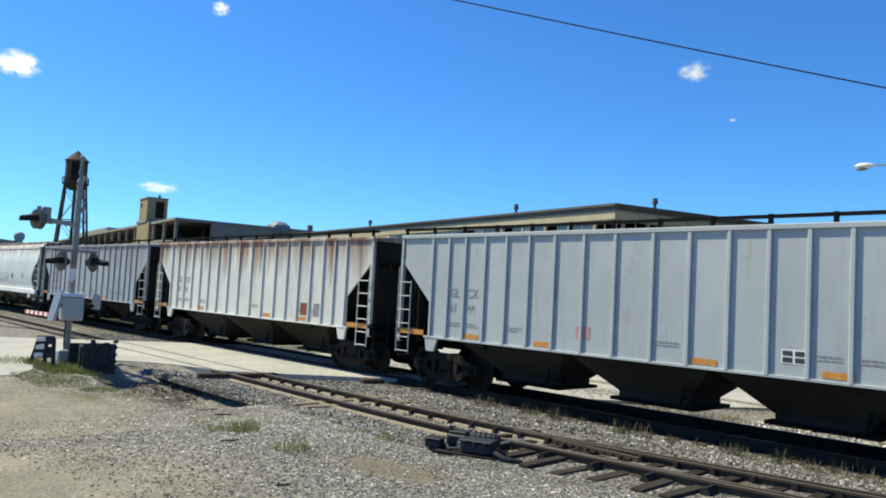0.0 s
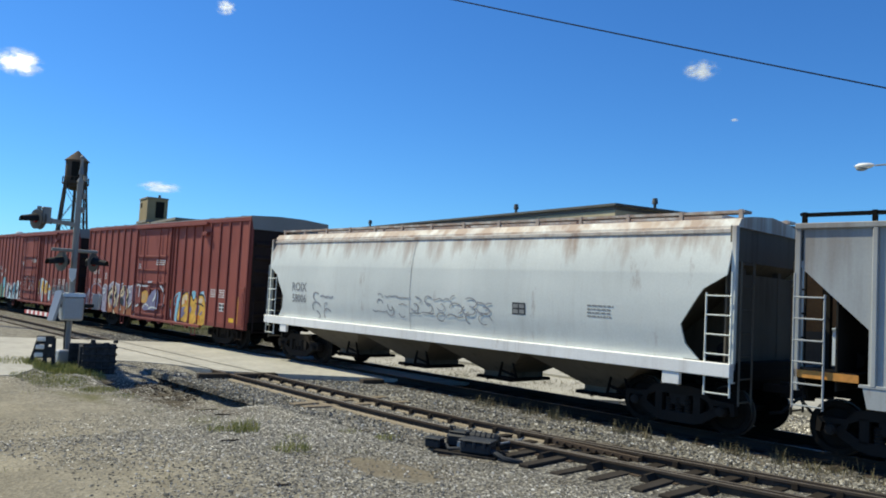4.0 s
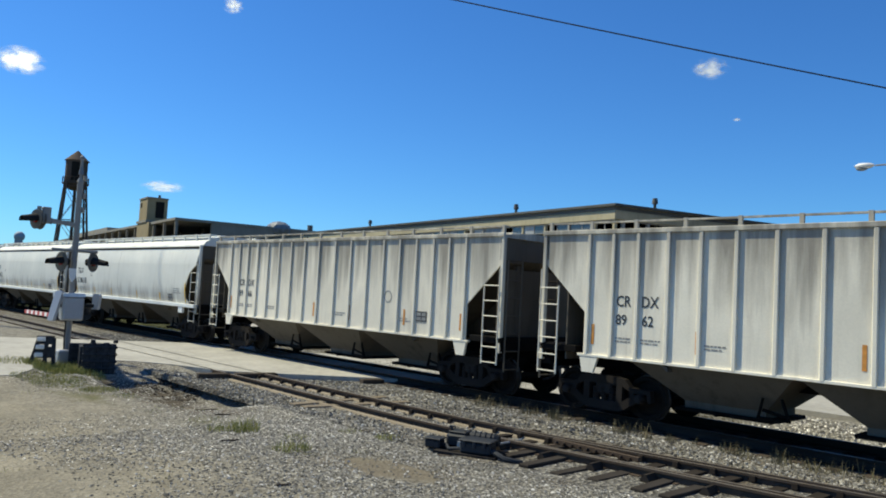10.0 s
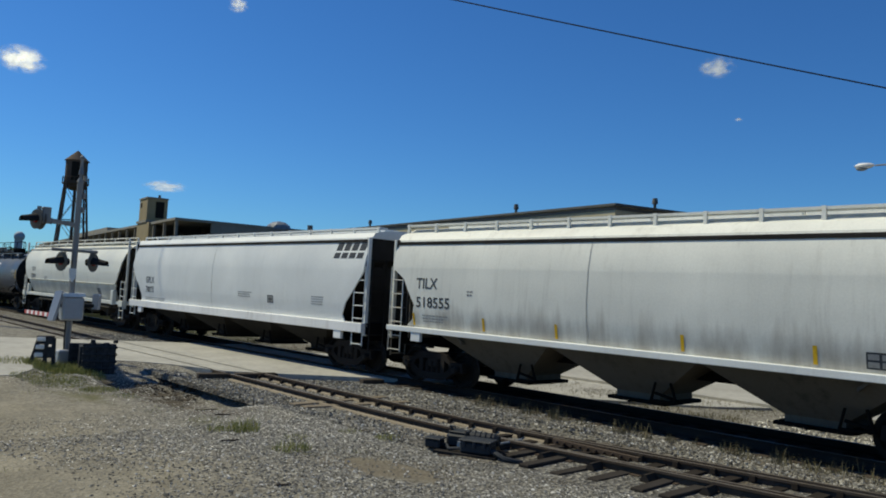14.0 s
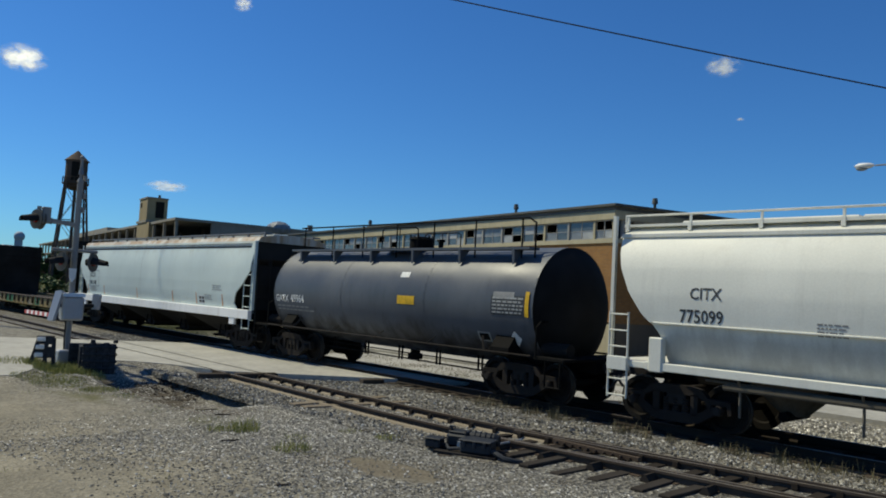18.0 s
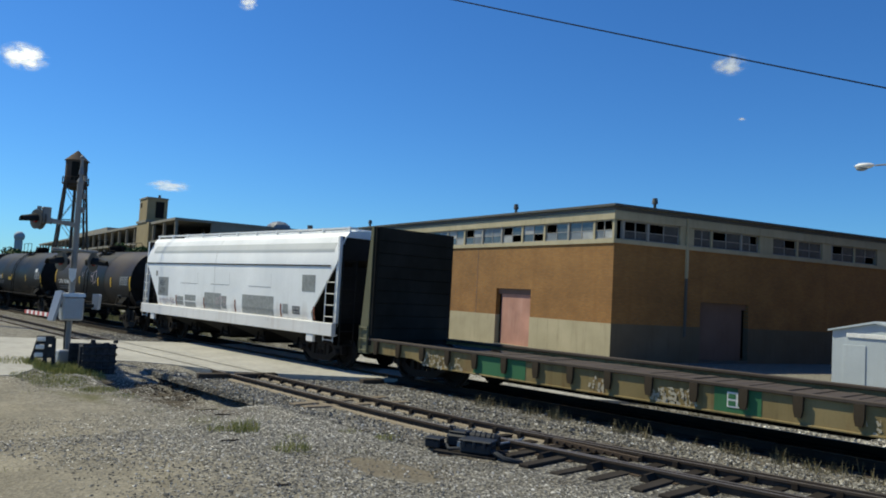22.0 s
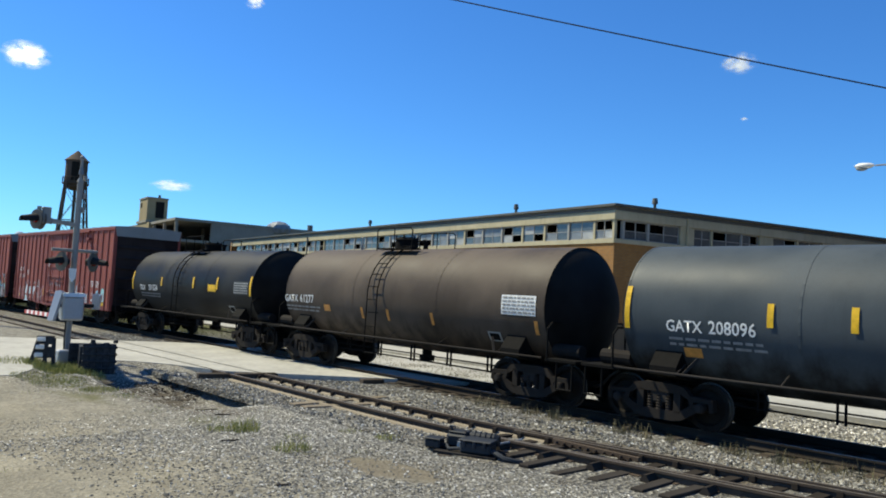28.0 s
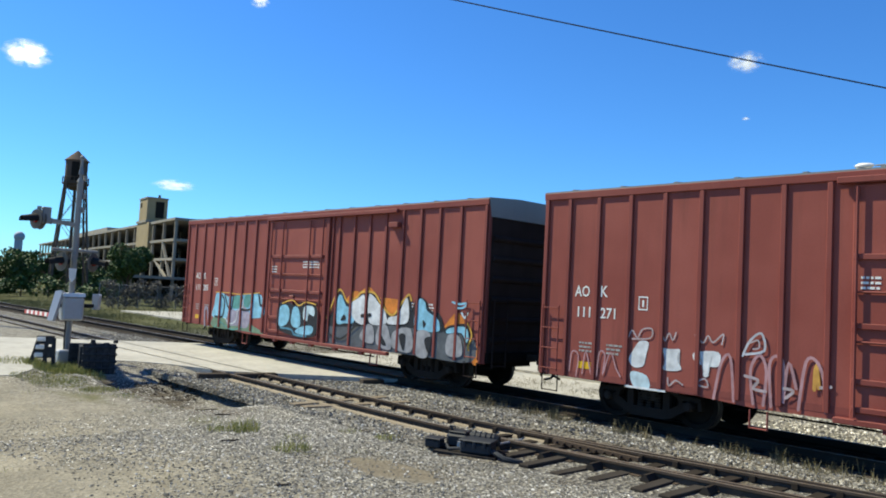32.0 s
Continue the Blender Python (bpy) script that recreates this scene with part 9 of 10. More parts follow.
mural(car, sf, [
    ("ice", 0, [(8.72, 1.24), (8.93, 1.67), (9.11, 1.46), (9.3, 1.76), (9.83, 2.0), (10.3, 1.94), (10.82, 1.84), (11.25, 1.69), (11.52, 1.44), (11.56, 0.83), (10.4, 0.8), (9.01, 0.78)]),
    ("brick_red", 0, [(9.12, 0.79), (9.33, 1.14), (10.38, 1.24), (11.39, 1.22), (11.48, 0.83), (10.4, 0.78)]),
    ("sun", 0, [(9.04, 1.27), (9.14, 1.59), (9.31, 1.53), (9.43, 1.81), (9.65, 1.82), (9.7, 1.54), (9.96, 1.58), (10.09, 1.89), (10.3, 1.79), (10.35, 1.55), (10.42, 1.28), (9.11, 1.04)]),
    ("sun", 0, [(10.5, 1.23), (10.6, 1.69), (11.03, 1.78), (11.13, 1.5), (11.48, 1.56), (11.45, 1.35), (10.58, 1.17)]),
    ("ice", 0, [(9.75, 1.21), (9.77, 1.67), (9.92, 1.68), (9.97, 1.23)]),
    ("ice", 0, [(10.1, 0.79), (10.18, 1.25), (10.33, 1.21), (10.33, 0.8)]),
    ("ice", 0, [(11.19, 0.91), (11.27, 1.33), (11.45, 1.32), (11.52, 0.92)]),
    ("rose", 0, [(9.56, 0.89), (9.62, 1.14), (10.04, 1.18), (9.99, 0.88)]),
    ("white", 0.03, [(9.3, 1.73), (9.39, 1.42), (9.68, 1.42), (9.7, 1.81)]),
    ("black", 0.03, [(10.83, 1.71), (10.84, 1.43), (11.08, 1.43)]),
    ("black", 0.03, [(9.46, 1.61), (9.48, 1.33), (9.73, 1.34)]),
    ("white", 0.03, [(9.2, 0.85), (9.55, 1.19), (10.05, 1.12), (10.37, 1.39), (10.78, 1.14), (11.27, 1.36), (11.46, 0.94)]),
    ("slate", 0, [(11.56, 0.96), (11.62, 1.45), (11.96, 1.56), (12.4, 1.57), (13.02, 1.73), (13.51, 1.67), (14.14, 1.87), (14.31, 1.65), (14.38, 1.01), (13.52, 0.99), (12.2, 0.92)]),
    ("brick_red", 0, [(11.76, 0.76), (11.97, 1.16), (12.52, 1.06), (13.03, 1.28), (13.61, 1.19), (14.15, 1.35), (14.33, 0.93), (13.04, 0.82)]),
    ("dusty", 0.035, [(11.55, 1.11), (11.74, 1.24), (11.62, 1.39), (11.97, 1.32), (11.86, 1.09), (12.2, 0.92), (12.47, 1.11)]),
    ("dusty", 0.045, [(11.95, 1.85), (12.12, 1.96), (12.24, 1.82), (12.18, 1.61), (12.01, 1.7), (11.95, 1.85)]),
    ("dusty", 0.035, [(11.97, 1.24), (12.3, 1.27), (12.42, 1.1), (12.2, 0.95), (11.98, 1.11)]),
    ("dusty", 0.03, [(12.52, 1.22), (12.72, 1.32), (12.83, 1.1), (13.03, 1.33), (12.93, 1.11)]),
    ("dusty", 0.04, [(13.46, 1.67), (13.79, 1.55), (14.12, 1.86), (14.19, 1.54), (14.33, 1.0)]),
    ("dusty", 0.035, [(13.33, 0.96), (13.42, 1.22), (13.61, 1.19), (13.64, 0.95), (13.38, 0.9)]),
    ("dusty", 0.035, [(13.91, 0.94), (13.95, 1.09), (14.11, 1.06), (14.07, 0.87)]),
    ("dusty", 0.03, [(11.73, 1.57), (12.4, 1.65), (12.92, 1.61), (13.22, 1.67)]),
], "yellow and red letters running into gray scrawls")
scrawl(car, 6.6, 8.8, 1.2, 2.1, "dusty", dsf, 25, 4, 0.06)

for u0, num, sd in ((-110.66, "8962", 31), (-125.57, "8966", 32)):
    car, sf = ribbed_hopper(u0, 13.78, M["beige"], "beige ribbed covered hopper with grimy vertical streaks", ("CRDX", num), sd, False, True)
    data_box(car, 10.9, 1.55, 0.4, 0.25, sf, LD, LG, rng)
    reflectors(car, (1.3, 3.55, 6.3, 8.05, 10.4, 12.45), 1.42, 1.82, sf, M["orange"])
    bm = bmesh.new()
    for k in range(16):
        a0, a1 = k / 16 * 2 * math.pi, (k + 1) / 16 * 2 * math.pi
        vs = [bm.verts.new((9.75 + q * math.cos(a), sf(2) - 0.006, 2.12 + q * math.sin(a))) for q, a in ((0.13, a0), (0.16, a0), (0.16, a1), (0.13, a1))]
        bm.faces.new(vs)
    part("stencil_mark", bm, LG, car)

for u0, num, sd in ((-140.71, "518618", 41), (-155.68, "518555", 42)):
    car, sf = smooth_hopper(u0, 13.85, M["white_i"], "off-white smooth-sided covered hopper with pale sill", sd, (1.27, 1.40), M["white_k"], edge=M["under"], under=M["under_light"])
    letters(car, "TILX", 1.06, 2.37, 0.37, LD, sf, 1.0)
    letters(car, num, 1.06, 1.91, 0.36, LD, sf, 1.14)
    reflectors(car, (0.93, 3.34, 5.43, 8.31, 10.62), 1.45, 1.75, sf, M["yellow"])
    reflectors(car, (12.9,), 1.45, 2.15, sf, M["yellow"])
    data_box(car, 11.4, 1.46, 0.42, 0.26, sf, LD, LG, rng)
    fine_print(car, 2.85, 2.36, 0.2, 2, LG, sf, rng)
    fine_print(car, 1.3, 1.72, 0.9, 3, LG, sf, rng, h=0.025, gap=0.07)
    fine_print(car, 11.9, 1.95, 0.7, 3, LG, sf, rng, h=0.03, gap=0.08)

car, sf = smooth_hopper(-172.89, 16.15, M["white_k"], "clean white smooth-sided covered hopper", 51, (1.10, 1.36), M["sill_white"], zt=3.70, bays=4, ridge=3.98, edge=M["under"], walk_posts=15,
                        cut=[(1.34, 0.95), (1.55, 1.05), (1.9, 0.85), (2.3, 0.45), (2.75, 0.10), (3.7, 0.03)])
letters(car, "GPLX", 1.52, 2.10, 0.36, LD, sf)
letters(car, "78073", 1.52, 1.72, 0.34, LD, sf)
bm = bmesh.new()
for k in range(4):
    q = [(14.55 + k * 0.36, 3.12), (14.83 + k * 0.36, 3.12), (14.95 + k * 0.36, 3.56), (14.67 + k * 0.36, 3.56)]
    vs = [bm.verts.new((x, sf(z) - 0.007, z)) for x, z in q]
    bm.faces.new(vs)
part("stencil_mark", bm, LD, car)
data_box(car, 11.1, 1.70, 0.36, 0.24, sf, LD, LG, rng)
fine_print(car, 1.4, 1.52, 2.2, 2, LG, sf, rng, h=0.03, gap=0.07)
fine_print(car, 9.2, 2.0, 1.0, 3, LG, sf, rng, h=0.03, gap=0.07)
fine_print(car, 13.6, 2.0, 0.7, 4, LG, sf, rng, h=0.03, gap=0.07)

round_hopper(-188.97, 15.15)

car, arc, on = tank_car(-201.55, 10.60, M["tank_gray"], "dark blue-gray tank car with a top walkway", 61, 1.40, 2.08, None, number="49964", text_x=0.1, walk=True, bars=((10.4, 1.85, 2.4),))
part("placard", arc(bmesh.new(), 6.05, 6.72, 1.95, 2.17), M["yellow"], car)
part("stencil_mark", arc(bmesh.new(), 9.43, 10.06, 2.22, 2.38), M["letter_gray"], car)
part("stencil_mark", arc(bmesh.new(), 6.0, 6.35, 2.64, 2.78), M["letter_white"], car)
bm = bmesh.new()
q = [on(10.04 + 0.17 * a, 1.36 + 0.17 * b, 0.02) for a, b in ((0, -1), (1, 0), (0, 1), (-1, 0))]
bm.faces.new([bm.verts.new(v) for v in q])
part("placard", bm, M["white_paint"], car)

car, sf = smooth_hopper(-219.43, 16.60, M["white_n"], "pale gray smooth-sided covered hopper with white sill", 71, (1.10, 1.40), M["sill_white"], zt=3.70, bays=4, ridge=3.98, walk_posts=16, line_z=3.5, walk_mat=M["galv_post"], roof_mat=M["roof_rusty"],
                        cut=[(1.38, 1.0), (1.6, 1.18), (1.95, 1.0), (2.25, 0.55), (2.7, 0.12), (3.7, 0.03)])
bm = bmesh.new()
for a, b, c, d in ((1.48, 2.70, 2.50, 2.52), (1.48, 2.70, 1.79, 1.81), (1.48, 1.50, 1.81, 2.50), (2.68, 2.70, 1.81, 2.50)):
    panel(bm, a, b, c, d, sf, 0.006, 2)
part("stencil_mark", bm, LD, car)
letters(car, "ECUX", 1.56, 2.22, 0.30, LD, sf)
letters(car, "881108", 1.56, 1.87, 0.28, LD, sf, 0.98)
fine_print(car, 1.56, 1.74, 0.9, 3, LG, sf, rng, h=0.03, gap=0.07)
reflectors(car, (1.3, 3.32, 7.1, 10.57, 12.6, 14.6), 1.44, 1.85, sf, M["orange"], 0.06)
data_box(car, 12.85, 1.48, 0.45, 0.28, sf, M["letter_white"], LD, rng)
fine_print(car, 13.9, 2.15, 0.7, 3, LG, sf, rng, h=0.03, gap=0.07)
fine_print(car, 13.3, 1.8, 0.6, 3, LG, sf, rng, h=0.03, gap=0.07)

bulkhead_flat(-236.93, 16.40)

car, sf = smooth_hopper(-251.55, 13.49, M["white_p"], "bright white covered hopper with gray painted-over patches", 81, (0.90, 1.27), M["sill_stained"], zt=3.76, bays=4, ridge=4.02, walk_posts=11, line_z=2.90,
                        cut=[(1.25, 1.25), (1.55, 1.25), (2.9, 0.12), (3.0, 0.06), (3.76, 0.03)], prof=[(1.25, 1.40), (1.5, 1.46), (2.9, 1.50), (3.4, 1.42), (3.76, 1.24)])
for x0, x1, z0, z1 in ((1.32, 2.25, 1.64, 2.36), (3.0, 3.62, 1.34, 1.66), (3.75, 4.65, 1.30, 1.74), (5.35, 6.60, 1.32, 1.88), (6.66, 7.0, 1.36, 1.8), (8.1, 10.1, 1.30, 1.90), (10.65, 10.95, 1.4, 1.7), (11.70, 12.4, 2.12, 2.62), (1.05, 1.22, 2.4, 2.6)):
    part("patch_panel", panel(bmesh.new(), x0, x1, z0, z1, sf, 0.005, 3), M["patch_gray"], car)
part("painted_band", panel(bmesh.new(), 0.6, 13.2, 3.30, 3.58, sf, 0.005, 3), M["band_pale"], car)
letters(car, "AEX", 1.45, 2.03, 0.30, LD, sf)
letters(car, "6279", 1.45, 1.74, 0.28, LD, sf, 0.9)
reflectors(car, (2.95, 5.27, 7.58, 10.5, 12.33), 1.30, 1.70, sf, paint("rust", (0.36, 0.1, 0.035)), 0.08)
for x0, x1, z0, z1 in ((3.33, 4.75, 2.16, 2.58), (5.78, 7.16, 2.18, 2.62), (8.5, 9.9, 2.18, 2.62)):
    part("panel_seam", panel(bmesh.new(), x0, x1, z0, z0 + 0.014, sf, 0.005, 1), M["seam_gray"], car)
    part("panel_seam", panel(bmesh.new(), x1, x1 + 0.012, z0, z1, sf, 0.005, 2), M["seam_pale"], car)
scrawl(car, 1.5, 2.85, 1.34, 1.56, "dusty", sf, 83, 6, 0.022)
data_box(car, 11.2, 1.42, 0.42, 0.24, sf, LD, LG, rng)
scrawl(car, 6.2, 7.0, 1.5, 1.75, "dusty", sf, 82, 3, 0.03)

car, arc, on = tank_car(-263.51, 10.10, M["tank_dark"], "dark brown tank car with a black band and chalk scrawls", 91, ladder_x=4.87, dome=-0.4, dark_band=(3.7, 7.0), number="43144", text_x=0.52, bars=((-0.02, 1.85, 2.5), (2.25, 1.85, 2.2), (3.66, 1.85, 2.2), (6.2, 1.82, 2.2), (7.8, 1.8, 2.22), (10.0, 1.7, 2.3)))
g = bmesh.new()
q = random.Random(4)
for k in range(10):
    x, a = 4.05 + q.uniform(0, 0.45), q.uniform(2.2, 2.5)
    x2, a2 = x + q.uniform(-0.22, 0.22), a + q.uniform(-0.15, 0.15)
    vs = [g.verts.new(on(*p, 0.016)) for p in ((x, a), (x2, a2), (x2 + 0.025, a2 + 0.025), (x + 0.025, a + 0.025))]
    g.faces.new(vs)
for cx, ca, rx, rz in ((5.42, 2.45, 0.16, 0.26), (5.78, 2.22, 0.24, 0.3), (5.45, 2.12, 0.16, 0.14), (5.62, 2.0, 0.14, 0.15), (5.5, 2.62, 0.15, 0.1)):
    for k in range(18):
        a0, a1 = k / 18 * 2 * math.pi, (k + 1) / 18 * 2 * math.pi
        vs = [g.verts.new(on(cx + rx * e * math.cos(a), ca + rz * e * math.sin(a), 0.018)) for e, a in ((1.0, a0), (0.88, a0), (0.88, a1), (1.0, a1))]
        g.faces.new(vs)
part("chalk_scrawl", g, PAINT["dusty"], car)

car, arc, on = tank_car(-276.51, 10.38, M["tank_black"], "black tank car with yellow reflective bars", 92, ladder_x=5.3, number="31590", text_x=0.77, bars=((-0.02, 1.75, 2.45), (2.5, 1.82, 2.1), (4.65, 1.8, 2.1), (7.48, 1.78, 2.1), (10.3, 1.5, 2.15)))
part("placard", arc(bmesh.new(), 3.81, 4.47, 1.76, 1.94), M["yellow"], car)
part("stencil_mark", arc(bmesh.new(), 9.27, 9.68, 2.3, 2.48), M["letter_white"], car)
for x in (6.6, 8.0):
    part("patch_panel", arc(bmesh.new(), x, x + 0.9, 1.34, 1.5), M["tank_dark"], car)
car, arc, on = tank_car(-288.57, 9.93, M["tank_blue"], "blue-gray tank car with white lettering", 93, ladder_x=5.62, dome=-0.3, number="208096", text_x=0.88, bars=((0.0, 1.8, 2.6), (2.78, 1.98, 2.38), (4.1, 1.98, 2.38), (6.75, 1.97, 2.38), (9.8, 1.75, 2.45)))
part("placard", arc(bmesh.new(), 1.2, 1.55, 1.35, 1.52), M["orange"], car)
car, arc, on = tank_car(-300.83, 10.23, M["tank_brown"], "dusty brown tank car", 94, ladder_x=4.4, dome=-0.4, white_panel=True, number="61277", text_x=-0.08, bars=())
for x in (3.75, 4.87, 6.6, 9.95):
    part("reflector", arc(bmesh.new(), x, x + 0.1, 1.48, 1.78), M["orange"], car)
part("placard", arc(bmesh.new(), 2.0, 2.3, 1.6, 1.78), M["orange"], car)
car, arc, on = tank_car(-313.09, 10.07, M["tank_black"], "black tank car with yellow placard", 95, ladder_x=4.4, number="201524", marks="TILX", text_x=0.82, bars=((0.0, 1.8, 2.55), (2.9, 2.0, 2.35), (5.72, 2.0, 2.4), (7.6, 2.0, 2.42), (9.95, 1.85, 2.5)))
part("placard", arc(bmesh.new(), 6.95, 7.55, 1.92, 2.16), M["yellow"], car)

car, sf = boxcar(-330.52, 15.36, ("111", "271"), 13)
mural(car, sf, [
    ("white", 0, [(2.17, 1.2), (2.25, 1.37), (2.4, 1.57), (2.59, 1.55), (2.54, 1.31), (2.49, 1.11), (2.29, 1.07)]),
    ("white", 0, [(2.86, 1.47), (3.05, 1.47), (3.24, 1.48), (3.17, 1.32), (3.27, 1.12), (2.91, 1.09), (2.96, 1.28)]),
    ("white", 0, [(3.51, 1.45), (3.97, 1.5), (3.98, 1.26), (3.8, 1.22), (3.8, 1.07), (3.7, 1.06), (3.69, 1.25), (3.55, 1.27)]),
    ("ice", 0, [(2.23, 0.98), (2.57, 0.94), (2.63, 0.71), (2.31, 0.7)]),
    ("dusty", 0.03, [(2.15, 1.62), (2.23, 1.76), (2.35, 1.63), (2.45, 1.79), (2.65, 1.81), (2.62, 1.64), (2.24, 1.6)]),
    ("dusty", 0.03, [(2.86, 1.75), (2.93, 1.62), (3.01, 1.76), (3.09, 1.64), (3.15, 1.78)]),
    ("dusty", 0.03, [(3.53, 1.77), (3.68, 1.64), (3.77, 1.77), (3.87, 1.66), (4.05, 1.82), (4.03, 1.64)]),
    ("dusty", 0.03, [(3.01, 0.95), (3.04, 0.81), (3.17, 0.92), (3.31, 0.86)]),
    ("dusty", 0.03, [(3.55, 0.83), (3.63, 0.97), (3.75, 1.01), (3.79, 0.88), (3.61, 0.89)]),
    ("rosy", 0.03, [(0.79, 0.84), (0.84, 1.23), (1.0, 1.17), (0.96, 0.75)]),
    ("rosy", 0.03, [(1.11, 0.82), (1.18, 1.27), (1.32, 0.83)]),
    ("rosy", 0.03, [(1.46, 0.81), (1.51, 1.28), (1.64, 1.23), (1.6, 0.84), (1.76, 1.3), (1.9, 1.01), (2.01, 0.86)]),
    ("rosy", 0.05, [(3.91, 0.7), (4.03, 1.32), (4.19, 1.44), (4.27, 0.7)]),
    ("rosy", 0.05, [(4.61, 0.7), (4.55, 1.25), (4.7, 1.52), (4.82, 1.27), (4.78, 0.7)]),
    ("rosy", 0.05, [(4.91, 0.7), (4.87, 1.37), (4.99, 1.53), (5.1, 1.39), (5.1, 0.78), (5.18, 1.44), (5.31, 1.04)]),
    ("rosy", 0.05, [(5.35, 0.71), (5.45, 1.47), (5.61, 1.51), (5.73, 1.22), (5.76, 0.73)]),
    ("pale_gray", 0.04, [(4.41, 1.48), (4.53, 1.74), (4.72, 1.88), (4.78, 1.6), (4.46, 1.51)]),
    ("dusty", 0.03, [(4.54, 1.71), (4.67, 1.76), (4.69, 1.64), (4.59, 1.61)]),
    ("ochre", 0.06, [(5.59, 1.06), (5.61, 1.44), (5.66, 1.09)]),
    ("dusty", 0.05, [(4.46, 1.15), (4.69, 1.1), (4.61, 0.96), (4.82, 0.93)]),
    ("dusty", 0.05, [(5.04, 1.02), (5.27, 1.0), (5.15, 0.87)]),
    ("dusty", 0.05, [(5.69, 1.1), (5.84, 1.13)]),
    ("white", 0.04, [(2.14, 0.7), (2.55, 0.7), (2.97, 0.7)]),
], "white blobs and thin rosy loops")
mural(car, sf, [
    ("gray", 0, [(10.04, 1.03), (9.95, 1.47), (10.12, 1.75), (10.3, 1.85), (10.48, 1.68), (10.62, 1.26), (10.39, 0.93), (10.15, 0.96)]),
    ("gray", 0, [(10.66, 1.26), (10.7, 1.68), (10.88, 1.73), (10.88, 1.33), (10.73, 1.19)]),
    ("dusty", 0, [(10.95, 1.26), (11.04, 1.6), (11.18, 1.66), (11.13, 1.36)]),
    ("white", 0, [(10.18, 1.49), (10.3, 1.79), (10.43, 1.62), (10.39, 1.35)]),
    ("white", 0.03, [(10.01, 1.42), (10.16, 1.16), (10.38, 0.97), (10.57, 1.25), (10.52, 1.57)]),
    ("slate", 0.03, [(10.12, 1.21), (10.34, 1.29), (10.51, 1.2)]),
    ("white", 0.04, [(10.77, 0.84), (10.88, 1.04), (11.08, 0.99), (11.23, 1.14), (11.26, 0.87), (10.82, 0.83)]),
    ("dusty", 0.03, [(10.91, 1.76), (11.09, 1.87), (11.05, 1.71), (11.22, 1.9)]),
    ("dusty", 0.03, [(11.47, 1.71), (11.67, 1.6), (11.55, 1.44), (11.8, 1.36), (11.73, 1.66), (11.94, 1.71)]),
    ("steel_blue", 0, [(11.43, 1.01), (11.43, 1.24), (11.55, 1.29), (11.52, 1.05)]),
    ("dusty", 0.03, [(12.87, 1.22), (12.93, 1.46), (13.04, 1.26), (13.01, 1.52), (13.18, 1.25)]),
    ("white", 0.1, [(12.95, 1.11), (13.2, 1.13)]),
    ("sky", 0, [(13.5, 1.1), (13.51, 1.46), (13.69, 1.6), (13.84, 1.5), (13.93, 1.45), (13.93, 1.11)]),
    ("slate", 0, [(13.59, 1.46), (13.74, 1.49), (13.74, 1.34), (13.61, 1.33)]),
    ("slate", 0, [(13.78, 1.45), (13.89, 1.45), (13.88, 1.34), (13.78, 1.33)]),
    ("slate", 0, [(13.62, 1.28), (13.88, 1.3), (13.87, 1.23), (13.64, 1.21)]),
    ("aqua", 0, [(14.21, 1.12), (14.17, 1.52), (14.26, 1.69), (14.45, 1.69), (14.56, 1.52), (14.53, 1.26), (14.7, 1.12), (14.24, 1.1)]),
    ("brick_red", 0, [(14.36, 1.15), (14.34, 1.41), (14.37, 1.5), (14.43, 1.42), (14.43, 1.15)]),
    ("teal", 0.02, [(14.21, 1.12), (14.17, 1.52), (14.26, 1.69), (14.45, 1.69), (14.56, 1.52), (14.53, 1.26)]),
], "gray petals and small pale blue shapes")
part("reflector", panel(bmesh.new(), 14.62, 14.74, 1.1, 1.9, sf, 0.006, 1), M["orange"], car)
part("patch_panel", panel(bmesh.new(), 12.08, 12.56, 0.95, 1.38, sf, 0.006, 1), PAINT["gray"], car)
scrawl(car, 6.6, 8.6, 1.1, 2.0, "dusty", dsf, 57, 5, 0.04)

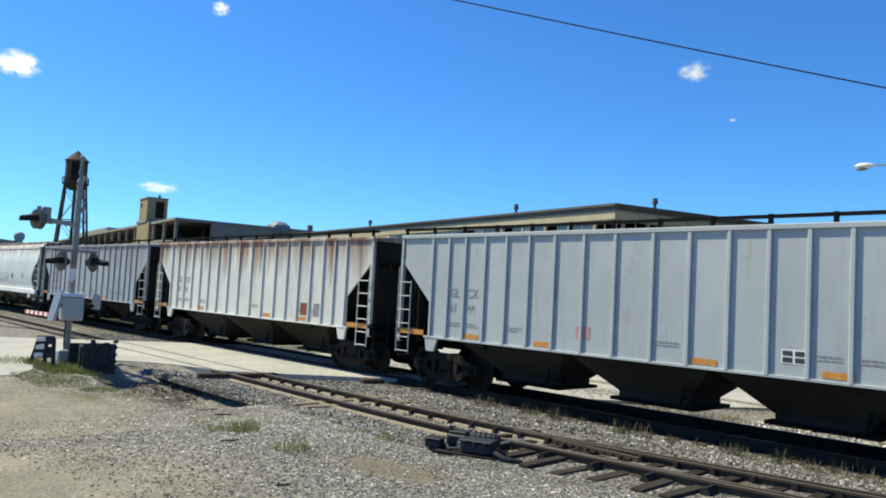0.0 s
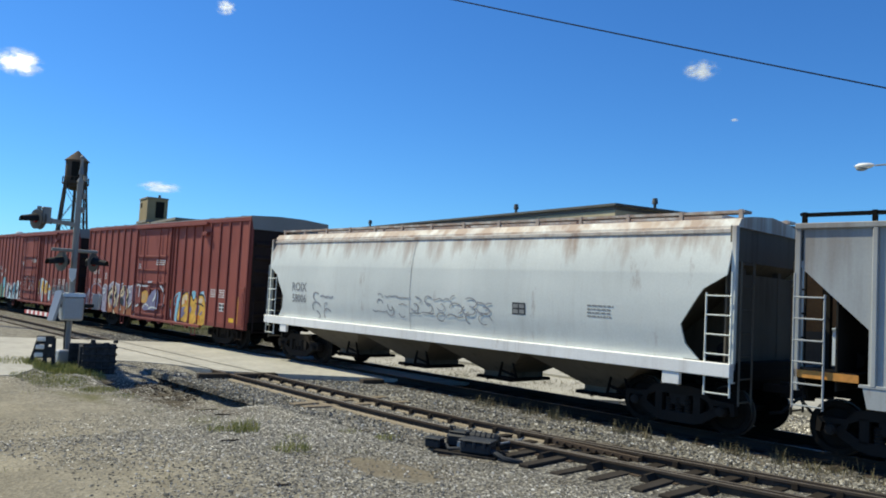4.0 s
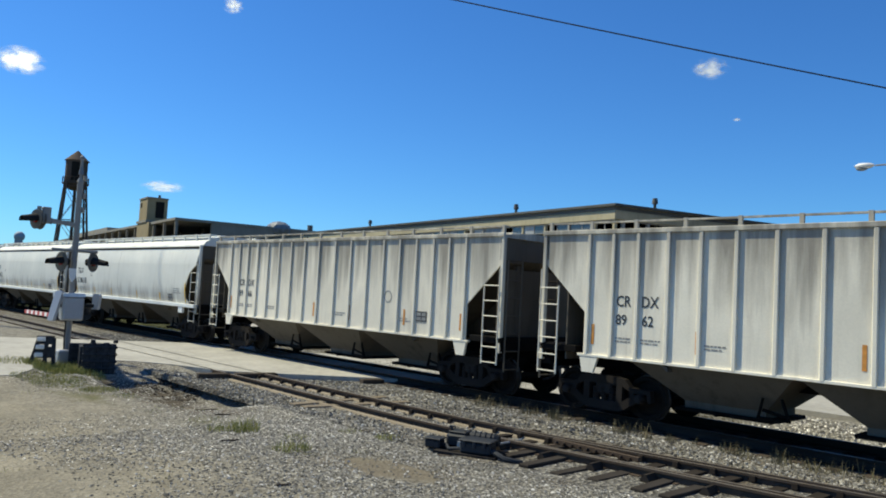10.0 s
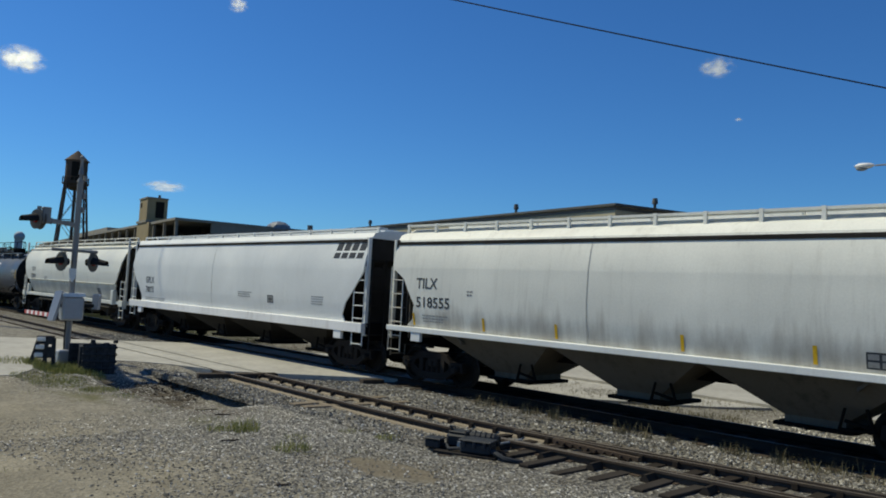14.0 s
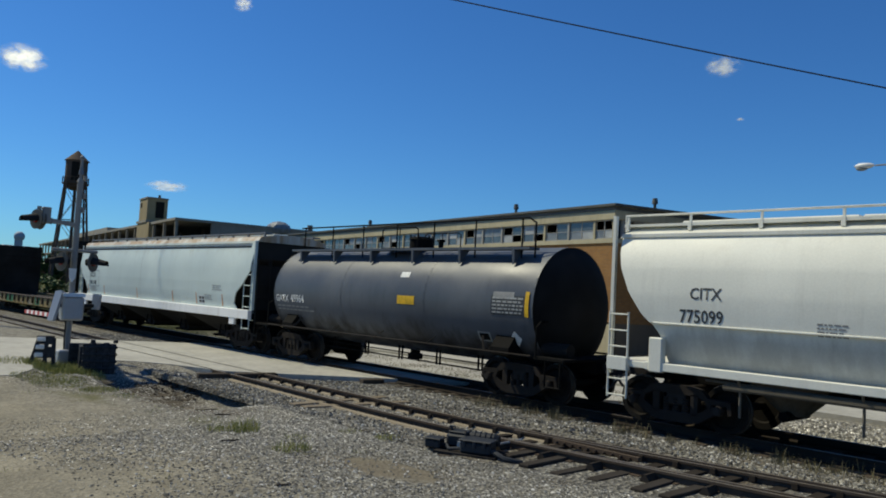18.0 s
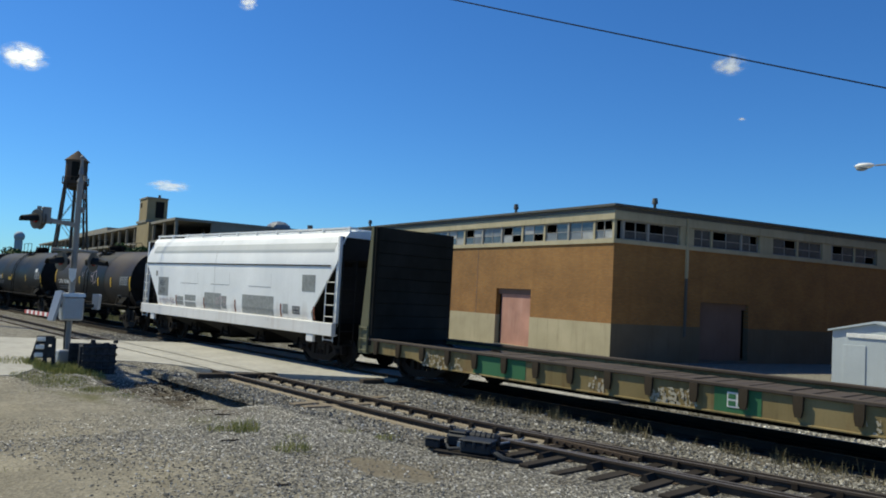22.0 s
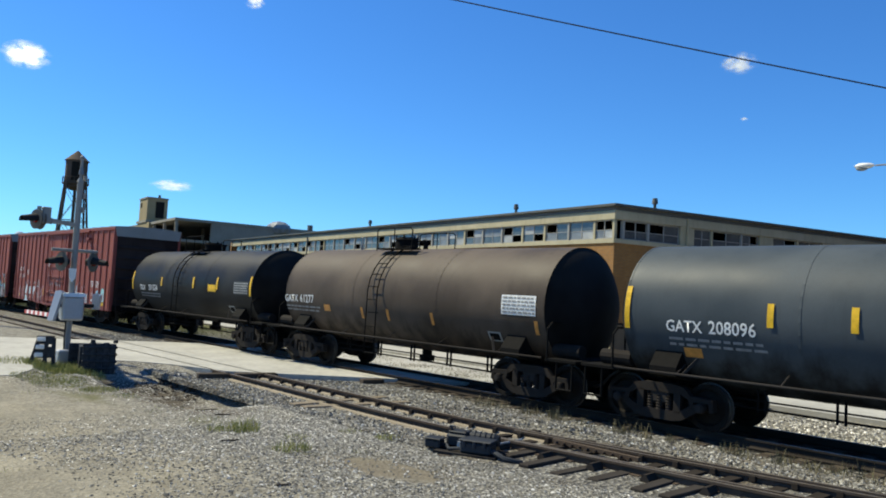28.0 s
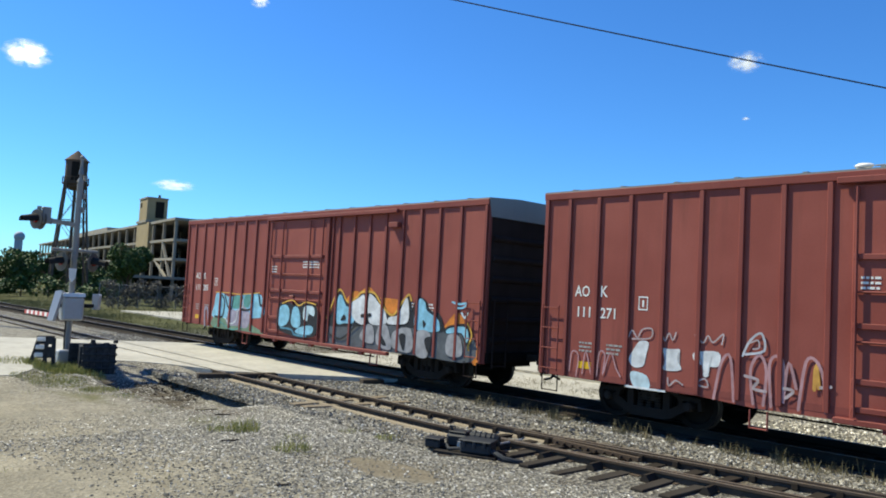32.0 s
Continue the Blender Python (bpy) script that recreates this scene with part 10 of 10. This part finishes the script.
car, sf = boxcar(-347.70, 15.50, ("111", "285"), 14)
mural(car, sf, [
    ("sky", 0, [(2.42, 1.02), (2.44, 1.49), (2.57, 1.9), (3.17, 1.87), (3.41, 1.79), (4.29, 1.87), (5.46, 1.96), (5.79, 1.61), (5.75, 1.23), (4.52, 1.12)]),
    ("moss", 0, [(2.39, 0.7), (2.5, 1.07), (3.23, 1.04), (4.4, 1.08), (5.17, 0.91), (5.87, 0.7), (4.35, 0.7)]),
    ("lavender", 0, [(3.42, 0.85), (3.53, 1.38), (4.01, 1.34), (4.47, 1.54), (4.94, 1.25), (4.79, 0.82), (4.08, 0.84)]),
    ("teal", 0, [(3.7, 1.45), (3.85, 1.81), (4.27, 1.83), (4.22, 1.45)]),
    ("teal", 0, [(4.53, 1.52), (4.57, 1.86), (4.98, 1.88), (4.85, 1.51)]),
    ("black", 0.07, [(2.53, 1.07), (3.08, 1.11), (3.17, 1.62), (2.97, 1.82)]),
    ("black", 0.07, [(3.17, 1.85), (3.41, 1.47), (3.68, 1.39), (3.78, 1.83)]),
    ("black", 0.07, [(4.38, 1.8), (4.38, 1.42), (4.98, 1.45), (5.07, 1.86)]),
    ("black", 0.08, [(5.45, 1.95), (5.58, 1.6), (5.77, 1.59), (5.7, 1.25)]),
    ("white", 0.04, [(3.29, 1.05), (3.65, 0.88), (4.05, 1.01), (4.14, 1.32), (4.45, 1.49), (4.44, 1.74)]),
    ("sun", 0.03, [(2.51, 1.91), (3.23, 1.92), (4.29, 1.9), (5.51, 1.99)]),
    ("lavender", 0.08, [(1.81, 0.7), (1.75, 1.26), (1.95, 1.31), (2.1, 0.7)]),
    ("teal", 0.04, [(2.59, 0.7), (2.97, 0.9), (3.47, 0.74), (3.95, 0.7), (4.44, 0.8)]),
    ("lavender", 0, [(6.1, 0.7), (6.12, 1.09), (6.31, 1.19), (6.68, 0.95), (6.61, 0.7)]),
], "sky-blue and green letters with violet shadows")
mural(car, lambda z: -1.5 - 0.105, [
    ("black", 0, [(6.79, 1.02), (6.84, 1.66), (7.39, 1.75), (7.76, 1.69), (8.08, 1.76), (8.86, 1.75), (9.01, 1.24), (8.86, 0.85), (7.98, 0.75), (6.98, 0.9)]),
    ("sky", 0, [(6.92, 1.05), (6.94, 1.59), (7.36, 1.67), (7.51, 1.35), (7.31, 1.08)]),
    ("sky", 0, [(7.61, 1.18), (7.69, 1.61), (7.98, 1.6), (8.12, 1.13), (7.84, 1.03)]),
    ("ice", 0, [(8.27, 1.31), (8.3, 1.67), (8.77, 1.68), (8.82, 1.42), (8.5, 1.49), (8.5, 1.28)]),
    ("sky", 0, [(7.91, 0.87), (8.04, 1.04), (8.64, 1.14), (8.82, 1.04), (8.62, 0.87)]),
    ("steel_blue", 0.06, [(7.05, 0.98), (7.64, 0.96), (7.87, 0.82), (8.47, 0.82)]),
    ("sun", 0.04, [(7.07, 1.72), (7.62, 1.84), (7.99, 1.69), (8.36, 1.81), (8.88, 1.76)]),
], "sky-blue letters outlined in black across the door")
mural(car, sf, [
    ("orange", 0, [(10.15, 1.92), (10.54, 2.21), (10.78, 2.15), (10.31, 1.86)]),
    ("orange", 0, [(10.8, 2.16), (11.18, 2.35), (11.41, 2.19)]),
    ("orange", 0, [(11.58, 2.05), (12.42, 2.06), (12.6, 1.96), (12.27, 1.64), (11.97, 1.77)]),
    ("orange", 0, [(14.14, 1.4), (14.61, 1.84), (14.89, 1.58), (14.31, 1.38)]),
    ("orange", 0, [(15.07, 1.0), (15.33, 1.11), (15.37, 0.72), (15.22, 0.7)]),
    ("slate", 0, [(9.11, 0.7), (9.37, 1.28), (12.25, 1.41), (13.98, 1.36), (15.1, 1.38), (15.19, 0.74), (13.49, 0.7), (10.72, 0.7)]),
    ("sun", 0.06, [(9.04, 1.44), (9.3, 1.4), (9.71, 2.09), (9.94, 2.22), (10.29, 1.9), (10.71, 2.06), (10.91, 2.2), (11.44, 2.19), (11.79, 1.89), (12.25, 1.64), (12.6, 1.98), (12.86, 2.2), (12.97, 2.05)]),
    ("black", 0, [(9.38, 1.19), (9.7, 1.69), (9.77, 2.05), (9.98, 2.17), (10.31, 1.84), (10.75, 2.11), (11.49, 2.17), (11.95, 1.84), (12.24, 1.6), (12.78, 2.14), (12.94, 2.08), (13.01, 1.76), (13.1, 2.04), (13.27, 2.16), (13.54, 2.06), (13.68, 1.85), (14.0, 1.79), (14.15, 1.58), (14.09, 1.33), (12.26, 1.38)]),
    ("black", 0, [(14.25, 1.33), (14.34, 1.5), (14.96, 1.59), (15.14, 1.39), (15.07, 1.07), (14.93, 1.14), (14.77, 1.36)]),
    ("sky", 0, [(9.81, 1.31), (9.8, 1.95), (9.98, 2.09), (10.23, 1.79), (10.66, 1.7), (10.6, 1.36), (10.17, 1.31)]),
    ("white", 0, [(10.34, 1.77), (10.79, 2.04), (11.04, 2.09), (11.12, 1.4), (10.74, 1.37)]),
    ("white", 0, [(11.22, 2.1), (11.42, 2.11), (11.68, 1.92), (11.93, 1.74), (12.01, 1.42), (11.31, 1.4)]),
    ("white", 0, [(12.08, 1.42), (12.13, 1.59), (12.47, 1.67), (12.76, 2.11), (12.88, 1.94), (12.89, 1.54), (12.6, 1.43)]),
    ("sky", 0, [(13.18, 1.36), (13.17, 1.9), (13.3, 2.12), (13.49, 2.03), (13.59, 1.82), (13.95, 1.67), (14.06, 1.49), (13.98, 1.34)]),
    ("sky", 0, [(14.33, 1.33), (14.38, 1.45), (14.92, 1.52), (15.06, 1.3), (14.98, 1.16), (14.81, 1.37)]),
    ("black", 0, [(13.44, 1.59), (13.57, 1.51), (13.48, 1.4)]),
    ("black", 0, [(10.01, 1.38), (10.16, 1.56), (10.25, 1.42)]),
    ("black", 0.1, [(10.96, 1.56), (11.35, 1.6)]),
    ("gray", 0, [(10.92, 0.97), (11.21, 1.34), (11.5, 1.28), (11.52, 0.86)]),
    ("gray", 0, [(11.66, 0.87), (11.72, 1.33), (12.08, 1.35), (12.27, 0.77)]),
    ("gray", 0, [(12.32, 0.83), (12.35, 1.23), (13.0, 1.35), (13.07, 0.78)]),
    ("gray", 0, [(13.2, 0.76), (13.23, 1.29), (13.74, 1.28), (13.66, 0.7)]),
    ("gray", 0, [(14.35, 0.84), (14.38, 1.29), (14.77, 1.28), (14.86, 0.85)]),
    ("black", 0, [(11.78, 1.17), (12.09, 0.87), (11.88, 0.88)]),
    ("black", 0, [(12.57, 1.15), (12.83, 1.18), (12.78, 0.76)]),
    ("black", 0, [(13.54, 1.11), (13.79, 1.19), (13.73, 0.79)]),
    ("black", 0.06, [(9.43, 0.98), (10.08, 0.87), (10.65, 1.22), (10.85, 1.33)]),
    ("sky", 0.05, [(14.48, 2.08), (14.71, 2.04), (14.96, 2.07), (14.84, 1.96), (14.6, 1.95)]),
    ("ice", 0.05, [(14.81, 1.84), (14.91, 1.73), (15.01, 1.84)]),
    ("sun", 0.05, [(15.09, 1.0), (15.07, 1.08), (15.17, 1.35), (15.03, 1.6)]),
], "large white and sky-blue letters over a gray field with orange flames")


# ---------- movement ----------
def motions():
    for car, u0 in CARS:
        walk(car, [(t, on_track(u0 + SPEED * t)) for t in range(0, 33, 4)])
    # wheels roll while their car is before the camera
    omega = SPEED / WHEEL_R
    for ax, u0, x in TURNING:
        y, z = ax.location.y, ax.location.z
        t0 = max(0.0, min(32.0, (-48.0 - u0 - x) / SPEED))
        t1 = max(0.0, min(32.0, (2.0 - u0 - x) / SPEED))
        f0, f1 = int(t0 * 30), int(t1 * 30)
        if f1 - f0 < 4:
            continue
        fs = sorted({0, 960} | set(range(f0, f1, 2)))
        rows = []
        for k in fs:
            turn = omega * (min(max(k, f0), f1) - f0) / 30
            rows.append((k / 30, Matrix.Translation((x, y, z)) @ Matrix.Rotation(turn, 4, 'Y')))
        walk(ax, rows)
    for cl, a, b in CLOUDS:
        walk(cl, [(t, Matrix.Translation(Vector(a).lerp(Vector(b), t / 32)) @ cloud_turn(a)) for t in (0, 8, 16, 24, 32)])


motions()
